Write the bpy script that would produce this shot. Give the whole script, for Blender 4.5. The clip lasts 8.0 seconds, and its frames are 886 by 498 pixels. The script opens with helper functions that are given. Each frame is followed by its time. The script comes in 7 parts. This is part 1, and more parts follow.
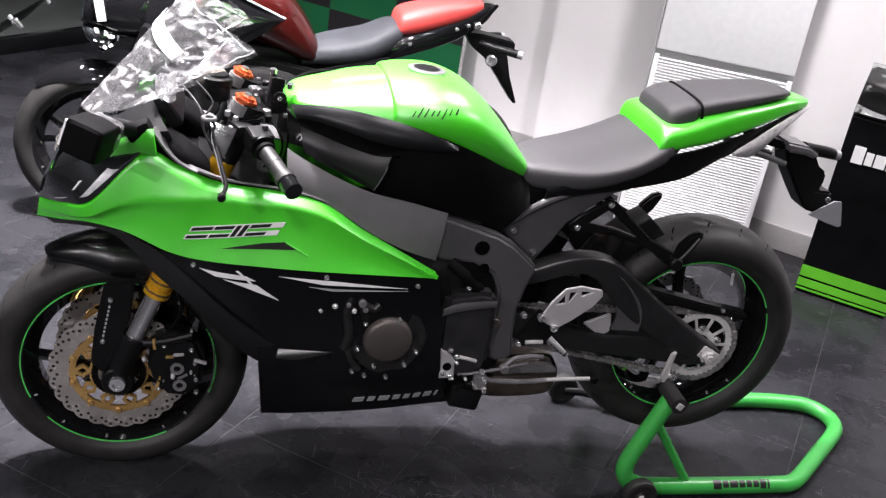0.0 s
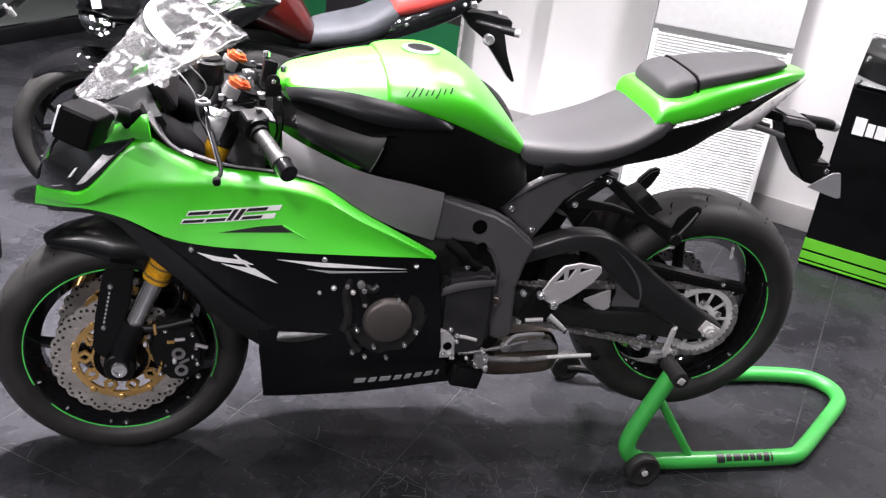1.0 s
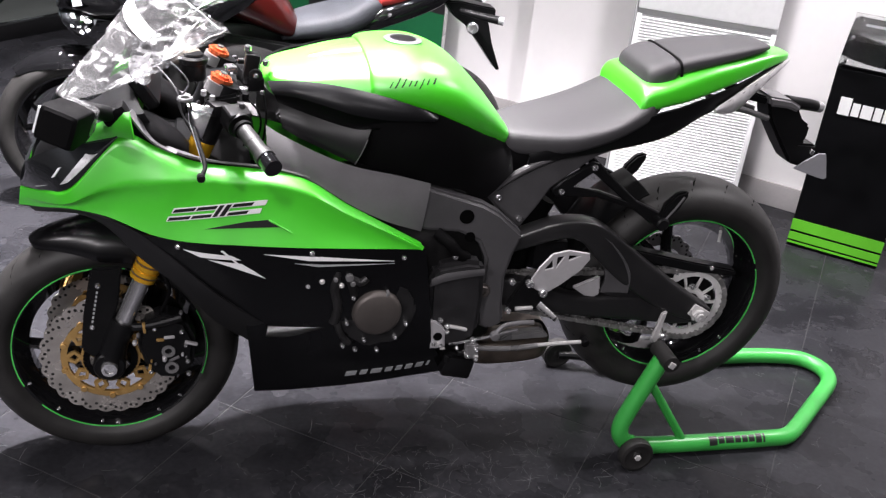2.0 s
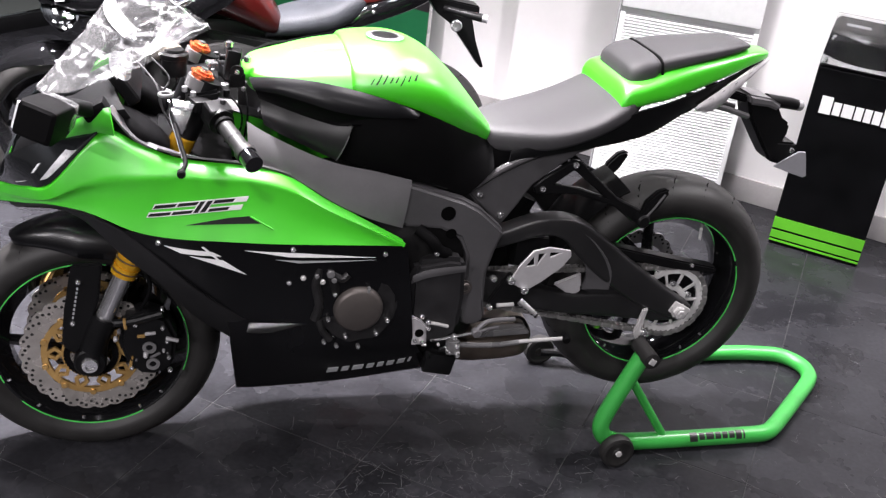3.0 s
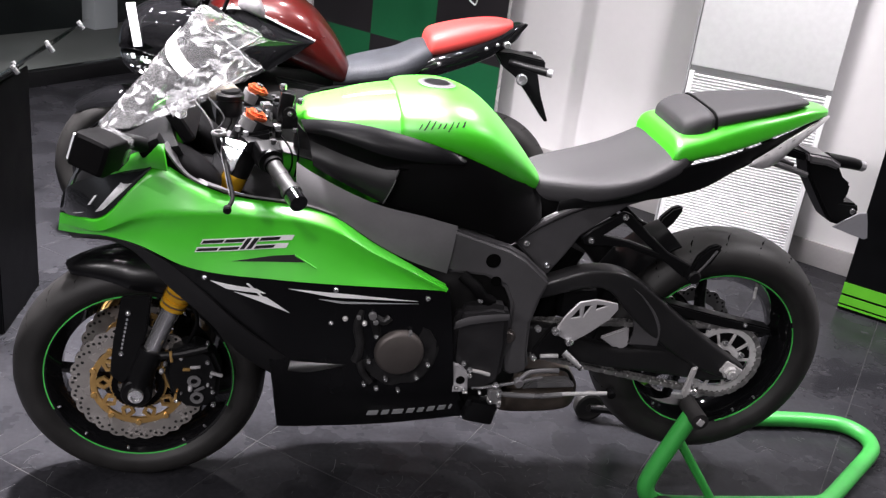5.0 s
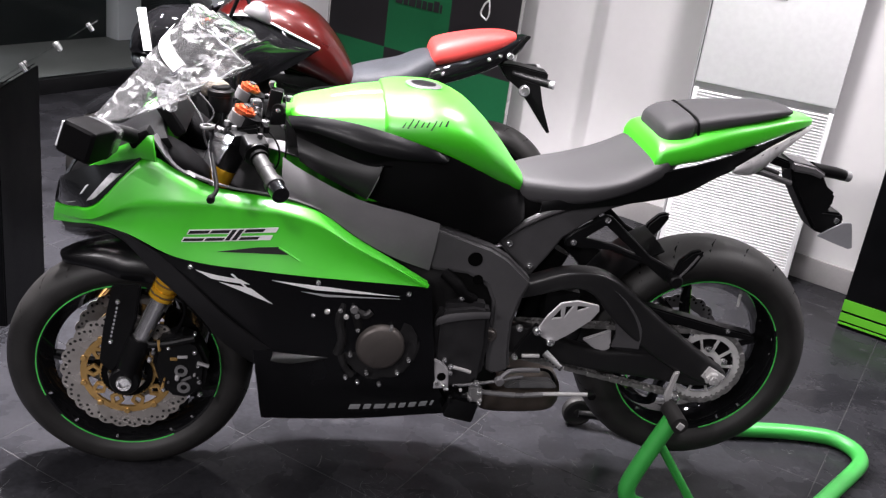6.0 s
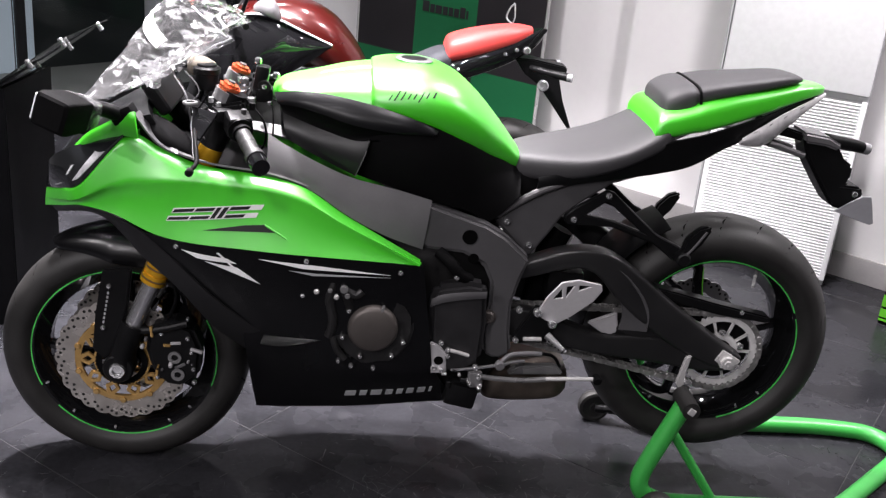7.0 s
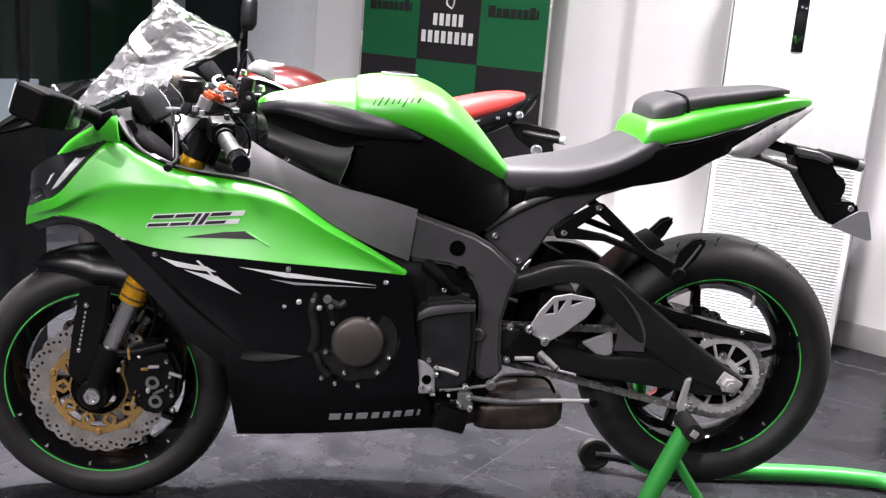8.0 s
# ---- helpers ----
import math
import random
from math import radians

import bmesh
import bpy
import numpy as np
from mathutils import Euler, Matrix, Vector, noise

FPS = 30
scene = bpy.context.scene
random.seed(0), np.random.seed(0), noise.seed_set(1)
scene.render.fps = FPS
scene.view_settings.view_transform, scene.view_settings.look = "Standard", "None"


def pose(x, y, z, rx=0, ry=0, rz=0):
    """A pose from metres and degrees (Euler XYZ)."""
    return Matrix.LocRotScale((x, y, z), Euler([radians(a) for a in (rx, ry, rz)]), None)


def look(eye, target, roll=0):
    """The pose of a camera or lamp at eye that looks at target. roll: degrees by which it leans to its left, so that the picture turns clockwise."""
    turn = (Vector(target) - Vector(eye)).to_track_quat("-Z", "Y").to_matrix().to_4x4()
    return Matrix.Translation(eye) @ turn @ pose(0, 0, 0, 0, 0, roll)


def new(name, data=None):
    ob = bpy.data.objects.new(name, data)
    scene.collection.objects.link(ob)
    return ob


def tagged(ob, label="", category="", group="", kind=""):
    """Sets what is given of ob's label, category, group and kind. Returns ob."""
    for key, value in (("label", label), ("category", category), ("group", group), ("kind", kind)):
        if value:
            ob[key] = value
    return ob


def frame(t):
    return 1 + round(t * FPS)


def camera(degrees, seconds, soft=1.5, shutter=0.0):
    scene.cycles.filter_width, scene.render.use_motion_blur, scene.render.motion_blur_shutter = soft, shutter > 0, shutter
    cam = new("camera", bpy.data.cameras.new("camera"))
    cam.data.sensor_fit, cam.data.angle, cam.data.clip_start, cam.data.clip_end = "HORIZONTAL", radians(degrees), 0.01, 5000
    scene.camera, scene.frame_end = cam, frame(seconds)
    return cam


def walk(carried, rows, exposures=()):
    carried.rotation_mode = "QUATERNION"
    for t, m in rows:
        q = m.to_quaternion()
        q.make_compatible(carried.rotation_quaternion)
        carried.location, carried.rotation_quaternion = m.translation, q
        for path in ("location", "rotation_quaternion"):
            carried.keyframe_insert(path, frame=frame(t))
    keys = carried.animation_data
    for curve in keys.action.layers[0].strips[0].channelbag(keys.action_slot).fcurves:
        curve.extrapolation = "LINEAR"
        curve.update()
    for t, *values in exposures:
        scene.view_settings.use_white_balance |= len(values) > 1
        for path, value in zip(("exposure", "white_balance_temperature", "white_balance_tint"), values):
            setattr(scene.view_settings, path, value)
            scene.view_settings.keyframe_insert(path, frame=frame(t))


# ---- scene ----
from mathutils.bvhtree import BVHTree

cam = camera(48.4, 8.0, soft=1.3)
PATH = [
    (0, (0.154, -2.106, 1.61), (0.649, -0.355, 0.78), 9.2),
    (0.5, (0.164, -2.11, 1.609), (0.651, -0.367, 0.758), 8.7),
    (1, (0.173, -2.113, 1.608), (0.656, -0.376, 0.744), 7.9),
    (1.5, (0.177, -2.111, 1.61), (0.665, -0.382, 0.731), 6.9),
    (3, (0.192, -2.12, 1.612), (0.718, -0.404, 0.729), 7.2),
    (3.5, (0.194, -2.128, 1.614), (0.735, -0.42, 0.725), 7.4),
    (4, (0.186, -2.11, 1.608), (0.612, -0.364, 0.73), 6.4),
    (4.5, (0.217, -2.119, 1.606), (0.612, -0.346, 0.77), 6.8),
    (6, (0.357, -2.22, 1.576), (0.674, -0.398, 0.814), 7.9),
    (6.5, (0.412, -2.243, 1.557), (0.702, -0.421, 0.785), 7.2),
    (7, (0.517, -2.215, 1.458), (0.714, -0.359, 0.74), 5.6),
    (7.5, (0.565, -2.223, 1.29), (0.728, -0.318, 0.702), 4.7),
    (8, (0.584, -2.251, 1.172), (0.749, -0.308, 0.727), 4.6),
]
EXPOSURES = [(0, -0.07), (0.5, 0.16), (1.2, 0.3), (1.5, 0.07), (2.5, 0.24), (3.0, 0.33), (3.6, 0.46), (4.0, 0.45), (4.5, -0.04), (6.0, -0.1), (6.5, 0.02), (7.2, 0.04), (7.6, 0.10), (8.0, 0.34)]
walk(cam, [(t, look(eye, target, roll)) for t, eye, target, roll in PATH], EXPOSURES)

# ---------------------------------------------------------------- light
world = bpy.data.worlds.new("world")
scene.world = world
world.use_nodes = True
world.node_tree.nodes["Background"].inputs[0].default_value = (0.010, 0.013, 0.016, 1)
world.node_tree.nodes["Background"].inputs[1].default_value = 1.0

CEIL = 2.95
LAMPS = []  # x, y, watts, beam of the round ceiling spots, set out square to the room
# All spots are unseen; outer rows are fill added for wall and bike side.
for t_, beam_, row_ in ((0.95, 115, ((1.1, 9), (2.3, 20), (3.8, 42), (5.4, 52))),
                        (2.43, 95, ((1.1, 14), (2.24, 180), (2.9, 56), (3.5, 6))),
                        (2.93, 120, ((1.4, 16), (2.2, 20), (3.3, 6), (4.4, 8))),
                        (4.6, 170, ((4.2, 14), (5.8, 12))),
                        (7.2, 170, ((2.6, 132), (4.2, 140), (5.8, 116)))):
    for s_, w_ in row_:
        LAMPS.append((-0.18 + 0.7205 * s_ - 0.6934 * t_, 4.2 - 0.6934 * s_ - 0.7205 * t_, w_, beam_))


def lamp(x, y, watts, beam):
    data = bpy.data.lights.new("spot_lamp", "AREA")
    data.energy, data.size, data.shape, data.color = watts, 0.15, "DISK", (1.0, 0.945, 0.985)
    data.spread = math.radians(beam)
    ob = new("spot_lamp", data)
    ob.matrix_world = pose(x, y, CEIL - 0.03)
    return ob


for row in LAMPS:
    lamp(*row)


# ---------------------------------------------------------------- materials
def mat(name, color, rough=0.5, metal=0.0, coat=0.0, vary=0.12, scale=8.0, bump=0.0, bump_scale=120.0, spec=0.5, fine=0.06,
        transmission=0.0, ior=1.45, emit=0.0, rough_vary=0.1, spots=0.0, spot_color=(0.3, 0.3, 0.3), island=0.0, coat_rough=0.08, coat_ior=1.5, world_space=False):
    m = bpy.data.materials.new(name)
    m.use_nodes = True
    nt = m.node_tree
    b = nt.nodes["Principled BSDF"]
    tc, place = nt.nodes.new("ShaderNodeTexCoord"), nt.nodes.new("ShaderNodeNewGeometry")

    def noise_node(sc, detail=4.0):
        n = nt.nodes.new("ShaderNodeTexNoise")
        n.inputs["Scale"].default_value, n.inputs["Detail"].default_value = sc, detail
        nt.links.new(place.outputs["Position"] if world_space else tc.outputs["Object"], n.inputs["Vector"])
        return n

    def mix(kind, fac, a, c):
        n = nt.nodes.new("ShaderNodeMix")
        n.data_type, n.blend_type = "RGBA", kind
        if isinstance(fac, float):
            n.inputs[0].default_value = fac
        else:
            nt.links.new(fac, n.inputs[0])
        for sock, val in ((n.inputs[6], a), (n.inputs[7], c)):
            if isinstance(val, tuple):
                sock.default_value = (*val, 1)
            else:
                nt.links.new(val, sock)
        return n.outputs[2]

    def ramp(sock, lo, hi, a=0.0, c=1.0):
        n = nt.nodes.new("ShaderNodeMapRange")
        for k, v in zip(("From Min", "From Max", "To Min", "To Max"), (lo, hi, a, c)):
            n.inputs[k].default_value = v
        nt.links.new(sock, n.inputs["Value"])
        return n.outputs["Result"]

    big, small = noise_node(scale), noise_node(scale * 14, 2.0)
    dark = tuple(c * (1 - vary) for c in color)
    lite = tuple(min(1.0, c * (1 + vary)) for c in color)
    col = mix("MIX", ramp(big.outputs["Fac"], 0.3, 0.7), dark, lite)
    col = mix("MIX", ramp(small.outputs["Fac"], 0.35, 0.65, 0.0, fine), col, tuple(c * 0.35 for c in color))
    if spots:
        sp = noise_node(scale * 3.1, 8.0)
        col = mix("MIX", ramp(sp.outputs["Fac"], 0.6, 0.72, 0.0, spots), col, spot_color)
    if island:
        oi = nt.nodes.new("ShaderNodeObjectInfo")
        hsv = nt.nodes.new("ShaderNodeHueSaturation")
        nt.links.new(ramp(oi.outputs["Random"], 0.0, 1.0, 1 - island, 1 + island), hsv.inputs["Value"])
        nt.links.new(col, hsv.inputs["Color"])
        col = hsv.outputs["Color"]
    nt.links.new(col, b.inputs["Base Color"])
    b.inputs["Metallic"].default_value = metal
    b.inputs["Specular IOR Level"].default_value = spec
    b.inputs["Coat Weight"].default_value = coat
    b.inputs["Coat Roughness"].default_value = coat_rough
    b.inputs["Coat IOR"].default_value = coat_ior
    b.inputs["Transmission Weight"].default_value = transmission
    b.inputs["IOR"].default_value = ior
    nt.links.new(ramp(big.outputs["Fac"], 0.25, 0.75, max(0.0, rough - rough_vary * 0.5), min(1.0, rough + rough_vary * 0.5)), b.inputs["Roughness"])
    if bump:
        bn = nt.nodes.new("ShaderNodeBump")
        bn.inputs["Strength"].default_value, bn.inputs["Distance"].default_value = bump, 0.002
        tex = noise_node(bump_scale, 6.0)
        nt.links.new(tex.outputs["Fac"], bn.inputs["Height"])
        nt.links.new(bn.outputs["Normal"], b.inputs["Normal"])
    if emit:
        b.inputs["Emission Color"].default_value = (*color, 1)
        b.inputs["Emission Strength"].default_value = emit
    return m


GREEN = mat("lime_green_paint", (0.046, 0.56, 0.006), 0.42, coat=1.0, vary=0.06, scale=3, fine=0.03, coat_rough=0.36, coat_ior=1.95)
GREEN_STAND = mat("green_powder_coat", (0.034, 0.30, 0.048), 0.42, coat=0.35, coat_rough=0.3, vary=0.1, scale=12, bump=0.06, bump_scale=400, spots=0.12, spot_color=(0.03, 0.3, 0.03))
GLOSS_BLACK = mat("gloss_black_paint", (0.005, 0.005, 0.0056), 0.5, coat=1.0, vary=0.2, coat_rough=0.04, spec=0.0)
FAIRING_BLACK = mat("semi_gloss_black_fairing_paint", (0.0036, 0.0036, 0.0041), 0.24, vary=0.2, scale=4, bump=0.03, bump_scale=260, spec=0.38, rough_vary=0.12)
SATIN_BLACK = mat("satin_black_plastic", (0.005, 0.005, 0.0054), 0.36, vary=0.25, bump=0.04, bump_scale=500, spec=0.18)
MATTE_BLACK = mat("matte_black_plastic", (0.0036, 0.0035, 0.0038), 0.6, vary=0.25, bump=0.08, bump_scale=600, spec=0.05)
FRAME_GREY = mat("dark_grey_frame_coating", (0.102, 0.099, 0.103), 0.38, vary=0.12, scale=10, bump=0.06, bump_scale=700, spec=0.5)
FRAME_DARK = mat("dark_frame_casting", (0.055, 0.0535, 0.056), 0.38, vary=0.18, scale=10, bump=0.06, bump_scale=700, spec=0.5)
INNER_GREY = mat("grey_inner_panel", (0.036, 0.035, 0.037), 0.55, vary=0.15, spec=0.3, bump=0.07, bump_scale=600)
ENGINE_BLACK = mat("black_engine_casting", (0.009, 0.0088, 0.009), 0.5, metal=0.1, spec=0.2, vary=0.3, bump=0.2, bump_scale=350)
COVER_BLACK = mat("black_painted_engine_cover", (0.016, 0.0155, 0.0165), 0.42, vary=0.25, scale=20, bump=0.15, bump_scale=260, spec=0.4)
COVER_BRONZE = mat("dark_bronze_cover", (0.085, 0.075, 0.07), 0.42, metal=0.5, vary=0.15, bump=0.1, bump_scale=500)
SWING = mat("satin_black_swingarm", (0.0125, 0.0122, 0.0128), 0.36, vary=0.25, bump=0.05, bump_scale=500, spec=0.45)
RUBBER = mat("tyre_rubber", (0.0145, 0.0138, 0.0134), 0.54, vary=0.3, scale=14, bump=0.12, bump_scale=300, spots=0.25, spot_color=(0.026, 0.025, 0.024), spec=0.42)
# Flat dark colour painted in for the shade of grooves and holes.
RECESS_SHADE = mat("recess_shade_black", (0.003, 0.003, 0.003), 0.9, spec=0.0)
STEEL = mat("brushed_steel", (0.66, 0.65, 0.64), 0.26, metal=0.45, vary=0.12, bump=0.08, bump_scale=300)
SPROCKET = mat("machined_sprocket_steel", (0.74, 0.73, 0.72), 0.30, metal=0.2, vary=0.15, scale=30, bump=0.1, bump_scale=300)
CASE_METAL = mat("black_cast_engine_case", (0.016, 0.0155, 0.016), 0.4, metal=0.3, vary=0.35, scale=25, bump=0.5, bump_scale=180, spec=0.5)
CHROME = mat("polished_metal", (0.80, 0.80, 0.81), 0.13, metal=0.92, vary=0.06)
ALU = mat("bead_blasted_aluminium", (0.42, 0.41, 0.42), 0.5, metal=0.35, vary=0.1, bump=0.1, bump_scale=500)
DISC = mat("brake_disc_steel", (0.38, 0.355, 0.335), 0.27, metal=0.6, vary=0.2, scale=20, spots=0.3, spot_color=(0.3, 0.27, 0.24))
DULL_ALU = mat("dull_fork_aluminium", (0.17, 0.168, 0.17), 0.3, metal=0.3, vary=0.15)
GOLD = mat("gold_anodised", (0.98, 0.50, 0.03), 0.17, metal=0.65, spec=1.0, vary=0.12)
CARRIER = mat("gold_disc_carrier", (0.50, 0.31, 0.11), 0.26, metal=0.65, vary=0.2)
RED_ANO = mat("red_anodised", (0.82, 0.17, 0.07), 0.16, metal=0.7, vary=0.15, scale=40)
EXHAUST = mat("heat_tinted_steel", (0.11, 0.09, 0.075), 0.38, metal=0.6, vary=0.4, scale=16, spots=0.3, spot_color=(0.12, 0.08, 0.05))
CHAIN = mat("chain_steel", (0.24, 0.235, 0.23), 0.4, metal=0.5, vary=0.3, scale=60)
VINYL = mat("black_seat_vinyl", (0.040, 0.0385, 0.041), 0.55, spec=0.35, vary=0.12, scale=6, bump=0.25, bump_scale=500)
SEAT_DARK = mat("textured_seat_cover", (0.032, 0.034, 0.039), 0.6, vary=0.25, scale=20, bump=0.6, bump_scale=120, spec=0.25)
RED_VINYL = mat("red_seat_vinyl", (0.48, 0.05, 0.045), 0.45, vary=0.1, bump=0.2, bump_scale=400)
RED_PAINT = mat("dark_red_metallic_paint", (0.040, 0.0025, 0.002), 0.3, metal=0.25, coat=0.8, vary=0.12)
WHITE_DECAL = mat("white_vinyl_decal", (0.75, 0.75, 0.75), 0.4, vary=0.08)
SILVER_DECAL = mat("silver_vinyl_decal", (0.42, 0.43, 0.44), 0.35, metal=0.3, vary=0.1)
BLACK_DECAL = mat("black_vinyl_decal", (0.010, 0.010, 0.010), 0.4, vary=0.1)
LENS = mat("clear_lamp_lens", (0.86, 0.87, 0.88), 0.12, vary=0.04, spec=0.7, coat=0.5)
WING_BLACK = mat("smooth_black_cover_paint", (0.0055, 0.0055, 0.0062), 0.3, vary=0.15, spec=0.3)
HEADLAMP = mat("dark_headlamp_glass", (0.010, 0.011, 0.012), 0.1, coat=1.0, vary=0.3, coat_rough=0.03)
PLATE = mat("plate_back_plastic", (0.30, 0.30, 0.32), 0.4, vary=0.1)
FLOOR_TILE = mat("charcoal_slate_tile", (0.0200, 0.0200, 0.0228), 0.27, world_space=True, spec=0.12, vary=0.42, scale=5, bump=0.14, bump_scale=40, spots=0.4, spot_color=(0.045, 0.044, 0.048), island=0.10, rough_vary=0.25, fine=0.45)
GROUT = mat("grey_tile_joint", (0.034, 0.034, 0.035), 0.7, vary=0.5, scale=9)
SCRATCH = mat("pale_floor_scuff", (0.095, 0.095, 0.098), 0.6, vary=0.3, scale=30)
WALL = mat("white_wall_paint", (0.80, 0.78, 0.785), 0.62, vary=0.02, scale=2, bump=0.1, bump_scale=90, fine=0.02)
COLUMN = mat("cool_white_column_paint", (0.74, 0.77, 0.80), 0.5, vary=0.02, scale=2, bump=0.06, bump_scale=90)
SKIRTING = mat("grey_skirting", (0.36, 0.345, 0.345), 0.45, vary=0.08, scale=6)
DARK_WALL = mat("unseen_wall_dark", (0.06, 0.06, 0.062), 0.7, vary=0.08, scale=2, bump=0.1, bump_scale=90)
CEILING = mat("dark_ceiling_board", (0.09, 0.09, 0.09), 0.8, vary=0.03, scale=3)
AC_WHITE = mat("white_appliance_plastic", (0.90, 0.90, 0.91), 0.35, vary=0.02, scale=3)
AC_SIDE = mat("grey_appliance_side", (0.42, 0.42, 0.43), 0.45, vary=0.05)
DRILLING_SHADE = mat("drilling_shade", (0.012, 0.012, 0.012), 0.8, spec=0.1)
BANNER_GREEN = mat("green_banner_print", (0.004, 0.105, 0.035), 0.6, vary=0.1, scale=3, bump=0.1, bump_scale=200)
BANNER_BLACK = mat("black_banner_print", (0.012, 0.010, 0.012), 0.6, vary=0.2, scale=3, bump=0.1, bump_scale=200)
PODIUM = mat("black_podium_laminate", (0.0026, 0.0026, 0.0032), 0.5, vary=0.3, spec=0.08)
PODIUM_GREEN = mat("podium_green_vinyl", (0.10, 0.42, 0.02), 0.45, vary=0.08)
CLOTH = mat("beige_wiping_cloth", (0.10, 0.085, 0.066), 0.9, vary=0.15, scale=20, bump=0.5, bump_scale=200)
PAPER = mat("white_paper_sticker", (0.85, 0.85, 0.85), 0.6, vary=0.03)
PANEL_BLACK = mat("satin_black_side_panel", (0.009, 0.0088, 0.0094), 0.40, vary=0.15, scale=6, bump=0.05, bump_scale=400, spec=0.42)
NIGHT = mat("night_street_dark", (0.010, 0.014, 0.014), 0.5, vary=0.5, scale=1.2)
NIGHT_GREEN = mat("dark_green_shutter", (0.004, 0.028, 0.014), 0.5, vary=0.3, scale=2)
PAVING = mat("pale_paving", (0.20, 0.21, 0.20), 0.6, vary=0.15, scale=3, bump=0.2, bump_scale=60)
# Weak emission added so the board looks lit in the dark outside.
PALE_BLUE = mat("glowing_pale_blue_board", (0.40, 0.47, 0.54), 0.5, vary=0.05, scale=2, emit=0.25)
BLACK_METAL = mat("black_window_frame", (0.010, 0.010, 0.011), 0.35, metal=0.4, vary=0.2)
LAMP_GLOW = mat("lamp_diffuser", (1.0, 0.96, 0.93), 0.5, emit=9.0)


def clear(name, color, rough, bump, alpha, bump_scale=40.0, ior=1.5):
    """Thin clear sheet: part see-through, part glossy."""
    m = bpy.data.materials.new(name)
    m.use_nodes = True
    nt = m.node_tree
    nt.nodes.remove(nt.nodes["Principled BSDF"])
    out = nt.nodes["Material Output"]
    tr, gl, mx = (nt.nodes.new("ShaderNode" + k) for k in ("BsdfTransparent", "BsdfGlossy", "MixShader"))
    fr = nt.nodes.new("ShaderNodeFresnel")
    fr.inputs["IOR"].default_value = ior
    add = nt.nodes.new("ShaderNodeMath")
    add.operation, add.use_clamp = "ADD", True
    add.inputs[1].default_value = alpha
    gl.inputs["Color"].default_value = (*color, 1)
    gl.inputs["Roughness"].default_value = rough
    tr.inputs["Color"].default_value = (0.95, 0.96, 0.96, 1)
    tc, nz, bp = (nt.nodes.new("ShaderNode" + k) for k in ("TexCoord", "TexNoise", "Bump"))
    nz.inputs["Scale"].default_value = bump_scale
    nz.inputs["Detail"].default_value = 3
    bp.inputs["Strength"].default_value = bump
    bp.inputs["Distance"].default_value = 0.01
    nt.links.new(tc.outputs["Object"], nz.inputs["Vector"])
    nt.links.new(nz.outputs["Fac"], bp.inputs["Height"])
    nt.links.new(bp.outputs["Normal"], gl.inputs["Normal"])
    nt.links.new(bp.outputs["Normal"], fr.inputs["Normal"])
    nt.links.new(fr.outputs[0], add.inputs[0])
    nt.links.new(add.outputs[0], mx.inputs[0])
    nt.links.new(tr.outputs[0], mx.inputs[1])
    nt.links.new(gl.outputs[0], mx.inputs[2])
    nt.links.new(mx.outputs[0], out.inputs["Surface"])
    return m


def film_material(name="creased_clear_film", lo=0.54, hi=0.70, base=0.03, top=0.5):
    """Creased see-through film with sharp glints; its white fold highlights are painted by noise."""
    m = bpy.data.materials.new(name)
    m.use_nodes = True
    nt = m.node_tree
    nt.nodes.remove(nt.nodes["Principled BSDF"])
    out = nt.nodes["Material Output"]
    tr, gl, df, m1, m2 = (nt.nodes.new("ShaderNode" + k) for k in ("BsdfTransparent", "BsdfGlossy", "BsdfDiffuse", "MixShader", "MixShader"))
    gl.inputs["Roughness"].default_value = 0.07
    df.inputs["Color"].default_value = (0.55, 0.55, 0.56, 1)
    tc, mp, nz, rg, b2, bp, fr, ad = (nt.nodes.new("ShaderNode" + k) for k in ("TexCoord", "Mapping", "TexNoise", "MapRange", "TexNoise", "Bump", "Fresnel", "Math"))
    mp.inputs["Rotation"].default_value = (0.0, 0.8, 0.3)
    mp.inputs["Scale"].default_value = (9, 16, 30)
    nz.inputs["Scale"].default_value, nz.inputs["Detail"].default_value, nz.inputs["Distortion"].default_value = 1.0, 5, 1.6
    for k, v in zip(("From Min", "From Max", "To Min", "To Max"), (lo, hi, base, top)):
        rg.inputs[k].default_value = v
    b2.inputs["Scale"].default_value = 30
    bp.inputs["Strength"].default_value, bp.inputs["Distance"].default_value = 0.35, 0.01
    ad.operation, ad.use_clamp = "ADD", True
    fr.inputs["IOR"].default_value = 1.45
    L = nt.links.new
    L(tc.outputs["Object"], mp.inputs["Vector"])
    L(mp.outputs["Vector"], nz.inputs["Vector"])
    L(nz.outputs["Fac"], rg.inputs["Value"])
    L(tc.outputs["Object"], b2.inputs["Vector"])
    L(b2.outputs["Fac"], bp.inputs["Height"])
    L(bp.outputs["Normal"], gl.inputs["Normal"])
    L(bp.outputs["Normal"], fr.inputs["Normal"])
    L(fr.outputs[0], ad.inputs[0])
    ad.inputs[1].default_value = 0.02
    L(ad.outputs[0], m1.inputs[0])
    L(tr.outputs[0], m1.inputs[1])
    L(gl.outputs[0], m1.inputs[2])
    L(rg.outputs["Result"], m2.inputs[0])
    L(m1.outputs[0], m2.inputs[1])
    L(df.outputs[0], m2.inputs[2])
    L(m2.outputs[0], out.inputs["Surface"])
    return m


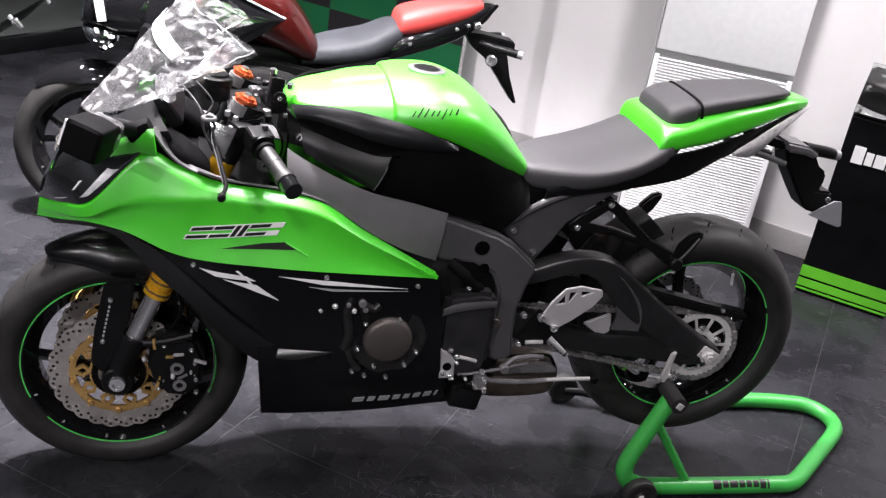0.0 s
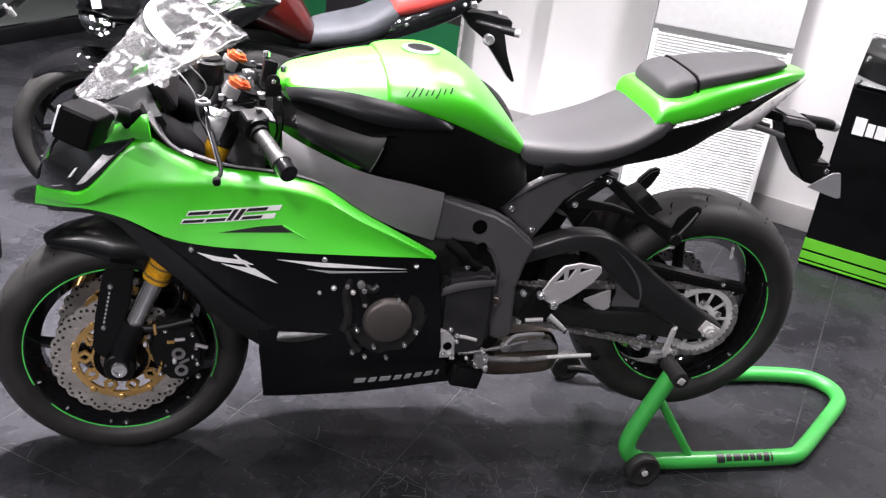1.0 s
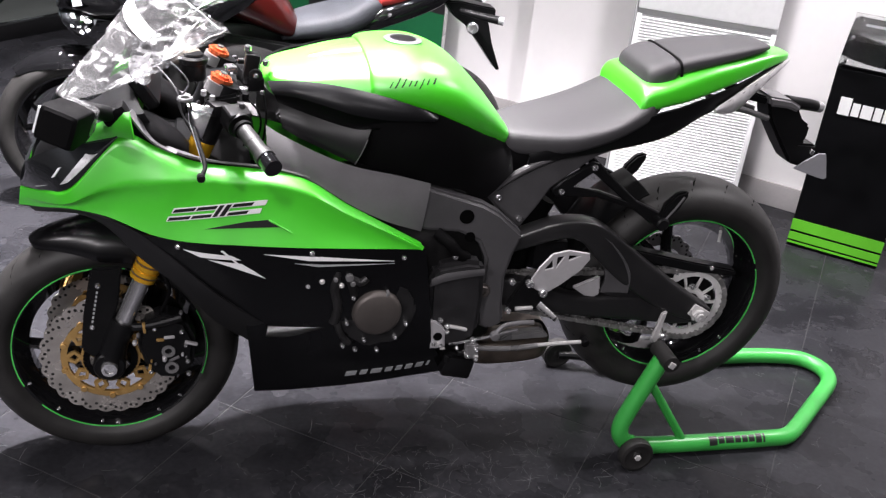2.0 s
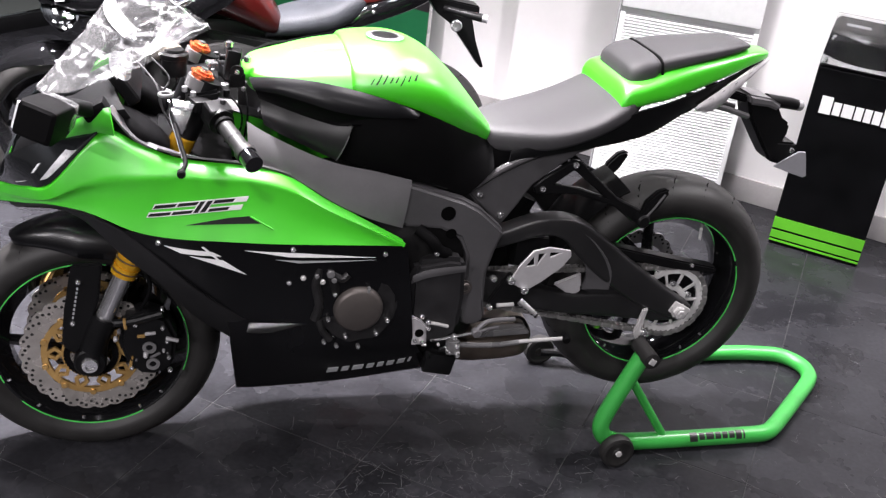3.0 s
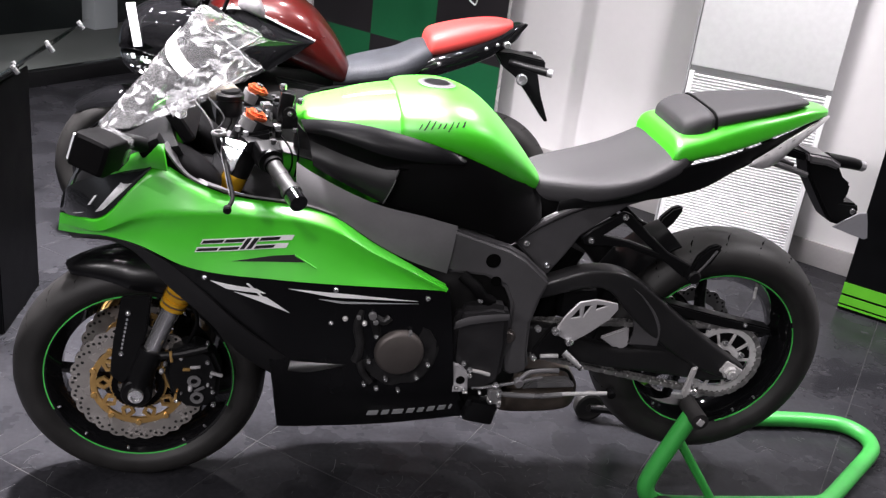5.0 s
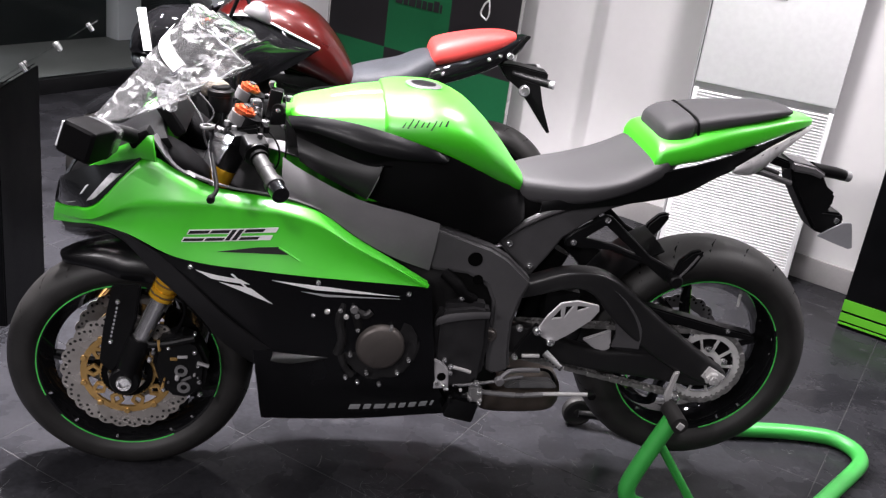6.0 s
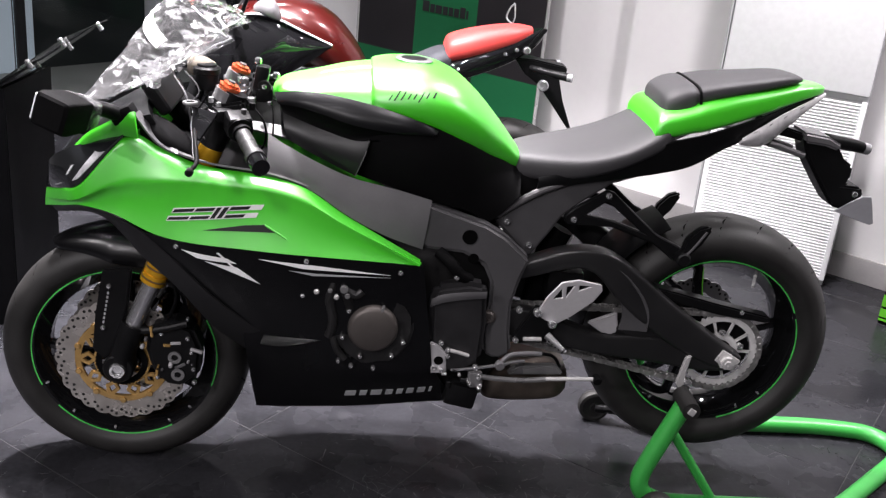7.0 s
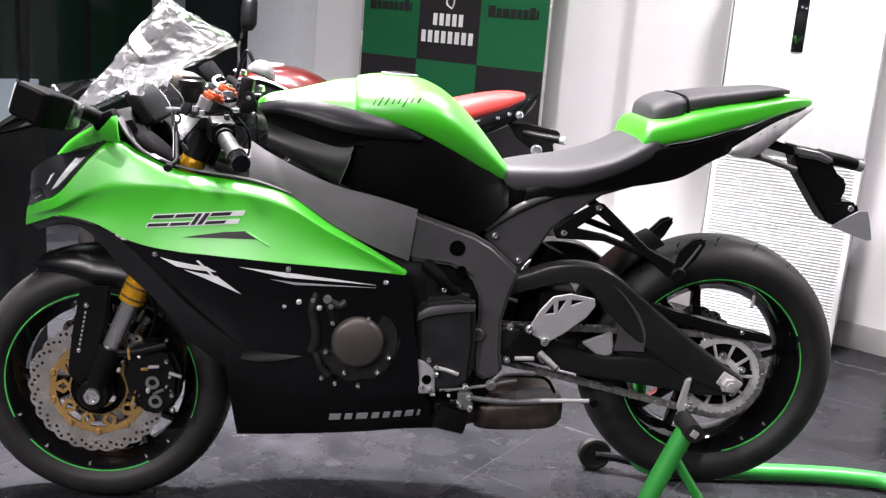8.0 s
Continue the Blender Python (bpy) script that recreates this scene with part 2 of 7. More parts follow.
FILM = film_material()
# White base paints the light that comes through the clear tail lens.
TAIL_LENS = mat("clear_lens_painted_white", (0.82, 0.80, 0.81), 0.18, metal=0.0, vary=0.22, scale=24, spec=0.9, bump=0.25, bump_scale=70, coat=0.6, spots=0.18, spot_color=(0.2, 0.19, 0.21))
# Same film with more white highlight painted in, most on the flap.
FILM_WHITE = film_material("crumpled_film_highlights", 0.46, 0.64, 0.04, 0.42)
FLAP = film_material("wrinkled_flap_highlights", 0.40, 0.56, 0.34, 0.92)
GRIP = mat("black_grip_rubber", (0.014, 0.014, 0.014), 0.5, vary=0.2, spec=0.4, bump=0.1, bump_scale=500)
BOLT = mat("bolt_steel", (0.42, 0.42, 0.43), 0.25, metal=0.5, vary=0.2, scale=40)
# White base and dark spots paint the light caught by crumpled lamp film.
LAMP_FILM = mat("lamp_film_painted_glints", (0.42, 0.42, 0.43), 0.25, vary=0.4, scale=40, spec=0.6, bump=0.6, bump_scale=90, spots=0.6, spot_color=(0.05, 0.05, 0.05))
RIM_STRIPE = mat("pale_green_rim_tape", (0.07, 0.50, 0.09), 0.4, vary=0.35, scale=30)
HEM = mat("white_film_hem", (0.34, 0.34, 0.35), 0.3, vary=0.1, spec=0.8)
SCREEN = clear("clear_windscreen", (0.9, 0.9, 0.92), 0.06, 0.05, 0.02)
GLASS = clear("shop_window_glass", (0.8, 0.85, 0.85), 0.02, 0.0, 0.0, ior=1.2)
ACRYLIC = clear("clear_acrylic_sheet", (0.9, 0.9, 0.9), 0.05, 0.0, 0.02)


# ---------------------------------------------------------------- shape helpers
class Geo:
    """Vertices and faces of one mesh."""

    def __init__(self):
        self.v, self.f = [], []

    def add(self, verts, faces):
        k = len(self.v)
        self.v += [tuple(p) for p in verts]
        self.f += [tuple(i + k for i in f) for f in faces]
        return self

    def merge(self, other):
        return self.add(other.v, other.f)

    def turned(self, m):
        g = Geo()
        g.v = [tuple(m @ Vector(p)) for p in self.v]
        g.f = list(self.f)
        return g

    def mirrored(self):
        g = Geo()
        g.v = [(x, -y, z) for x, y, z in self.v]
        g.f = [tuple(reversed(f)) for f in self.f]
        return g


def chain_points(pts, steps):
    """A smooth line through points (Catmull-Rom)."""
    p = [Vector(q) for q in pts]
    if len(p) < 3:
        return [p[0].lerp(p[-1], k / steps) for k in range(steps + 1)]
    out = []
    for i in range(len(p) - 1):
        a, b, c, d = p[max(i - 1, 0)], p[i], p[i + 1], p[min(i + 2, len(p) - 1)]
        for k in range(steps):
            t = k / steps
            out.append(0.5 * (2 * b + (c - a) * t + (2 * a - 5 * b + 4 * c - d) * t * t + (3 * b - a - 3 * c + d) * t ** 3))
    return out + [p[-1]]


def tube(pts, r, n=10, steps=6, smooth=True, r_end=None):
    """A round bar along a line."""
    line = chain_points(pts, steps) if smooth and len(pts) > 2 else [Vector(q) for q in pts]
    g, rings = Geo(), []
    up = Vector((0.13, 0.31, 0.94)).normalized()
    for i, q in enumerate(line):
        d = (line[min(i + 1, len(line) - 1)] - line[max(i - 1, 0)]).normalized()
        a = d.cross(up)
        if a.length < 0.05:
            a = d.cross(Vector((1, 0, 0)))
        a.normalize()
        b = a.cross(d)
        rr = r if r_end is None else r + (r_end - r) * i / (len(line) - 1)
        rings.append([q + rr * (math.cos(2 * math.pi * k / n) * a + math.sin(2 * math.pi * k / n) * b) for k in range(n)])
    return rings_geo(rings, closed=True)


def rings_geo(rings, closed=True, caps=True):
    g = Geo()
    n = len(rings[0])
    g.v = [tuple(p) for ring in rings for p in ring]
    for i in range(len(rings) - 1):
        for k in range(n if closed else n - 1):
            a, b = i * n + k, i * n + (k + 1) % n
            g.f.append((a, b, b + n, a + n))
    if caps and closed:
        g.f.append(tuple(range(n - 1, -1, -1)))
        g.f.append(tuple(range((len(rings) - 1) * n, len(rings) * n)))
    return g


def lathe(profile, centre, n=48, a0=0.0, a1=360.0, closed_profile=False, axis="y"):
    """Turn (radius, along) pairs about an axis through centre; axis y unless told otherwise."""
    g = Geo()
    full = abs(a1 - a0) >= 359.9
    m = n if full else n + 1
    c = Vector(centre)
    for k in range(m):
        a = math.radians(a0 + (a1 - a0) * k / n)
        for r, h in profile:
            if axis == "y":
                g.v.append((c.x + r * math.cos(a), c.y + h, c.z + r * math.sin(a)))
            elif axis == "z":
                g.v.append((c.x + r * math.cos(a), c.y + r * math.sin(a), c.z + h))
            else:
                g.v.append((c.x + h, c.y + r * math.cos(a), c.z + r * math.sin(a)))
    p = len(profile)
    for k in range(n):
        b = (k + 1) % m
        for i in range(p if closed_profile else p - 1):
            j = (i + 1) % p
            g.f.append((k * p + i, k * p + j, b * p + j, b * p + i))
    if not full and closed_profile:
        g.f.append(tuple(range(p)))
        g.f.append(tuple((m - 1) * p + i for i in reversed(range(p))))
    return g


def disc(centre, r, thick, n=20, axis="y", bevel=0.001):
    """A short solid cylinder with softened rims."""
    h = thick / 2
    b = min(bevel, h * 0.6, r * 0.3)
    return lathe([(0.0001, -h), (r - b, -h), (r, -h + b), (r, h - b), (r - b, h), (0.0001, h)], centre, n, axis=axis)


def bolt(centre, r=0.006, thick=0.006, axis="y"):
    """A socket-head bolt facing the bike's left side."""
    h = thick / 2
    return lathe([(0.0001, -h + 0.0025), (r * 0.38, -h + 0.0025), (r * 0.42, -h), (r * 0.62, -h + 0.0004), (r * 0.82, -h + 0.0016), (r * 0.96, -h + 0.0036), (r, -h + 0.005), (r, h), (0.0001, h)], centre, 12, axis=axis)


def bm_geo(bm):
    g = Geo()
    bm.verts.index_update()
    g.v = [tuple(v.co) for v in bm.verts]
    g.f = [tuple(v.index for v in f.verts) for f in bm.faces]
    bm.free()
    return g


def block(centre, size, m=None, bevel=0.004, seg=2):
    bm = bmesh.new()
    bmesh.ops.create_cube(bm, size=1.0, matrix=Matrix.Diagonal((*size, 1)))
    if bevel:
        bmesh.ops.bevel(bm, geom=list(bm.edges), offset=min(bevel, min(size) * 0.45), segments=seg, affect="EDGES", profile=0.6)
    bmesh.ops.transform(bm, matrix=Matrix.Translation(centre) @ (m or Matrix()), verts=bm.verts)
    return bm_geo(bm)


def prism(outline, y0, y1, bevel=0.004, holes=(), seg=2):
    """A plate with the given (x, z) outline between y0 and y1, its rims softened, with holes through it."""
    bm = bmesh.new()
    edges = []
    for loop in (outline, *holes):
        vs = [bm.verts.new((x, y0, z)) for x, z in loop]
        edges += [bm.edges.new((vs[i], vs[(i + 1) % len(vs)])) for i in range(len(vs))]
    bmesh.ops.triangle_fill(bm, edges=edges, use_beauty=True, use_dissolve=False)
    bmesh.ops.dissolve_limit(bm, angle_limit=0.01, verts=bm.verts, edges=bm.edges) if not holes else None
    ext = bmesh.ops.extrude_face_region(bm, geom=list(bm.faces), use_keep_orig=True)
    bmesh.ops.translate(bm, vec=(0, y1 - y0, 0), verts=[e for e in ext["geom"] if isinstance(e, bmesh.types.BMVert)])
    bmesh.ops.recalc_face_normals(bm, faces=bm.faces)
    if bevel:
        rim = [e for e in bm.edges if len(e.link_faces) == 2 and e.calc_face_angle(0) > 0.6]
        bmesh.ops.bevel(bm, geom=rim, offset=bevel, segments=seg, affect="EDGES", clamp_overlap=True)
    return bm_geo(bm)


RIDGE = (0.50, 0.42, 0.40, 0.40, 0.66, 0.84, 0.88, 0.88, 0.88, 0.88, 0.88)  # height of the fairing ridge along its length


class Surf:
    """A curved panel between an upper and a lower edge; bulge moves its middle outwards (to -y)."""

    def __init__(self, upper, lower, bulge=0.0, curl=0.0, crease=0.0):
        self.u, self.l = chain_points(upper, 8), chain_points(lower, 8)
        self.bulge, self.curl, self.crease = bulge, curl, crease

    def at(self, s, t):
        k = s * (len(self.u) - 1)
        i = min(int(k), len(self.u) - 2)
        a, b = self.u[i].lerp(self.u[i + 1], k - i), self.l[i].lerp(self.l[i + 1], k - i)
        p = b.lerp(a, t)
        p.y -= self.bulge * 4 * t * (1 - t)
        if self.curl:
            e = max(0.0, (t - 0.92) / 0.08)
            p.y += self.curl * e * e
        if self.crease:
            # a ridge that climbs from the nose to the top edge, hollow below it
            k = min(s * 10, 9.999)
            c = RIDGE[int(k)] + (RIDGE[int(k) + 1] - RIDGE[int(k)]) * (k - int(k))
            u = t / c
            p.y -= self.crease * min(1.0, s * 5) * ((1 - t) / (1 - c) if t > c else u ** 4 - 0.35 * math.sin(math.pi * u) * (1 - 0.5 * u))
        return p

    def normal(self, s, t):
        e = 0.01
        a = self.at(min(s + e, 1), t) - self.at(max(s - e, 0), t)
        b = self.at(s, min(t + e, 1)) - self.at(s, max(t - e, 0))
        n = a.cross(b)
        n.normalize()
        return n if n.y < 0 else -n

    def sheet(self, thick=0.004, n=40, m=10, s0=0.0, s1=1.0, t0=0.0, t1=1.0, lift=0.0):
        front, back = [], []
        for i in range(n + 1):
            s = s0 + (s1 - s0) * i / n
            for j in range(m + 1):
                t = t0 + (t1 - t0) * j / m
                p, q = self.at(s, t), self.normal(s, t)
                front.append(p + q * lift)
                back.append(p - q * (thick - lift))
        g, w = Geo(), m + 1
        g.v = [tuple(p) for p in front + back]
        k = len(front)
        for i in range(n):
            for j in range(m):
                a = i * w + j
                g.f.append((a, a + 1, a + w + 1, a + w))
                g.f.append((k + a, k + a + w, k + a + w + 1, k + a + 1))
        for i in range(n):
            for j in (0, m):
                a = i * w + j
                g.f.append((a, a + w, k + a + w, k + a))
        for j in range(m):
            for i in (0, n):
                a = i * w + j
                g.f.append((a, a + 1, k + a + 1, k + a))
        return g

    def where(self, x, z):
        """The panel's own coordinates of the place that has this x and z."""
        best = min(((i / 60, j / 24) for i in range(61) for j in range(25)), key=lambda q: (self.at(*q).x - x) ** 2 + (self.at(*q).z - z) ** 2)
        step = 0.02
        for _ in range(14):
            best = min(((best[0] + a * step, best[1] + b * step) for a in (-1, 0, 1) for b in (-1, 0, 1)),
                       key=lambda q: (self.at(min(max(q[0], 0), 1), q[1]).x - x) ** 2 + (self.at(min(max(q[0], 0), 1), q[1]).z - z) ** 2)
            step *= 0.7
        return min(max(best[0], 0), 1), best[1]

    def decal(self, quad, lift=0.0014, n=6, m=2):
        """A thin patch on the panel with four (x, z) corners, going round."""
        c = [self.where(*q) for q in quad]
        g = Geo()
        for side in (lift, -0.001):
            for i in range(n + 1):
                for j in range(m + 1):
                    a, b = i / n, j / m
                    s = (c[0][0] * (1 - a) + c[1][0] * a) * (1 - b) + (c[3][0] * (1 - a) + c[2][0] * a) * b
                    t = (c[0][1] * (1 - a) + c[1][1] * a) * (1 - b) + (c[3][1] * (1 - a) + c[2][1] * a) * b
                    g.v.append(tuple(self.at(s, t) + self.normal(s, t) * side))
        w, k = m + 1, (n + 1) * (m + 1)
        for i in range(n):
            for j in range(m):
                a = i * w + j
                g.f.append((a, a + 1, a + w + 1, a + w))
        for i in range(n):
            for j in (0, m):
                a = i * w + j
                g.f.append((a, a + w, k + a + w, k + a))
        for j in range(m):
            for i in (0, n):
                a = i * w + j
                g.f.append((a, a + 1, k + a + 1, k + a))
        return g


def hull(stations, n=28, steps=5, p=0.7, q=0.8, y0=0.0):
    """A rounded body along x: stations of x, bottom z, widest z, top z, half width."""
    line = [[v for v in a] for a in stations]
    fine = []
    for i in range(len(line) - 1):
        a, b, c, d = line[max(i - 1, 0)], line[i], line[i + 1], line[min(i + 2, len(line) - 1)]
        for k in range(steps):
            t = k / steps
            fine.append([0.5 * (2 * b[j] + (c[j] - a[j]) * t + (2 * a[j] - 5 * b[j] + 4 * c[j] - d[j]) * t * t + (3 * b[j] - a[j] - 3 * c[j] + d[j]) * t ** 3) for j in range(5)])
    fine.append(line[-1])
    rings = []
    for x, zb, zc, zt, w in fine:
        ring = []
        for k in range(n):
            a = 2 * math.pi * k / n
            c, s = math.cos(a), math.sin(a)
            y = w * math.copysign(abs(c) ** p, c)
            z = zc + (zt - zc if s > 0 else zc - zb) * math.copysign(abs(s) ** q, s)
            ring.append((x, y0 + y, z))
        rings.append(ring)
    return rings_geo(rings)


def sweep(line, y0, depth, n=20, steps=5, p=0.55):
    """A rounded beam: line of x, z and half height, centred on y0."""
    pts = chain_points([(x, h, z) for x, z, h in line], steps)
    rings = []
    for i, q in enumerate(pts):
        d = pts[min(i + 1, len(pts) - 1)] - pts[max(i - 1, 0)]
        a = Vector((-d.z, 0, d.x)).normalized()
        ring = []
        for k in range(n):
            an = 2 * math.pi * k / n
            c, s = math.cos(an), math.sin(an)
            ring.append(Vector((q.x, y0 + depth * math.copysign(abs(c) ** p, c), q.z)) + a * q.y * math.copysign(abs(s) ** p, s))
        rings.append(ring)
    return rings_geo(rings)


def thing(name, base, label, category, group="", kind=""):
    ob = new(name)
    ob.location = base
    ob.empty_display_size = 0.1
    return tagged(ob, label, category, group, kind)


def part(name, g, material, parent=None, label="", angle=35.0, smooth=True):
    """One mesh object made from a Geo, under a thing or a part."""
    me = bpy.data.meshes.new(name)
    me.from_pydata([tuple(p) for p in g.v], [], g.f)
    me.validate()
    bm = bmesh.new()
    bm.from_mesh(me)
    bmesh.ops.recalc_face_normals(bm, faces=bm.faces)
    bm.to_mesh(me)
    bm.free()
    me.materials.append(material)
    if smooth:
        me.polygons.foreach_set("use_smooth", [True] * len(me.polygons))
        me.set_sharp_from_angle(angle=math.radians(angle))
    ob = new(name, me)
    if parent is not None:
        ob.parent = parent
        if parent.type == "EMPTY":
            ob.matrix_parent_inverse = Matrix.Translation(parent.location).inverted()
    if label:
        ob["label"] = label
    return ob


def bars(name, surf, x0, x1, z0, z1, h, widths, gap, material, parent, label, lean=0.3):
    """Plain slanted bars in a row on a panel, in place of lettering."""
    total = sum(widths) + gap * (len(widths) - 1)
    a = 0.0
    for w in widths:
        f0, f1 = a / total, (a + w) / total
        xa, xb = x0 + (x1 - x0) * f0, x0 + (x1 - x0) * f1
        za, zb = z0 + (z1 - z0) * f0, z0 + (z1 - z0) * f1
        part(name, surf.decal([(xa, za), (xb, zb), (xb + lean * h, zb + h), (xa + lean * h, za + h)], n=2, m=1), material, parent, label)
        a += w + gap

# ---------------------------------------------------------------- the room
CORNER, AU, AV = Vector((-0.18, 4.2, 0)), Vector((0.7205, -0.6934, 0)), Vector((-0.6934, -0.7205, 0))
TURN = Matrix.Rotation(math.radians(-43.9), 4, "Z")


def room(s, t, z=0.0):
    """A place by its way along the white wall (s) and out from it (t)."""
    return CORNER + AU * s + AV * t + Vector((0, 0, z))


def slab(s0, s1, t0, t1, z0, z1, bevel=0.0):
    """A block square to the room."""
    return block(room((s0 + s1) / 2, (t0 + t1) / 2, (z0 + z1) / 2), (s1 - s0, t1 - t0, z1 - z0), TURN, bevel)


def structure(name, g, material, label, category="", angle=35.0):
    return tagged(part(name, g, material, None, "", angle), label, category or name.split("_")[0], "", "structure")


SIZE = 8.0
structure("wall_north", slab(2.71, SIZE, -0.2, 0.0, 0, CEIL), WALL, "smooth white painted showroom wall", "wall")
structure("wall_recess", slab(-0.05, 2.71, -0.3, -0.12, 0, CEIL), WALL, "white painted wall set back behind the banner", "wall")
# unseen walls added to close the room, dark to limit bounce and reflections
structure("wall_east", slab(SIZE, SIZE + 0.2, -0.2, SIZE + 0.2, 0, CEIL), DARK_WALL, "plain unseen side wall, kept dark to cut reflections", "wall")
structure("wall_south", slab(0, SIZE, SIZE, SIZE + 0.2, 0, CEIL), DARK_WALL, "plain unseen rear wall, kept dark to cut reflections", "wall")
structure("wall_west", slab(-0.2, 0.0, 3.0, SIZE + 0.2, 0, CEIL), DARK_WALL, "plain unseen wall past the shop window, kept dark", "wall")
structure("column", slab(0.02, 0.45, -0.119, 0.06, 0, CEIL, 0.006), COLUMN, "cool white square column in the room corner", "column")
structure("ceiling", slab(-0.3, SIZE + 0.2, -0.3, SIZE + 0.2, CEIL, CEIL + 0.12), CEILING, "dark grey board ceiling with round spots", "ceiling")
structure("baseboard_north", slab(2.714, SIZE, 0.001, 0.014, 0, 0.108, 0.003), SKIRTING, "low grey tiled skirting along the white wall", "baseboard")
structure("baseboard_recess", slab(0.46, 2.70, -0.119, -0.106, 0, 0.108, 0.003), SKIRTING, "low grey tiled skirting behind the banner", "baseboard")


def ceiling_spot(x, y):
    ob = thing("ceiling_light", (x, y, CEIL), "small round white recessed ceiling spot, unseen, switched on", "ceiling light", "ceiling spots")
    part("rim", lathe([(0.078, 0.0), (0.10, 0.0), (0.098, -0.008), (0.080, -0.012)], (x, y, CEIL), 28, closed_profile=True, axis="z"), AC_WHITE, ob)
    part("diffuser", disc((x, y, CEIL - 0.006), 0.077, 0.008, 28, "z"), LAMP_GLOW, ob)


# the added fill lamps get the same fixtures
for lx, ly, _, _ in LAMPS:
    ceiling_spot(lx, ly)


# the shop window on the left with the night street behind it
def shop_window():
    ob = tagged(part("window_1", slab(-0.06, 0.0, 0.0, 3.0, 0.0, 0.085, 0.003), BLACK_METAL), "tall dark shop window with a black frame", "window", "", "structure")
    for t in (0.03, 1.5, 2.97):
        part("mullion", slab(-0.055, -0.005, t - 0.025, t + 0.025, 0.086, CEIL - 0.09, 0.003), BLACK_METAL, ob)
    part("head_rail", slab(-0.06, 0.0, 0.0, 3.0, CEIL - 0.088, CEIL - 0.002, 0.003), BLACK_METAL, ob)
    for a, b in ((0.058, 1.472), (1.528, 2.942)):
        pane = part("pane", slab(-0.034, -0.026, a, b, 0.088, CEIL - 0.092, 0.0), GLASS, ob)
        pane.visible_shadow = False


shop_window()
structure("pavement", slab(-6, -0.07, -4, 8, -0.12, -0.002), PAVING, "pale outdoor paving beyond the shop window", "pavement")
structure("backdrop_street", slab(-1.35, -1.12, -3.5, 7, -0.002, 3.4), NIGHT, "dark unlit shopfront across the walkway", "backdrop")
for k in range(9):
    structure("backdrop_shutter", slab(-1.118, -1.10, -0.1 + 0.0 + k * 0.62, 0.47 + k * 0.62, 0.55, 2.6, 0.004), NIGHT_GREEN, "dark green closed shutter panel", "shutter")
structure("column_street", slab(-1.118, -0.98, -0.19, 0.0, 0, 3.3, 0.006), COLUMN, "pale column outside the shop window", "column")
tagged(part("notice_board", slab(-1.09, -1.06, 0.86, 2.1, 0.0, 0.62, 0.004), PALE_BLUE), "pale blue board with an added glow, standing outside the window", "board")


# floor of dark tiles laid slantwise
FANG, PITCH = math.radians(52.0), 0.455


def lay_floor():
    base = structure("floor", slab(-0.06, SIZE + 0.1, -0.2, SIZE + 0.1, -0.15, -0.0012), GROUT, "dark charcoal slate tile floor with thin pale joints, scuffed", "floor")
    a, b = Vector((math.cos(FANG), math.sin(FANG), 0)), Vector((-math.sin(FANG), math.cos(FANG), 0))
    h = PITCH / 2 - 0.0008
    shared = None
    cells = []
    for i in range(-22, 23):
        for j in range(-22, 23):
            c = a * (0.272 + (i + 0.5) * PITCH) * 1.0 + b * (-0.608 + (j + 0.5) * PITCH)
            rel = c - CORNER
            s, t = rel.x * AU.x + rel.y * AU.y, rel.x * AV.x + rel.y * AV.y
            if -0.25 < s < SIZE + 0.2 and -0.3 < t < SIZE + 0.2:
                cells.append(((c - Vector((0.9, 0.4, 0))).length, c))
    cells.sort(key=lambda q: q[0])
    rest = Geo()
    for k, (_, c) in enumerate(cells):
        m = Matrix.Translation((c.x, c.y, -0.006)) @ Matrix.Rotation(FANG, 4, "Z")
        if k < 290:
            if shared is None:
                first = part("tile", block((0, 0, 0), (2 * h, 2 * h, 0.012), None, 0.0012, 1), FLOOR_TILE, base)
                shared = first.data
                first.matrix_basis = m
            else:
                ob = new("tile", shared)
                ob.parent = base
                ob.matrix_basis = m
        else:
            rest.merge(block((0, 0, 0), (2 * h, 2 * h, 0.012), None, 0.0).turned(m))
    if rest.v:
        tagged(part("tile_rest", rest, FLOOR_TILE, base), "", "", "", "stuff")


def scuffs():
    """Short pale scratches on the tiles."""
    g = Geo()
    rng = random.Random(5)
    for k in range(1100):
        x, y = rng.uniform(-0.5, 2.6), rng.uniform(-1.1, 0.6)
        if k % 3 == 0:  # worn patch in front of the engine
            x, y = rng.gauss(0.8, 0.28), rng.gauss(-0.22, 0.10)
        ang, n, L = rng.uniform(0, 6.28), 6, rng.choice((0.010, 0.014, 0.02, 0.03, 0.045)) * rng.uniform(0.7, 1.3)
        w = rng.uniform(0.0002, 0.0006)
        bend = rng.uniform(-1.2, 1.2)
        pts = []
        for i in range(n + 1):
            pts.append((x, y))
            x, y = x + math.cos(ang) * L / n, y + math.sin(ang) * L / n
            ang += bend / n + rng.uniform(-0.35, 0.35)
        v, f = [], []
        for k, (px, py) in enumerate(pts):
            d = math.sin(ang), -math.cos(ang)
            v += [(px + d[0] * w, py + d[1] * w, 0.0006), (px - d[0] * w, py - d[1] * w, 0.0006)]
            if k:
                f.append((2 * k - 2, 2 * k - 1, 2 * k + 1, 2 * k))
        g.add(v, f)
    tagged(part("floor_scuffs", g, SCRATCH), "fine pale scratches on the dark tiles", "scratches", "", "stuff")


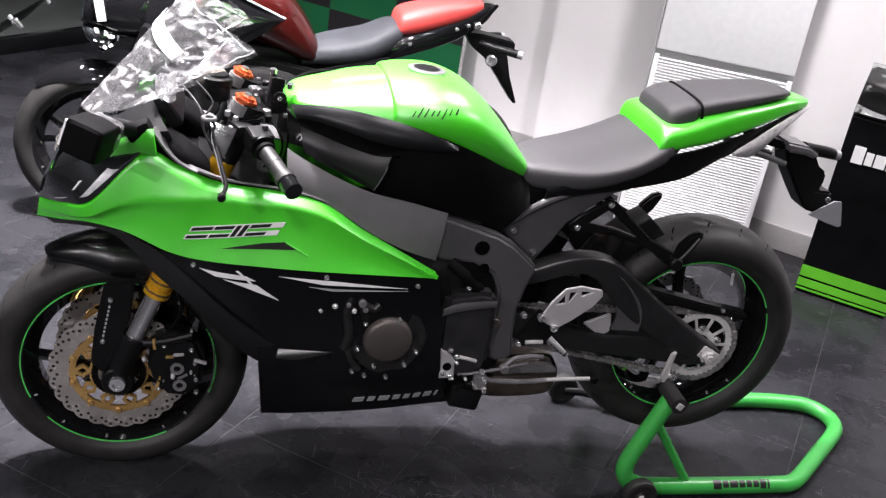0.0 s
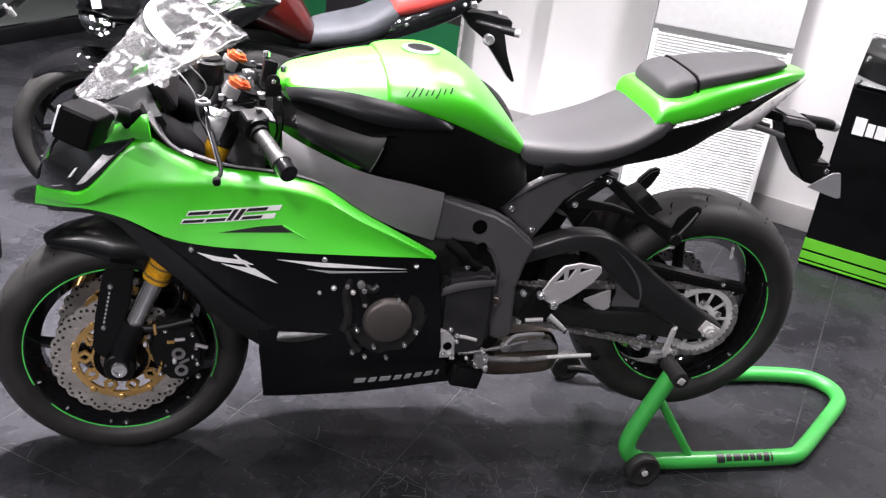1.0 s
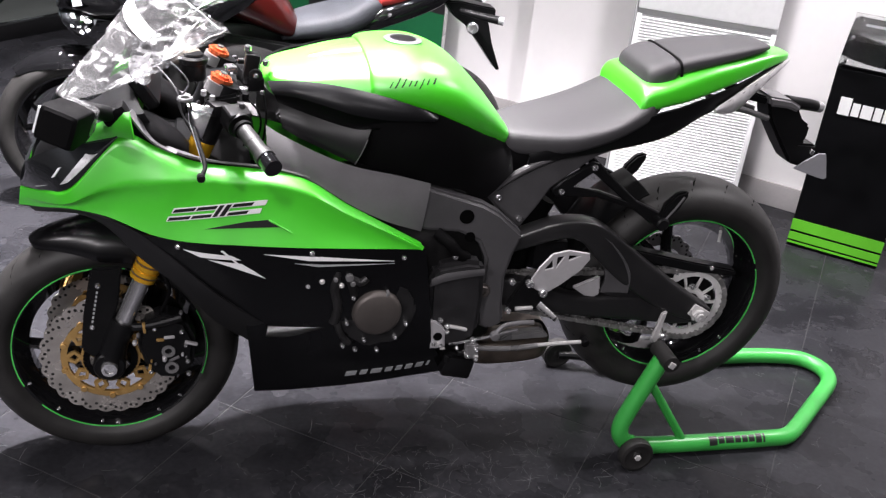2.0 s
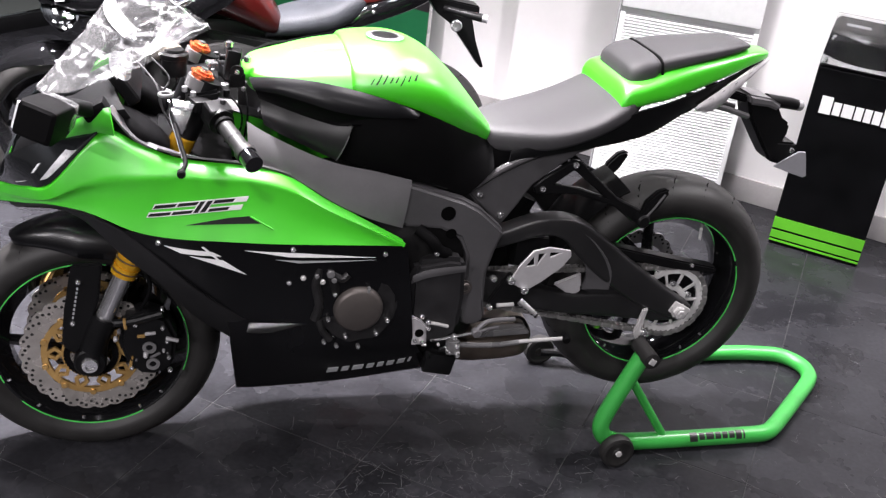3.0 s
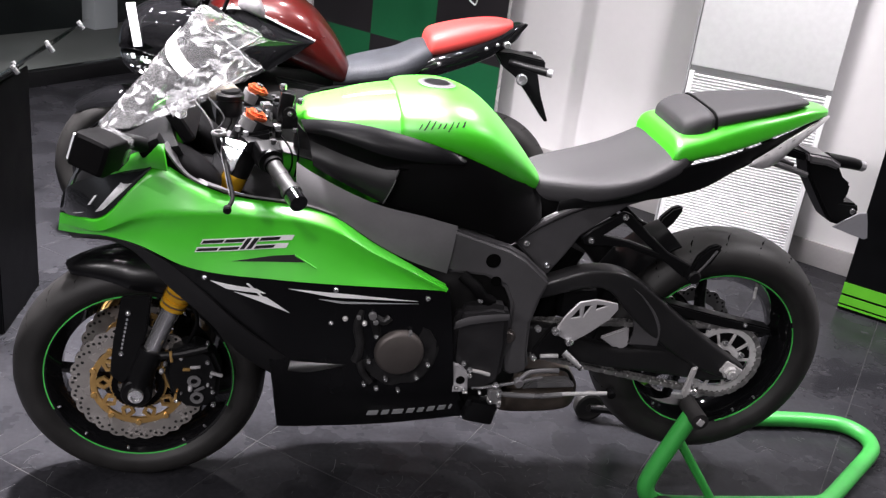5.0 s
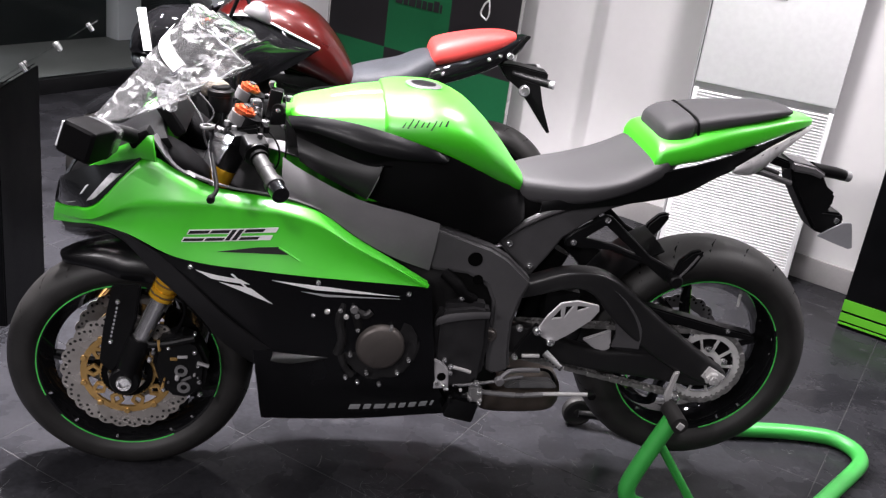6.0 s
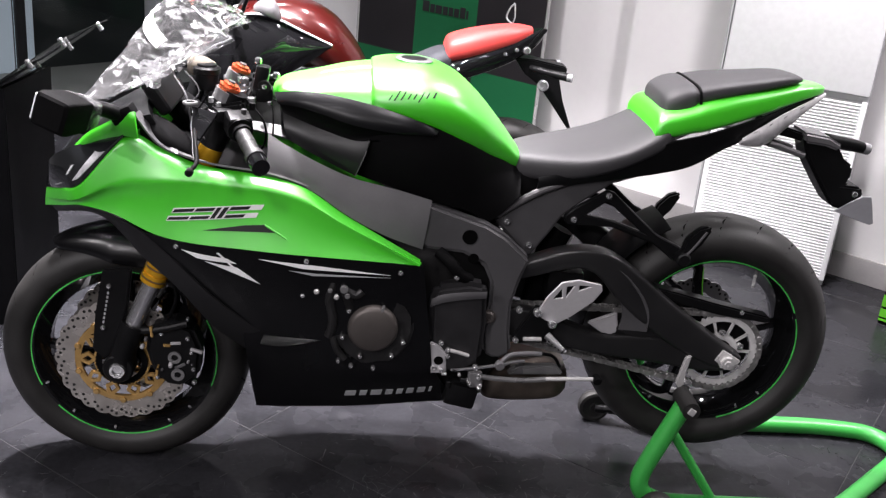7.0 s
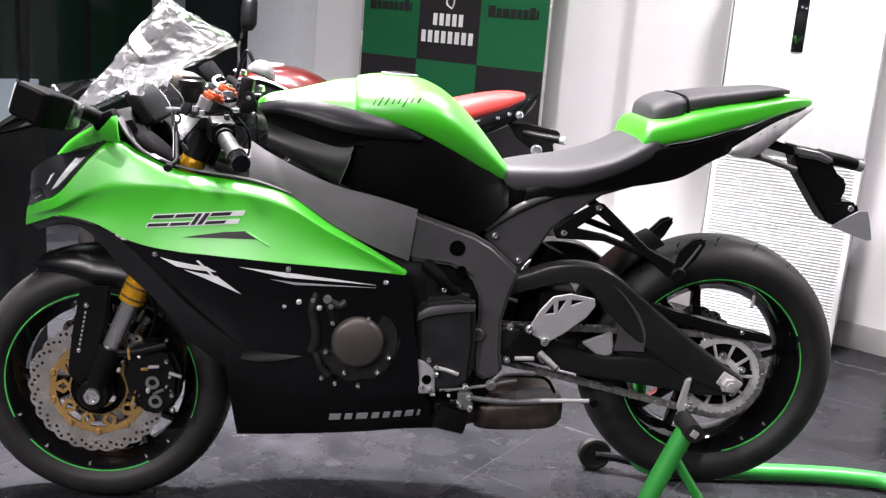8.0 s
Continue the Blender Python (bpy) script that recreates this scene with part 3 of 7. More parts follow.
# ---------------------------------------------------------------- standing air conditioner
def air_conditioner():
    fl, fr = Vector((1.98, 1.65, 0)), Vector((2.47, 1.37, 0))
    w = (fr - fl).length
    ang = math.atan2(fr.y - fl.y, fr.x - fl.x)
    m = Matrix.Translation(fl) @ Matrix.Rotation(ang, 4, "Z")  # x along the front, y to the back
    ob = thing("air_conditioner", tuple(fl), "tall white floor-standing air conditioner with a slatted lower grille", "air conditioner")
    H, D = 1.82, 0.20
    part("body", block((w / 2, D / 2 + 0.012, H / 2 + 0.02), (w, D - 0.02, H - 0.04), None, 0.008).turned(m), AC_SIDE, ob, "grey side casing")
    part("plinth", block((w / 2, D / 2 + 0.01, 0.02), (w - 0.01, D - 0.03, 0.04), None, 0.003).turned(m), AC_SIDE, ob)
    part("front_panel", block((w / 2, 0.01, 0.785 + (H - 0.785) / 2), (w - 0.004, 0.022, H - 0.80), None, 0.008).turned(m), AC_WHITE, ob)
    part("grille_backing", block((w / 2, 0.018, 0.40), (w - 0.03, 0.006, 0.73), None, 0.0).turned(m), AC_SIDE, ob)
    for x in (0.012, w - 0.012):
        part("grille_frame", block((x, 0.009, 0.40), (0.02, 0.022, 0.74), None, 0.003).turned(m), AC_WHITE, ob)
    slat = block((w / 2, 0, 0), (w - 0.044, 0.012, 0.0092), Matrix.Rotation(0.35, 4, "X"), 0.001, 1)
    for k in range(58):
        z = 0.042 + k * 0.0125
        part("slat", slat.turned(m @ Matrix.Translation((0, 0.007, z))), AC_WHITE, ob)
    part("display", block((w * 0.46, -0.002, 1.27), (0.045, 0.006, 0.2), None, 0.002).turned(m), GLOSS_BLACK, ob, "narrow black display strip")
    part("edge_strip", block((-0.006, 0.02, H / 2), (0.008, 0.03, H - 0.03), None, 0.002).turned(m), AC_SIDE, ob, "dark grey edge strip")
    # air outlet louvre near the top
    part("outlet", block((w / 2, -0.002, 1.62), (w - 0.08, 0.008, 0.26), None, 0.003).turned(m), AC_SIDE, ob)


air_conditioner()


# ---------------------------------------------------------------- chequered banner
def banner():
    s0, w, t = 0.997, 0.417, 0.03
    ob = thing("backdrop_banner", tuple(room(s0 + 1.5 * w, t)), "green and black chequered fabric banner with rows of dealer marks", "banner")
    rows = [(0.25, 0.49), (0.49, 0.975), (0.975, 1.46), (1.46, 1.945), (1.945, 2.3)]
    for r, (z0, z1) in enumerate(rows):
        for c in range(3):
            green = (r + c) % 2 == 0
            a, b = s0 + c * w, s0 + (c + 1) * w
            tile = part("panel", slab(a, b, t - 0.006, t + 0.0, z0, z1, 0.0), BANNER_GREEN if green else BANNER_BLACK, ob, "dark green square" if green else "black square")
            if z1 - z0 < 0.4:
                continue
            g = Geo()
            if green:
                x = a + 0.05
                for k, wid in enumerate((0.045, 0.03, 0.042, 0.032, 0.028, 0.032, 0.034, 0.012)):
                    part("mark_bar", slab(x, x + wid, t + 0.001, t + 0.003, z0 + 0.25, z0 + (0.305 if k in (0, 6) else 0.293), 0.0), BANNER_BLACK, tile, "black printed bar")
                    x += wid + 0.008
            else:
                for n, zz, hh, half in ((5, 0.185, 0.062, 0.11), (8, 0.095, 0.062, 0.185)) if r != 1 else ():
                    step = 2 * half / n
                    for k in range(n):
                        x = (a + b) / 2 - half + k * step
                        part("mark_bar", slab(x + 0.004, x + step * 0.72, t + 0.001, t + 0.003, z0 + zz, z0 + zz + hh, 0.0), WHITE_DECAL, tile, "white printed bar")
                g.merge(tube([room((a + b) / 2 + 0.018, t + 0.002, z0 + 0.275), room((a + b) / 2 - 0.02, t + 0.002, z0 + 0.30), room((a + b) / 2 - 0.004, t + 0.002, z0 + 0.35), room((a + b) / 2 + 0.022, t + 0.002, z0 + 0.375)], 0.005, 6, 4))
                g.merge(tube([room((a + b) / 2 + 0.018, t + 0.002, z0 + 0.275), room((a + b) / 2 + 0.03, t + 0.002, z0 + 0.31), room((a + b) / 2 + 0.022, t + 0.002, z0 + 0.375)], 0.004, 6, 4))
                part("mark_loop", g, WHITE_DECAL, tile, "white printed loop")
    for s in (s0 - 0.008, s0 + 3 * w + 0.008):
        part("pole", tube([room(s, t - 0.004, 0.0), room(s, t - 0.004, 2.32)], 0.008, 10), STEEL, ob)
    for s in (s0 + 0.02, s0 + 3 * w - 0.02):
        part("foot", block(room(s, t, 0.008), (0.05, 0.22, 0.016), TURN, 0.003), BLACK_METAL, ob)


banner()


# ---------------------------------------------------------------- information podiums
def podium(m, label, marks, H0=0.745, H1=0.90):
    """A black podium: x across its front, y to its back, its top sloping up to the back."""
    ob = thing("podium", tuple(m.translation), label, "podium", "information podiums")
    W, D = 0.35, 0.22
    side = [(0, 0.0), (D, 0.0), (D, H1), (0, H0)]
    g = prism(side, 0, W, 0.004)
    swap = Matrix(((0, 1, 0, 0), (1, 0, 0, 0), (0, 0, 1, 0), (0, 0, 0, 1)))
    body = part("body", g.turned(m @ swap), PODIUM, ob)
    if marks:
        for z0, z1 in ((0.072, 0.118), (0.030, 0.062), (0.014, 0.022)):
            part("stripe", block((W / 2, -0.002, (z0 + z1) / 2), (W + 0.001, 0.003, z1 - z0), None, 0.0).turned(m), PODIUM_GREEN, body, "lime green vinyl stripe")
        x = 0.045
        for k, wid in enumerate((0.042, 0.028, 0.040, 0.028, 0.026, 0.028, 0.030, 0.011)):
            bar = block((x + wid / 2, -0.0022, 0.60 + (0.006 if k in (0, 6, 7) else 0)), (wid, 0.003, 0.068 if k in (0, 6, 7) else 0.05), None, 0.0)
            part("mark_bar", bar.turned(m), WHITE_DECAL, body, "white vinyl bar")
            x += wid + 0.006
    slope = math.atan2(H1 - H0, D)
    L = math.hypot(H1 - H0, D)
    top = m @ Matrix.Translation((0, 0, H0)) @ Matrix.Rotation(slope, 4, "X")
    part("spec_sheet", block((W / 2, L / 2, 0.008), (W - 0.02, L - 0.01, 0.003), None, 0.0).turned(top), PODIUM, ob, "printed black data sheet")
    part("cover", block((W / 2, L / 2 + (0.0 if marks else 0.165), 0.021), (W, L + (0.0 if marks else 0.16), 0.004), None, 0.001).turned(top), ACRYLIC, ob, "clear acrylic cover")
    for x in (0.02, W - 0.02):
        for y in (0.02, L / 2, L - 0.02) if marks else (0.245, 0.37, 0.49):
            part("standoff", disc((x, y, 0.016), 0.0075, 0.028, 12, "z").turned(top), CHROME, ob, "chrome standoff screw")
    if marks:
        g = Geo()
        for k in range(6):
            g.merge(block((0.26, 0.06 + k * 0.028, 0.0105), (0.11, 0.008, 0.002), None, 0.0))
        g.merge(block((0.09, L - 0.045, 0.0105), (0.09, 0.012, 0.002), None, 0.0))
        part("sheet_text", g.turned(top), SILVER_DECAL, ob, "pale printed bars")
        g = Geo()
        for a, b, r in ((0.06, 0.17, 0.02), (0.095, 0.165, 0.022), (0.13, 0.17, 0.02), (0.115, 0.135, 0.016)):
            g.merge(disc((a, b, 0.0105), r, 0.002, 14, "z"))
        part("sheet_picture", g.turned(top), ALU, ob, "pale printed picture")
        part("sheet_line", block((W / 2, 0.035, 0.0105), (W - 0.06, 0.007, 0.002), None, 0.0).turned(top), PODIUM_GREEN, ob, "green printed line")


podium(Matrix.Translation((2.545, 1.05, 0)) @ Matrix.Rotation(math.radians(-41.0), 4, "Z"),
       "black information podium with lime green stripes and a sloped data sheet", True)
podium(Matrix.Translation((-0.671, 1.03, 0)) @ Matrix.Rotation(math.radians(-95.0), 4, "Z"),
       "plain black information podium with a clear acrylic cover", False, 0.599, 0.759)

# ---------------------------------------------------------------- wheels
def tyre_profile(R, rim, half):
    d = R - rim
    side = [(rim - 0.006, half * 0.72), (rim + 0.006, half * 0.80), (rim + 0.16 * d, half * 0.93), (rim + 0.30 * d, half * 0.985), (rim + 0.42 * d, half)]
    crown = [(math.sin(math.radians(a)), math.cos(math.radians(a))) for a in (14, 28, 42, 55, 67, 79, 90)]
    return side + [(rim + d * (0.42 + 0.58 * u ** 1.08), half * max(0.0, v) ** 0.92 if v > 1e-6 else 0) for u, v in crown]


def motorcycle_wheel(parent, name, c, R, half, rim, stripe, spokes, grooves, tyre_label):
    cx, cy, cz = c
    prof = tyre_profile(R, rim, half)
    full = [(r, -h) for r, h in prof] + [(r, h) for r, h in reversed(prof[:-1])]
    barrel = [(rim - 0.004, -half * 0.76), (rim + 0.004, -half * 0.78), (rim + 0.005, -half * 0.70), (rim - 0.012, -half * 0.62), (rim - 0.022, -half * 0.3),
              (rim - 0.022, half * 0.3), (rim - 0.012, half * 0.62), (rim + 0.005, half * 0.70), (rim + 0.004, half * 0.78), (rim - 0.004, half * 0.76),
              (rim - 0.034, half * 0.25), (rim - 0.034, -half * 0.25)]
    g = lathe(barrel, c, 72, closed_profile=True)
    g.merge(lathe([(0.014, -0.055), (0.036, -0.055), (0.042, -0.03), (0.042, 0.03), (0.036, 0.055), (0.014, 0.055)], c, 28, closed_profile=True))
    wheel = part(name, g, GLOSS_BLACK, parent, "gloss black cast rim")
    for a in spokes:
        for off, lean in ((-9, -5), (9, 5)):
            a0, a1 = math.radians(a + off * 0.6), math.radians(a + off + lean)
            rings = []
            for k in range(7):
                f = k / 6
                r = 0.036 + (rim - 0.03 - 0.036) * f
                an = a0 + (a1 - a0) * f
                d, n = Vector((math.cos(an), 0, math.sin(an))), Vector((-math.sin(an), 0, math.cos(an)))
                w, th = 0.013 - 0.004 * f, 0.022 - 0.006 * f
                q = Vector(c) + d * r
                rings.append([q + n * w + Vector((0, -th * 0.6, 0)), q + n * w * 0.5 + Vector((0, -th, 0)), q - n * w * 0.5 + Vector((0, -th, 0)), q - n * w + Vector((0, -th * 0.6, 0)),
                              q - n * w + Vector((0, th * 0.6, 0)), q - n * w * 0.5 + Vector((0, th, 0)), q + n * w * 0.5 + Vector((0, th, 0)), q + n * w + Vector((0, th * 0.6, 0))])
            part("spoke", rings_geo(rings), GLOSS_BLACK, wheel)
    part("tyre", lathe(full, c, 112), RUBBER, wheel, tyre_label, angle=60)
    for side in (-1, 1):
        for a0, a1 in stripe:
            part("rim_stripe", lathe([(rim - 0.0008, side * half * 0.785), (rim + 0.0020, side * half * 0.79), (rim + 0.0020, side * half * 0.815), (rim - 0.0008, side * half * 0.81)],
                                     c, 60, a0, a1, True), RIM_STRIPE, wheel, "thin pale green rim stripe")
    # slanted tread cuts: dark strips on the rubber paint the shade inside them
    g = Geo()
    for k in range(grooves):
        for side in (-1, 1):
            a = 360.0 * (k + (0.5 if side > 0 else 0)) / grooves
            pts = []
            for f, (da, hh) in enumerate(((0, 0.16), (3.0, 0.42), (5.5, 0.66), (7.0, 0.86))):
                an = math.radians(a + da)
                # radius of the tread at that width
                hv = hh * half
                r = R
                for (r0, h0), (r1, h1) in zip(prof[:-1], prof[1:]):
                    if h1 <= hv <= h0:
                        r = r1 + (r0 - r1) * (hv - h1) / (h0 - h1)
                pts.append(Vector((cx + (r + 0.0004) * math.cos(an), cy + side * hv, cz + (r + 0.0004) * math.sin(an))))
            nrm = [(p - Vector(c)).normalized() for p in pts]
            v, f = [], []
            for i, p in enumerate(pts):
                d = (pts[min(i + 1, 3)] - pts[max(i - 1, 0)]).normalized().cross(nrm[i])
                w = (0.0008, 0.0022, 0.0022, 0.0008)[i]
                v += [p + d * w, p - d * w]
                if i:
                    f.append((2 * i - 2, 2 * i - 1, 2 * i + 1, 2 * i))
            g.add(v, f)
    part("tread_groove", g, RECESS_SHADE, wheel)["kind"] = "stuff"
    # small chrome blocks stand in for glints on the rim edge
    for a in (205, 232, 262, 300, 318):
        an = math.radians(a)
        part("rim_weight", block((cx + (rim - 0.012) * math.cos(an), cy - half * 0.74, cz + (rim - 0.012) * math.sin(an)), (0.009, 0.004, 0.006), Matrix.Rotation(-an, 4, "Y"), 0.001), CHROME, wheel)
    part("valve_stem", tube([(cx + (rim - 0.02) * math.cos(1.1), cy - half * 0.5, cz + (rim - 0.02) * math.sin(1.1)), (cx + (rim - 0.045) * math.cos(1.1), cy - half * 0.75, cz + (rim - 0.045) * math.sin(1.1))], 0.004, 8), STEEL, wheel)
    return wheel


def petal_disc(parent, c, y, R, inner, lobes, name="brake_disc", material=None, holes=True, th=0.0045):
    """A wave-edged brake disc with drillings."""
    cx, cz = c
    n = lobes * 8
    outer, inn = [], []
    for k in range(n):
        a = 2 * math.pi * k / n
        w = 0.5 + 0.5 * math.cos(a * lobes)
        outer.append((R - 0.006 * (1 - w ** 0.5), a))
        inn.append((inner + 0.004 * (0.5 + 0.5 * math.cos(a * lobes * 0.5)), a))
    g = Geo()
    for yy in (y - th / 2, y + th / 2):
        for r, a in outer:
            g.v.append((cx + r * math.cos(a), yy, cz + r * math.sin(a)))
        for r, a in inn:
            g.v.append((cx + r * math.cos(a), yy, cz + r * math.sin(a)))
    for k in range(n):
        j = (k + 1) % n
        g.f += [(k, j, n + j, n + k), (2 * n + k, 3 * n + k, 3 * n + j, 2 * n + j), (k, 2 * n + k, 2 * n + j, j), (n + k, n + j, 3 * n + j, 3 * n + k)]
    d = part(name, g, material or DISC, parent, "wave-edged drilled steel brake disc")
    if holes:
        # no holes are cut: dark discs paint the shade inside the drillings
        h = Geo()
        for k in range(lobes):
            for q, rr in ((0.0, 0.93), (0.33, 0.83), (0.66, 0.89)):
                a = 2 * math.pi * (k + q) / lobes
                r = inner + (R - inner) * (rr - 0.6) / 0.4
                h.merge(disc((cx + r * math.cos(a), y, cz + r * math.sin(a)), 0.0043, th + 0.001, 8))
        part("drilling", h, DRILLING_SHADE, d)["kind"] = "stuff"
    return d


# ---------------------------------------------------------------- the green sports motorcycle
FC, RC = (0.005, 0.0, 0.2985), (1.433, 0.0, 0.422)


def sport_motorcycle():
    bike = thing("sport_motorcycle", (0.7, 0, 0), "lime green and black sports motorcycle with film on its screen", "motorcycle")

    # wheels
    fw = motorcycle_wheel(bike, "front_wheel", FC, 0.295, 0.062, 0.2175, [(-20, 28), (80, 205), (222, 300)], (75, 195, 315), 22, "black front road tyre")
    rw = motorcycle_wheel(bike, "rear_wheel", RC, 0.312, 0.088, 0.2175, [(-75, 20), (25, 140), (200, 262)], (116, 236, 356), 20, "wide black rear road tyre")
    for y in (-0.074, 0.074):
        d = petal_disc(fw, (FC[0], FC[2]), y, 0.157, 0.108, 26)
        car = Geo()
        car.merge(lathe([(0.096, y - 0.004), (0.110, y - 0.004), (0.110, y + 0.004), (0.096, y + 0.004)], FC, 48, closed_profile=True))
        car.merge(lathe([(0.052, y - 0.004), (0.066, y - 0.004), (0.066, y + 0.004), (0.052, y + 0.004)], FC, 40, closed_profile=True))
        carrier = part("disc_carrier", car, CARRIER, fw, "gold anodised disc carrier")
        for k in range(10):
            a = math.radians(36 * k)
            kite = [[(FC[0] + r * math.cos(a + b), FC[2] + r * math.sin(a + b)) for r, b in pts] for pts in (((0.062, -0.05), (0.080, -0.22), (0.100, -0.07), (0.100, 0.07), (0.080, 0.22), (0.062, 0.05)), ((0.070, 0.0), (0.080, -0.11), (0.092, 0.0), (0.080, 0.11)))]
            part("carrier_arm", prism(kite[0], y - 0.0035, y + 0.0035, 0.0, holes=[kite[1]]), CARRIER, carrier)
        for k in range(10):
            a = math.radians(36 * k + 18)
            part("disc_bobbin", disc((FC[0] + 0.107 * math.cos(a), y + math.copysign(0.002, y), FC[2] + 0.107 * math.sin(a)), 0.0075, 0.012, 12), CARRIER, fw)
        ring = Geo()
        for k in range(40):
            a = 2 * math.pi * k / 40
            ring.merge(block((FC[0] + 0.058 * math.cos(a), y + math.copysign(0.012, y), FC[2] + 0.058 * math.sin(a)), (0.005, 0.003, 0.004), Matrix.Rotation(-a, 4, "Y"), 0.0))
        ring.merge(lathe([(0.046, y * 1.15), (0.060, y * 1.15), (0.060, y * 1.15 + 0.002), (0.046, y * 1.15 + 0.002)], FC, 40, closed_profile=True))
        part("sensor_ring", ring, MATTE_BLACK, fw, "toothed black sensor ring")

    # front fork: gold outer tubes, bright stanchions, black axle clamps
    rake = Vector((0.37, 0, 0.929)).normalized()
    for sy in (-1, 1):
        y = 0.100 * sy
        foot = Vector((0.038, y, 0.405))

        def on(d):
            return tuple(foot + rake * d)
        fork = part("fork_leg", tube([on(0.130), on(0.478 if sy < 0 else 0.36)], 0.0275, 20, smooth=False), GOLD, bike, "gold anodised fork tube")
        part("stanchion", tube([on(-0.02), on(0.14)], 0.0205, 24, smooth=False), CHROME, fork, "polished fork stanchion")
        # black length added to hide the upper gold tube in the dark cockpit
        part("fork_sleeve", tube([on(0.478 if sy < 0 else 0.36), on(0.61)], 0.0278, 20, smooth=False), SATIN_BLACK, fork)
        col = Geo()
        for d in (0.122, 0.136, 0.150, 0.164, 0.178):
            col.merge(tube([on(d), on(d + 0.009)], 0.0300, 20, smooth=False))
        part("fork_collar", col, GOLD, fork, "gold ribbed collar")
        # dark rings paint the shade between the collar ribs
        for d in (0.1325, 0.1605):
            part("collar_groove", tube([on(d), on(d + 0.003)], 0.0303, 20, smooth=False), EXHAUST, fork)
        clamp = tube([(FC[0] + 0.004, y, FC[2]), (0.016, y, 0.345), on(-0.015), on(0.005)], 0.030, 16, 4)
        clamp.merge(disc((FC[0], y, FC[2]), 0.036, 0.05, 24, bevel=0.004))
        part("axle_clamp", clamp, SATIN_BLACK, fork)
        part("axle_nut", lathe([(0.0001, sy * 0.030), (0.010, sy * 0.030), (0.011, sy * 0.036), (0.017, sy * 0.036), (0.019, sy * 0.032), (0.019, sy * 0.020)], (FC[0], y, FC[2]), 24), CHROME, fork, "polished hollow axle end")
        guard = prism([(-0.026, 0.545), (0.04, 0.55), (0.03, 0.46), (0.012, 0.40), (-0.002, 0.35), (-0.026, 0.315), (-0.055, 0.340), (-0.046, 0.43)], y + sy * 0.004 - 0.007, y + sy * 0.004 + 0.007, 0.004)
        gd = part("fork_guard", guard, SATIN_BLACK, bike)
        for q in ((-0.012, 0.505), (-0.028, 0.40)):
            part("bolt", bolt((q[0], y + sy * 0.014, q[1]), 0.0065, 0.008), CHROME, gd)
        g = Geo()
        for k in range(8):
            g.merge(block((-0.0145 - 0.0018 * k, y + sy * 0.0115, 0.488 - 0.0105 * k), (0.004, 0.0016, 0.006), Matrix.Rotation(0.18, 4, "Y"), 0.0))
        part("guard_mark", g, SILVER_DECAL, gd, "pale bars down the guard")
        # radial caliper behind the fork
        cal = prism([(0.075, 0.405), (0.125, 0.43), (0.175, 0.41), (0.196, 0.36), (0.19, 0.285), (0.155, 0.255), (0.105, 0.262), (0.082, 0.30), (0.068, 0.35)], y - sy * 0.045, y + sy * 0.018, 0.010, seg=3)
        cb = part("brake_caliper", cal, SATIN_BLACK, bike, "black radial brake caliper")
        for q in ((0.135, 0.335), (0.142, 0.290)):
            part("piston_cap", lathe([(0.008, sy * 0.0), (0.0135, 0.0), (0.0155, sy * 0.003), (0.0155, sy * 0.006), (0.008, sy * 0.006)], (q[0], y + sy * 0.016, q[1]), 22, closed_profile=True), DULL_ALU, cb, "dull metal caliper piston ring")
        for q in ((0.105, 0.395), (0.165, 0.385), (0.178, 0.305), (0.095, 0.28), (0.18, 0.27)):
            part("bolt", bolt((q[0], y + sy * 0.019, q[1]), 0.006, 0.01), CHROME, cb)
        # random bright bits added in place of the caliper's small glints
        rng = random.Random(21)
        for k in range(16):
            p = (rng.uniform(0.06, 0.20), y + sy * rng.uniform(0.015, 0.024), rng.uniform(0.28, 0.47))
            kind = rng.choice((CHROME, ALU, FRAME_GREY, CARRIER))
            if k % 3 == 0:
                part("caliper_clip", block(p, (rng.uniform(0.012, 0.03), 0.008, 0.007), Matrix.Rotation(rng.uniform(-1.5, 1.5), 4, "Y"), 0.002), kind, cb)
            else:
                part("bolt", bolt(p, rng.uniform(0.003, 0.006), 0.012), kind, cb)
        part("mount_arm", tube([(0.045, y + sy * 0.01, 0.395), (0.10, y + sy * 0.018, 0.405), (0.165, y + sy * 0.02, 0.425)], 0.009, 10), SATIN_BLACK, cb)
        part("brake_hose", tube([(0.12, y, 0.43), (0.14, y + sy * 0.02, 0.50), (0.11, y + sy * 0.01, 0.58), (0.12, y * 0.9, 0.68)], 0.0045, 8), MATTE_BLACK, bike, "black brake hose")

    # front mudguard: beak-like front, rounded across, side skirts behind the fork
    rings = []
    for k in range(37):
        f = k / 36
        a = math.radians(121 - 80 * f)
        w = 0.079 * min(1.0, 0.30 + 1.5 * f ** 0.7)
        drop = 0.022 + 0.040 * min(1.0, f / 0.35) + 0.012 * math.sin(math.pi * f)
        ring = []
        for r0, k0 in ((0.323, 1.0), (0.319, 0.965)):
            side = []
            for j in range(17):
                u = -1 + 2 * j / 16
                side.append((r0 - drop * abs(u) ** 2.6, w * k0 * math.sin(u * 1.35) / math.sin(1.35)))
            ring += [(FC[0] + r * math.cos(a), h, FC[2] + r * math.sin(a)) for r, h in (side if r0 > 0.32 else reversed(side))]
        rings.append(ring)
    part("front_mudguard", rings_geo(rings), FAIRING_BLACK, bike, "smooth black front mudguard", angle=50)

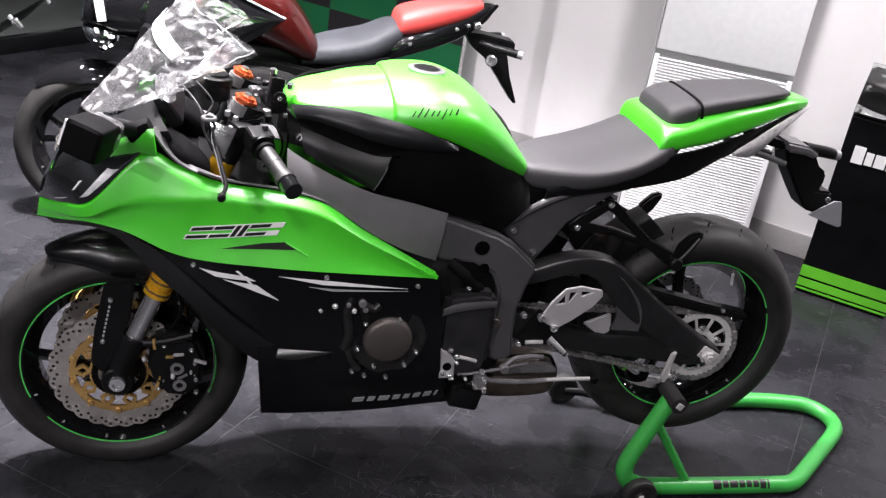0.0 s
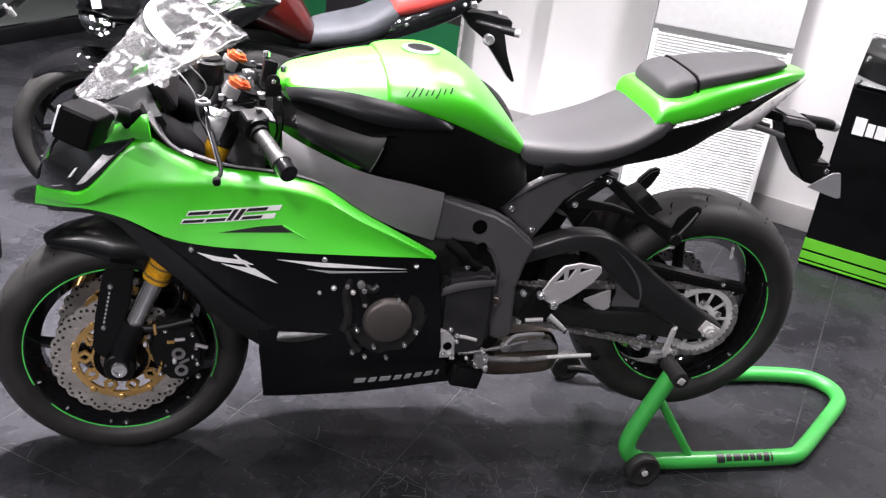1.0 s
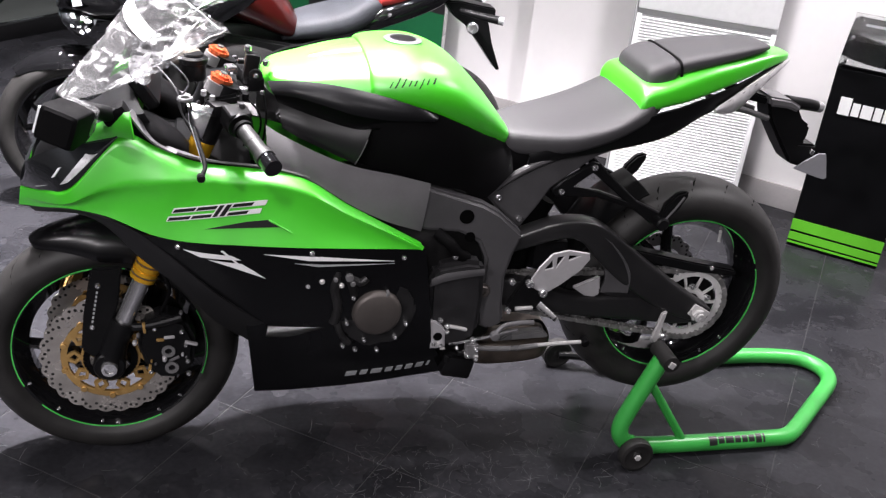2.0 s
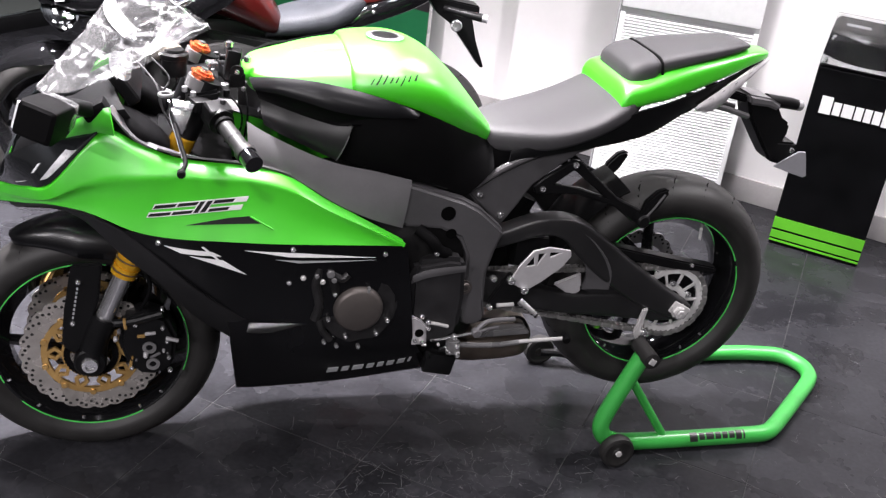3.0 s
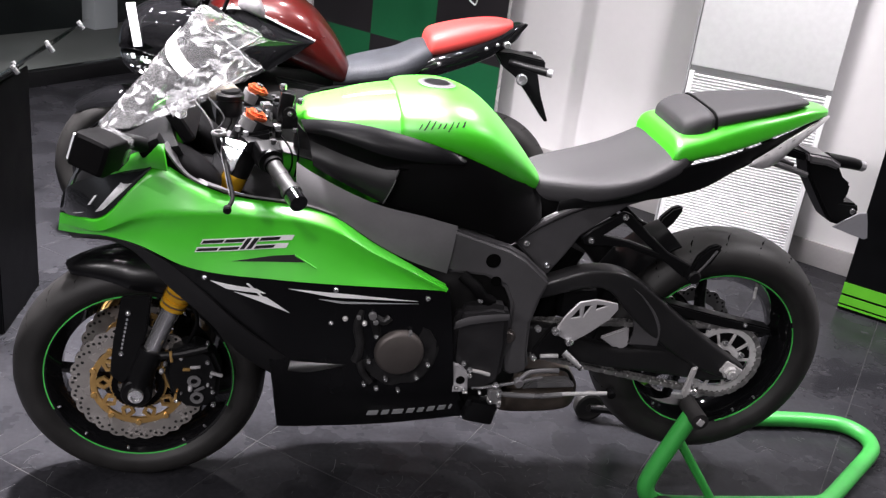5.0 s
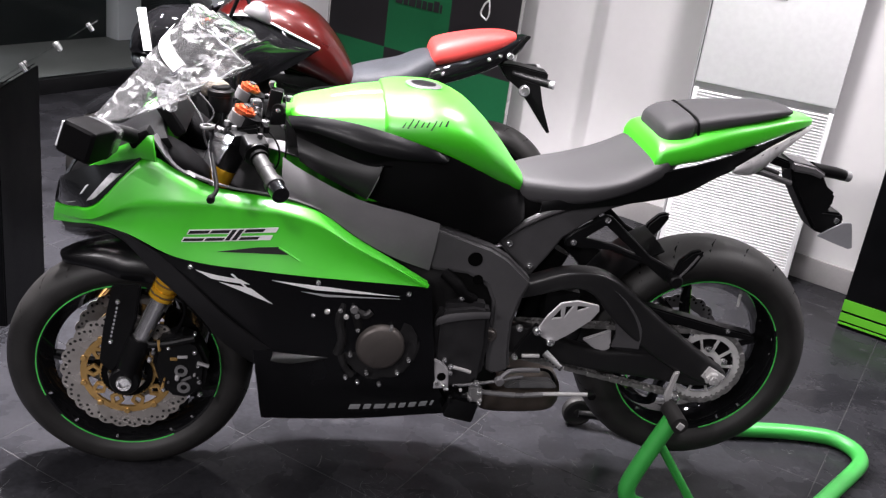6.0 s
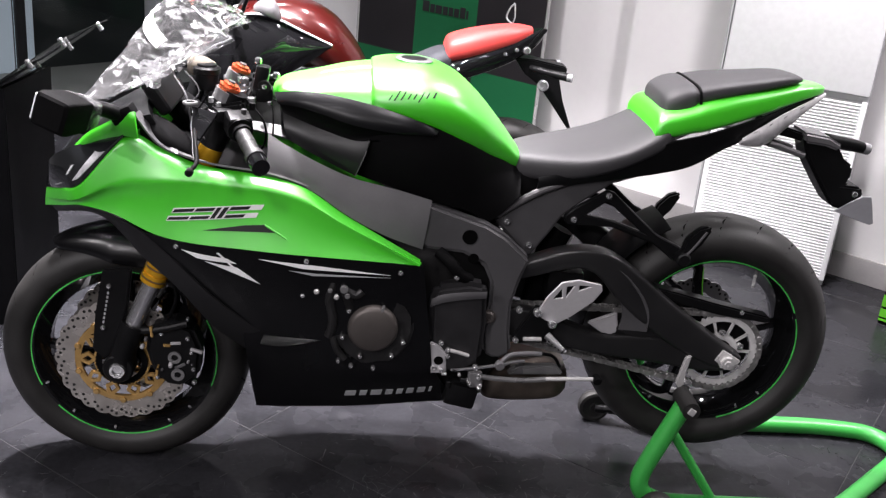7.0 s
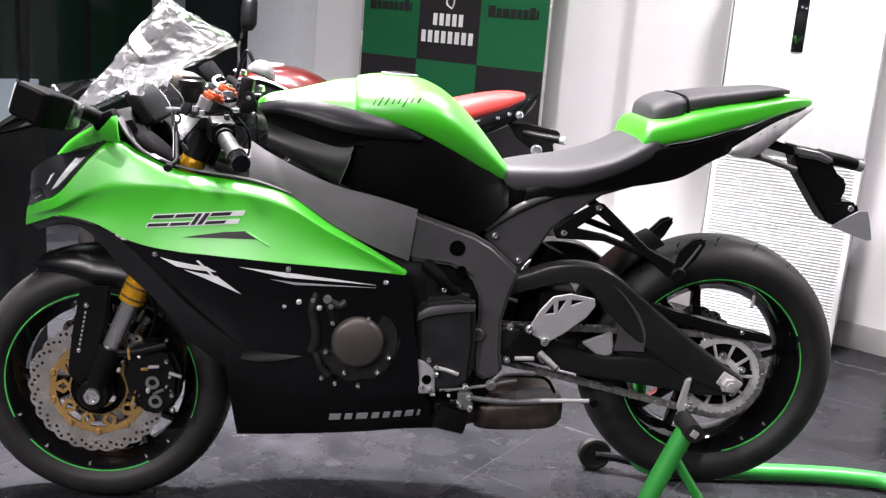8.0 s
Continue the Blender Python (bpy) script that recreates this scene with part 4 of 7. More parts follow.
    # upper fairing, both sides
    U = [(-0.167, -0.016, 0.702), (-0.102, -0.125, 0.738), (-0.046, -0.188, 0.771), (0.051, -0.196, 0.884), (0.127, -0.206, 0.861), (0.208, -0.206, 0.831),
         (0.348, -0.207, 0.816), (0.428, -0.210, 0.795), (0.512, -0.216, 0.744), (0.596, -0.222, 0.700), (0.682, -0.222, 0.653)]
    L = [(-0.174, -0.010, 0.656), (-0.108, -0.100, 0.690), (-0.050, -0.165, 0.716), (0.025, -0.197, 0.712), (0.110, -0.222, 0.683), (0.190, -0.236, 0.672),
         (0.290, -0.244, 0.668), (0.390, -0.248, 0.664), (0.490, -0.246, 0.660), (0.590, -0.240, 0.655), (0.676, -0.229, 0.648)]
    upper = Surf(U, L, 0.003, 0.016, 0.013)
    g = upper.sheet(0.005, 70, 26)
    fair = part("upper_fairing", g, GREEN, bike, "lime green side fairing", angle=50)
    part("upper_fairing", g.mirrored(), GREEN, bike, "lime green side fairing", angle=50)
    # model mark: dark bars edged in white, then a slot with a dark scoop
    for xa, xb in ((0.140, 0.183), (0.186, 0.226), (0.229, 0.239), (0.243, 0.254), (0.258, 0.299), (0.303, 0.324)):
        za = 0.7155 + (xa - 0.14) * 0.115
        zb = 0.7155 + (xb - 0.14) * 0.115
        lean = 0.016
        for u, v in ((0.0, 0.30), (0.68, 1.0)) if xb - xa > 0.02 else ((0.0, 1.0),):
            h0, h1 = 0.026 * u, 0.026 * v
            x0, x1 = lean * u, lean * v
            part("mark_edge", upper.decal([(xa + x0 - 0.002, za + h0 - 0.0015), (xb + x0 + 0.002, zb + h0 - 0.0015), (xb + x1 + 0.002, zb + h1 + 0.0015), (xa + x1 - 0.002, za + h1 + 0.0015)], 0.0016, 4, 1), WHITE_DECAL, fair, "white edge of the model mark")
            if xb < 0.30:
                part("mark_bar", upper.decal([(xa + x0 + 0.0004, za + h0 + 0.0006), (xb + x0 - 0.0004, zb + h0 + 0.0006), (xb + x1 - 0.0004, zb + h1 - 0.0006), (xa + x1 + 0.0004, za + h1 - 0.0006)], 0.0026, 4, 1), BLACK_DECAL, fair, "black bar of the model mark")
    part("vent_slot", upper.decal([(0.215, 0.7005), (0.375, 0.706), (0.345, 0.7215), (0.300, 0.717)], 0.0016, 8, 2), BLACK_DECAL, fair, "black sharp-pointed vent slot")
    part("vent_fin", tube([upper.at(*upper.where(0.345, 0.7215)) - Vector((0, 0.003, 0)), upper.at(*upper.where(0.368, 0.709)) - Vector((0, 0.003, 0)), upper.at(*upper.where(0.392, 0.695)) - Vector((0, 0.002, 0))], 0.0022, 6, 4), GREEN, fair)
    # headlamps and the brow pieces above them
    for sy in (1, -1):
        hu = [(-0.164, -0.010, 0.735), (-0.140, -0.075, 0.785), (-0.095, -0.120, 0.824), (-0.030, -0.152, 0.856), (0.048, -0.180, 0.893)]
        hl = [(-0.168, -0.010, 0.700), (-0.134, -0.072, 0.720), (-0.100, -0.121, 0.738), (-0.045, -0.184, 0.773), (0.047, -0.192, 0.881)]
        hs = Surf(hu, hl, 0.008)
        g = hs.sheet(0.006, 24, 8)
        hd = part("headlamp", g if sy > 0 else g.mirrored(), HEADLAMP, bike, "dark glossy headlamp")
        for c in ((-0.085, 0.775, -0.07, 0.80, 0.006), (-0.125, 0.735, -0.105, 0.748, 0.008)):
            q = hs.decal([(c[0], c[1]), (c[0] + c[4], c[1] + 0.004), (c[2] + c[4], c[3] + 0.004), (c[2], c[3])], 0.002, 3, 2)
            part("reflector", q if sy > 0 else q.mirrored(), LENS, hd, "bright reflector seen in the lamp")
        # film patch with its brightness painted into the colour
        q = hs.decal([(-0.066, 0.770), (-0.050, 0.780), (0.010, 0.848), (-0.012, 0.842)], 0.0025, 10, 5)
        part("lamp_film", q if sy > 0 else q.mirrored(), LAMP_FILM, hd, "crumpled film on the lamp edge, its bright glints painted white", angle=80)
        bu = [(-0.070, -0.118, 0.838), (-0.035, -0.150, 0.874), (0.010, -0.175, 0.905), (0.055, -0.192, 0.932), (0.072, -0.197, 0.938)]
        bl = [(-0.066, -0.130, 0.826), (-0.030, -0.155, 0.852), (0.012, -0.178, 0.872), (0.050, -0.194, 0.884), (0.080, -0.210, 0.884)]
        bs = Surf(bu, bl, 0.006)
        g = bs.sheet(0.005, 20, 6)
        part("mirror_mount", g if sy > 0 else g.mirrored(), GREEN, bike, "lime green brow under the mirror")
    # nose cowl between the lamps, and the ram-air mouth
    rings = []
    for x, z, w, d in ((-0.166, 0.662, 0.014, 0.03), (-0.158, 0.700, 0.034, 0.05), (-0.130, 0.775, 0.07, 0.08), (-0.085, 0.835, 0.108, 0.09), (-0.03, 0.885, 0.14, 0.09), (0.02, 0.915, 0.165, 0.08), (0.07, 0.93, 0.18, 0.06)):
        ring = []
        for k in range(13):
            f = -1 + 2 * k / 12
            ring.append((x + 0.03 * f * f, w * f, z + 0.012 * (1 - f * f)))
        for k in range(13):
            f = 1 - 2 * k / 12
            ring.append((x + 0.03 * f * f + 0.01, w * f * 0.96, z - d * 0.35 + 0.01 * (1 - f * f)))
        rings.append(ring)
    part("nose_cowl", rings_geo(rings), SATIN_BLACK, bike, "black nose cowl between the headlamps")
    part("air_intake", block((-0.13, 0, 0.70), (0.03, 0.07, 0.05), Matrix.Rotation(-0.5, 4, "Y"), 0.008), MATTE_BLACK, bike)

    # dark edge running from under the nose down to the belly
    fu = [(-0.150, -0.040, 0.668), (-0.060, -0.140, 0.707), (0.020, -0.192, 0.706), (0.090, -0.218, 0.680), (0.160, -0.236, 0.625), (0.235, -0.243, 0.555), (0.31, -0.240, 0.495), (0.385, -0.226, 0.445), (0.43, -0.215, 0.43)]
    fl = [(-0.135, -0.045, 0.655), (-0.050, -0.130, 0.690), (0.000, -0.168, 0.690), (0.040, -0.188, 0.664), (0.086, -0.202, 0.618), (0.160, -0.214, 0.556), (0.235, -0.210, 0.468), (0.300, -0.200, 0.415), (0.335, -0.188, 0.385)]
    edge = Surf(fu, fl, 0.004)
    g = edge.sheet(0.006, 44, 6)
    part("fairing_edge", g, PANEL_BLACK, bike, "satin black wheel-arch edge of the fairing")
    part("fairing_edge", g.mirrored(), PANEL_BLACK, bike, "satin black wheel-arch edge of the fairing")

    # lower fairing and belly
    lu = [(0.090, -0.221, 0.684), (0.190, -0.238, 0.671), (0.290, -0.244, 0.666), (0.390, -0.247, 0.662), (0.490, -0.245, 0.658), (0.590, -0.239, 0.653), (0.690, -0.228, 0.645)]
    lm = [(0.300, -0.232, 0.490), (0.355, -0.232, 0.450), (0.420, -0.230, 0.430), (0.500, -0.228, 0.420), (0.570, -0.226, 0.410), (0.650, -0.222, 0.400), (0.730, -0.214, 0.395)]
    lb = [(0.330, -0.150, 0.234), (0.395, -0.160, 0.241), (0.465, -0.166, 0.248), (0.540, -0.170, 0.255), (0.620, -0.172, 0.264), (0.705, -0.168, 0.273), (0.800, -0.150, 0.272)]
    mid = Surf(lu, lm, 0.006)
    low = Surf(lm, lb, 0.010)
    for mirror in (False, True):
        g = mid.sheet(0.005, 40, 10)
        a = part("middle_fairing", g.mirrored() if mirror else g, FAIRING_BLACK, bike, "black middle fairing")
        g = low.sheet(0.005, 40, 10)
        b = part("belly_fairing", g.mirrored() if mirror else g, FAIRING_BLACK, bike, "black belly fairing")
        if not mirror:
            sil = Geo()
            sil.merge(mid.decal([(0.172, 0.656), (0.268, 0.644), (0.288, 0.634), (0.205, 0.640)], 0.0015))
            sil.merge(mid.decal([(0.222, 0.634), (0.290, 0.625), (0.340, 0.590), (0.262, 0.620)], 0.0015))
            sil.merge(mid.decal([(0.246, 0.655), (0.300, 0.605), (0.304, 0.606), (0.251, 0.656)], 0.0015))
            part("side_flash", sil, WHITE_DECAL, a, "white and silver flash")
            part("side_stripe", mid.decal([(0.335, 0.648), (0.46, 0.640), (0.618, 0.624), (0.43, 0.632)], 0.0015, 10, 2), WHITE_DECAL, a, "white tapering stripe")
            part("side_stripe", mid.decal([(0.40, 0.626), (0.46, 0.622), (0.62, 0.618), (0.45, 0.617)], 0.0015, 10, 2), SILVER_DECAL, a, "thin silver stripe")
            for q in ((0.160, 0.661), (0.436, 0.650), (0.640, 0.630)):
                p = mid.at(*mid.where(*q))
                part("bolt", bolt((p.x, p.y - 0.002, p.z), 0.0062, 0.008), CHROME, a)
            bars("mark_bar", low, 0.535, 0.735, 0.297, 0.317, 0.016, (3.4, 2.2, 3.4, 2.2, 1.9, 2.2, 2.4, 0.8), 1.3, SILVER_DECAL, b, "silver bar on the belly", 0.15)
            vane = Surf([(0.352, -0.224, 0.470), (0.41, -0.226, 0.466), (0.486, -0.228, 0.460)], [(0.343, -0.252, 0.450), (0.395, -0.250, 0.446), (0.488, -0.231, 0.456)], 0.002)
            part("fairing_fin", vane.sheet(0.006, 16, 5), FAIRING_BLACK, b, "raised black vane on the belly", angle=60)
    part("belly_floor", prism([(0.345, 0.236), (0.80, 0.274), (0.80, 0.295), (0.345, 0.258)], -0.148, 0.148, 0.003), SATIN_BLACK, bike)
    part("radiator", block((0.37, 0, 0.45), (0.04, 0.36, 0.24), Matrix.Rotation(-0.3, 4, "Y"), 0.01), SATIN_BLACK, bike, "black radiator")

    # fork crown, instruments and inner panels
    iu = [(0.070, -0.190, 0.932), (0.122, -0.200, 0.873), (0.208, -0.198, 0.839), (0.347, -0.198, 0.824), (0.43, -0.195, 0.80)]
    il = [(0.078, -0.174, 0.936), (0.120, -0.169, 0.879), (0.195, -0.168, 0.834), (0.335, -0.172, 0.806), (0.43, -0.172, 0.780)]
    g = Surf(iu, il, 0.0).sheet(0.004, 24, 5)
    part("inner_panel", g, FRAME_GREY, bike, "grey inner fairing panel")
    part("inner_panel", g.mirrored(), FRAME_GREY, bike, "grey inner fairing panel")
    pu = [(0.340, -0.150, 0.900), (0.376, -0.158, 0.880), (0.451, -0.168, 0.846), (0.527, -0.173, 0.819), (0.620, -0.173, 0.800), (0.700, -0.170, 0.779)]
    pl = [(0.342, -0.190, 0.822), (0.377, -0.191, 0.815), (0.442, -0.194, 0.789), (0.521, -0.202, 0.741), (0.600, -0.200, 0.702), (0.688, -0.173, 0.664)]
    g = Surf(pu, pl, 0.005).sheet(0.004, 30, 8)
    part("frame_panel", g, FRAME_GREY, bike, "grey panel between fairing and frame")
    part("frame_panel", g.mirrored(), FRAME_GREY, bike, "grey panel between fairing and frame")
    part("cockpit_floor", block((0.20, 0, 0.80), (0.24, 0.32, 0.02), Matrix.Rotation(0.25, 4, "Y"), 0.006), MATTE_BLACK, bike)
    part("instrument_panel", block((0.095, 0, 0.945), (0.03, 0.20, 0.085), Matrix.Rotation(-0.6, 4, "Y"), 0.012, 3), SATIN_BLACK, bike, "black instrument panel")
    part("lower_yoke", block((0.185, 0, 0.80), (0.07, 0.27, 0.035), Matrix.Rotation(0.38, 4, "Y"), 0.008), SATIN_BLACK, bike)
    part("upper_yoke", prism([(0.215, 0.945), (0.285, 0.960), (0.288, 0.940), (0.22, 0.925)], -0.135, 0.135, 0.006), SATIN_BLACK, bike, "black cast upper yoke")
    for sy in (-1, 1):
        q = Vector((0.244, 0.100 * sy, 0.963))
        sleeve = part("fork_top", tube([q - rake * 0.012, q + rake * 0.012], 0.0270, 22, smooth=False), DULL_ALU, bike, "silver fork top")
        cap = Geo()
        for d, r in ((0.0125, 0.0225), (0.018, 0.0255), (0.0235, 0.017)):
            cap.merge(tube([q + rake * d, q + rake * (d + 0.005)], r, 6 if r > 0.025 else 20, smooth=False))
        part("adjuster", cap, RED_ANO, sleeve, "red anodised adjuster cap")
        part("adjuster_screw", tube([q + rake * 0.028, q + rake * 0.034], 0.008, 12, smooth=False), CHROME, sleeve)
        # clip-on bar, grip, switchgear, lever
        a, b = Vector((0.255, 0.115 * sy, 0.932)), Vector((0.340, 0.322 * sy, 0.877))
        d = (b - a).normalized()
        bar = part("handlebar", tube([a, b], 0.011, 14, smooth=False), SATIN_BLACK, bike, "black clip-on handlebar")
        gs = [a + d * 0.098, a + d * 0.205]
        part("grip", tube([gs[0], gs[0] + d * 0.01, gs[1] - d * 0.01, gs[1]], 0.0165, 18, smooth=False), GRIP, bar, "black rubber grip")
        part("grip_flange", tube([gs[1] - d * 0.016, gs[1] - d * 0.012, gs[1] - d * 0.003, gs[1]], 0.0205, 20, smooth=False), GRIP, bar)
        part("grip_band", tube([gs[0] + d * 0.034, gs[0] + d * 0.052], 0.0171, 18, smooth=False), GRIP, bar)
        part("switch_flange", tube([a + d * 0.066, a + d * 0.070, a + d * 0.082, a + d * 0.086], 0.0265, 24, smooth=False), SATIN_BLACK, bar, "round black switch flange")
        part("switch_button", disc(a + d * 0.060 + Vector((0.012, 0, 0.030)), 0.006, 0.010, 12, "z"), INNER_GREY, bar)
        blade = Geo()
        corners = [(0.180, 0.150, 0.946), (0.234, 0.163, 0.938), (0.209, 0.236, 0.900), (0.196, 0.230, 0.906)]
        blade.add([(x, y * sy, z) for x, y, z in corners] + [(x + 0.001, y * sy, z - 0.005) for x, y, z in corners],
                  [(0, 1, 2, 3), (7, 6, 5, 4), (0, 4, 5, 1), (1, 5, 6, 2), (2, 6, 7, 3), (3, 7, 4, 0)])
        part("lever_blade", blade, GLOSS_BLACK, bar, "flat black root of the lever")
        part("grip_collar", tube([gs[0] - d * 0.004, gs[0] + d * 0.004], 0.0205, 20, smooth=False), MATTE_BLACK, bar)
        part("bar_end", tube([gs[1] + d * 0.001, gs[1] + d * 0.032], 0.0185, 20, smooth=False), GLOSS_BLACK, bar, "gloss black bar-end weight")
        part("switchgear", block(a + d * 0.062 + Vector((0, 0, 0.004)), (0.045, 0.052, 0.046), Matrix.Rotation(math.atan2(d.y, d.x), 4, "Z") @ Matrix.Rotation(0.3, 4, "Y"), 0.009, 3), SATIN_BLACK, bar, "black switch housing")
        part("lever_perch", block(a + d * 0.028 + Vector((-0.022, 0, 0.006)), (0.05, 0.036, 0.026), Matrix.Rotation(math.atan2(d.y, d.x), 4, "Z"), 0.007), SATIN_BLACK, bar)
        lev = part("lever", tube([(0.205, 0.125 * sy, 0.938), (0.190, 0.175 * sy, 0.924), (0.203, 0.250 * sy, 0.895), (0.214, 0.306 * sy, 0.872), (0.207, 0.338 * sy, 0.864)], 0.0044, 12, 6), MATTE_BLACK, bar, "black control lever")
        # pale strip added for the highlight along the lever
        part("lever_edge", tube([(0.198, 0.136 * sy, 0.939), (0.184, 0.178 * sy, 0.927), (0.197, 0.250 * sy, 0.899), (0.208, 0.306 * sy, 0.876)], 0.0010, 8, 6), INNER_GREY, lev, "thin grey strip painted as the lever's highlight")
        part("lever_ball", disc((0.206, 0.343 * sy, 0.862), 0.0082, 0.016, 16, bevel=0.006), SATIN_BLACK, lev)
        part("adjuster_ring", lathe([(0.009, -0.003), (0.015, -0.003), (0.016, 0.0), (0.015, 0.003), (0.009, 0.003)], (0.178, 0.158 * sy, 0.955), 22, closed_profile=True, axis="z"), DULL_ALU, bar, "bright knurled adjuster wheel")
        for k, (x0, z0) in enumerate(((0.215, 0.955), (0.232, 0.948), (0.222, 0.93))):
            part("bolt", disc((x0, (0.118 + 0.012 * k) * sy, z0), 0.006, 0.012, 10, "z"), BOLT, bar)
    # reservoirs and the bolted bracket between the bars and the tank
    rv = part("reservoir", lathe([(0.0001, 0.0), (0.024, 0.0), (0.026, 0.004), (0.026, 0.034), (0.030, 0.036), (0.030, 0.046), (0.025, 0.050), (0.0001, 0.050)], (0.195, -0.045, 0.962), 24, axis="z"), SATIN_BLACK, bike, "round black fluid reservoir")
    part("lid", lathe([(0.0001, 0.0), (0.020, 0.0), (0.022, 0.002), (0.020, 0.005), (0.0001, 0.006)], (0.195, -0.045, 1.012), 20, axis="z"), MATTE_BLACK, rv)
    bk = part("bar_bracket", block((0.313, -0.055, 0.992), (0.030, 0.034, 0.066), Matrix.Rotation(0.15, 4, "Y"), 0.006), SATIN_BLACK, bike, "black bracket with bright knobs")
    part("bracket_eye", lathe([(0.006, -0.004), (0.013, -0.004), (0.015, 0.0), (0.013, 0.004), (0.006, 0.004)], (0.322, -0.074, 0.982), 20, closed_profile=True), ENGINE_BLACK, bk)
    part("bolt", bolt((0.322, -0.078, 0.982), 0.006, 0.008), CHROME, bk)
    for q, r in (((0.306, -0.055, 1.034), 0.0090), ((0.345, -0.05, 1.003), 0.0095), ((0.30, -0.085, 0.955), 0.007), ((0.335, -0.09, 0.95), 0.006)):
        part("knob", disc(q, 0.85 * r, 1.5 * r, 18, "z", r * 0.7), CHROME, bk, "bright round knob")
    part("yoke_clamp", block((0.272, -0.035, 0.982), (0.022, 0.03, 0.018), Matrix.Rotation(0.3, 4, "Z"), 0.004), CHROME, bike, "polished clamp between the fork tops")
    part("inner_duct", hull([(0.075, 0.86, 0.90, 0.925, 0.03), (0.12, 0.82, 0.87, 0.905, 0.055), (0.165, 0.79, 0.84, 0.872, 0.045), (0.185, 0.79, 0.825, 0.85, 0.03)], 20, 5, 0.8, 0.8, -0.135), MATTE_BLACK, bike, "black air duct inside the fairing")
    part("inner_duct", hull([(0.075, 0.86, 0.90, 0.925, 0.03), (0.12, 0.82, 0.87, 0.905, 0.055), (0.165, 0.79, 0.84, 0.872, 0.045), (0.185, 0.79, 0.825, 0.85, 0.03)], 20, 5, 0.8, 0.8, 0.135), MATTE_BLACK, bike, "black air duct inside the fairing")
    # steering lock block with its bright bolts between the bars and the tank
    part("steering_damper", block((0.312, -0.02, 0.962), (0.035, 0.12, 0.03), Matrix.Rotation(0.2, 4, "Z"), 0.006), SATIN_BLACK, bike, "black steering damper")
    for k in range(7):
        rng = random.Random(40 + k)
        p = (0.290 + rng.uniform(-0.02, 0.045), -0.11 + 0.028 * k + rng.uniform(-0.01, 0.01), 0.972 + rng.uniform(-0.03, 0.025))
        part("fitting", disc(p, rng.uniform(0.006, 0.010), 0.016, 12, rng.choice("xyz")), BOLT if k % 2 else SATIN_BLACK, bike)
    wires = [[(0.15, -0.06, 1.00), (0.185, -0.085, 0.965), (0.165, -0.10, 0.925), (0.19, -0.09, 0.86)], [(0.16, -0.04, 1.0), (0.20, -0.07, 0.96), (0.18, -0.085, 0.91), (0.21, -0.07, 0.84)],
             [(0.12, -0.02, 0.98), (0.16, -0.10, 0.955), (0.175, -0.115, 0.90), (0.22, -0.12, 0.85)], [(0.26, -0.12, 0.94), (0.29, -0.135, 0.90), (0.31, -0.11, 0.86), (0.30, -0.06, 0.82)],
             [(0.28, -0.09, 0.96), (0.325, -0.12, 0.92), (0.33, -0.11, 0.87), (0.31, -0.08, 0.83)], [(0.30, -0.03, 0.97), (0.335, -0.06, 0.95), (0.345, -0.09, 0.90), (0.34, -0.08, 0.84)]]
    for k, w in enumerate(wires):
        part("cable", tube(w, 0.0022, 7, 6), INNER_GREY if k in (0, 2) else MATTE_BLACK, bike, "thin control cable")

    # windscreen, film and paper
    def screen_point(f, h, lift=0.0):
        # f from the nose to the trailing edge, h from side to side
        k = (1 - math.cos(h * 1.25)) / (1 - math.cos(1.25))
        p = Vector((-0.078 + 0.200 * f + (0.10 + 0.025 * f) * k, 0.130 * math.sin(h * 1.25) / math.sin(1.25), 0.910 + 0.250 * f + (0.04 - 0.112 * f) * k))
        return p + Vector((-0.5, 0.75 * h, 0.6)) * lift
    def screen_sheet(f0, f1, h0, h1, lift, th, n=20, m=20, ripple=0.0, seed=0, skew=0.0):
        g = Geo()
        for side in (0, 1):
            for i in range(n + 1):
                for j in range(m + 1):
                    f, h = f0 + (f1 - f0) * i / n, h0 + (h1 - h0) * j / m
                    p = screen_point(f + skew * h, h, lift + th * side)
                    if ripple:
                        nz = noise.noise_vector(p * 22 + Vector((seed, 0, 0))) + 0.6 * noise.noise_vector(p * 55)
                        p = p + nz * ripple
                    g.v.append(tuple(p))
        w, k = m + 1, (n + 1) * (m + 1)
        for i in range(n):
            for j in range(m):
                a = i * w + j
                g.f += [(a, a + 1, a + w + 1, a + w), (k + a, k + a + w, k + a + w + 1, k + a + 1)]
        for i in range(n):
            for j in (0, m):
                a = i * w + j
                g.f.append((a, a + w, k + a + w, k + a))
        for j in range(m):
            for i in (0, n):
                a = i * w + j
                g.f.append((a, a + 1, k + a + 1, k + a))
        return g
    scr = part("windscreen", screen_sheet(-0.06, 0.90, -0.96, 0.96, 0.0, 0.003, 16, 24), SCREEN, bike, "clear smoked windscreen")
    scr.visible_shadow = False
    film = part("protective_film", screen_sheet(0.0, 1.0, -1.0, 1.0, 0.005, 0.0005, 46, 46, 0.0022), FILM, scr, "crumpled clear protective film", angle=80)
    film.visible_shadow = False
    film2 = part("protective_film", screen_sheet(0.52, 1.02, -1.04, 1.04, 0.010, 0.0005, 30, 46, 0.004, 7), FILM, scr, "crumpled clear protective film", angle=80)
    film2.visible_shadow = False
    for h in (-1.03, 1.03):
        line = [screen_point(0.05 + 0.97 * k / 24, h, 0.008) + noise.noise_vector(Vector((k * 0.7, h, 3))) * 0.008 for k in range(25)]
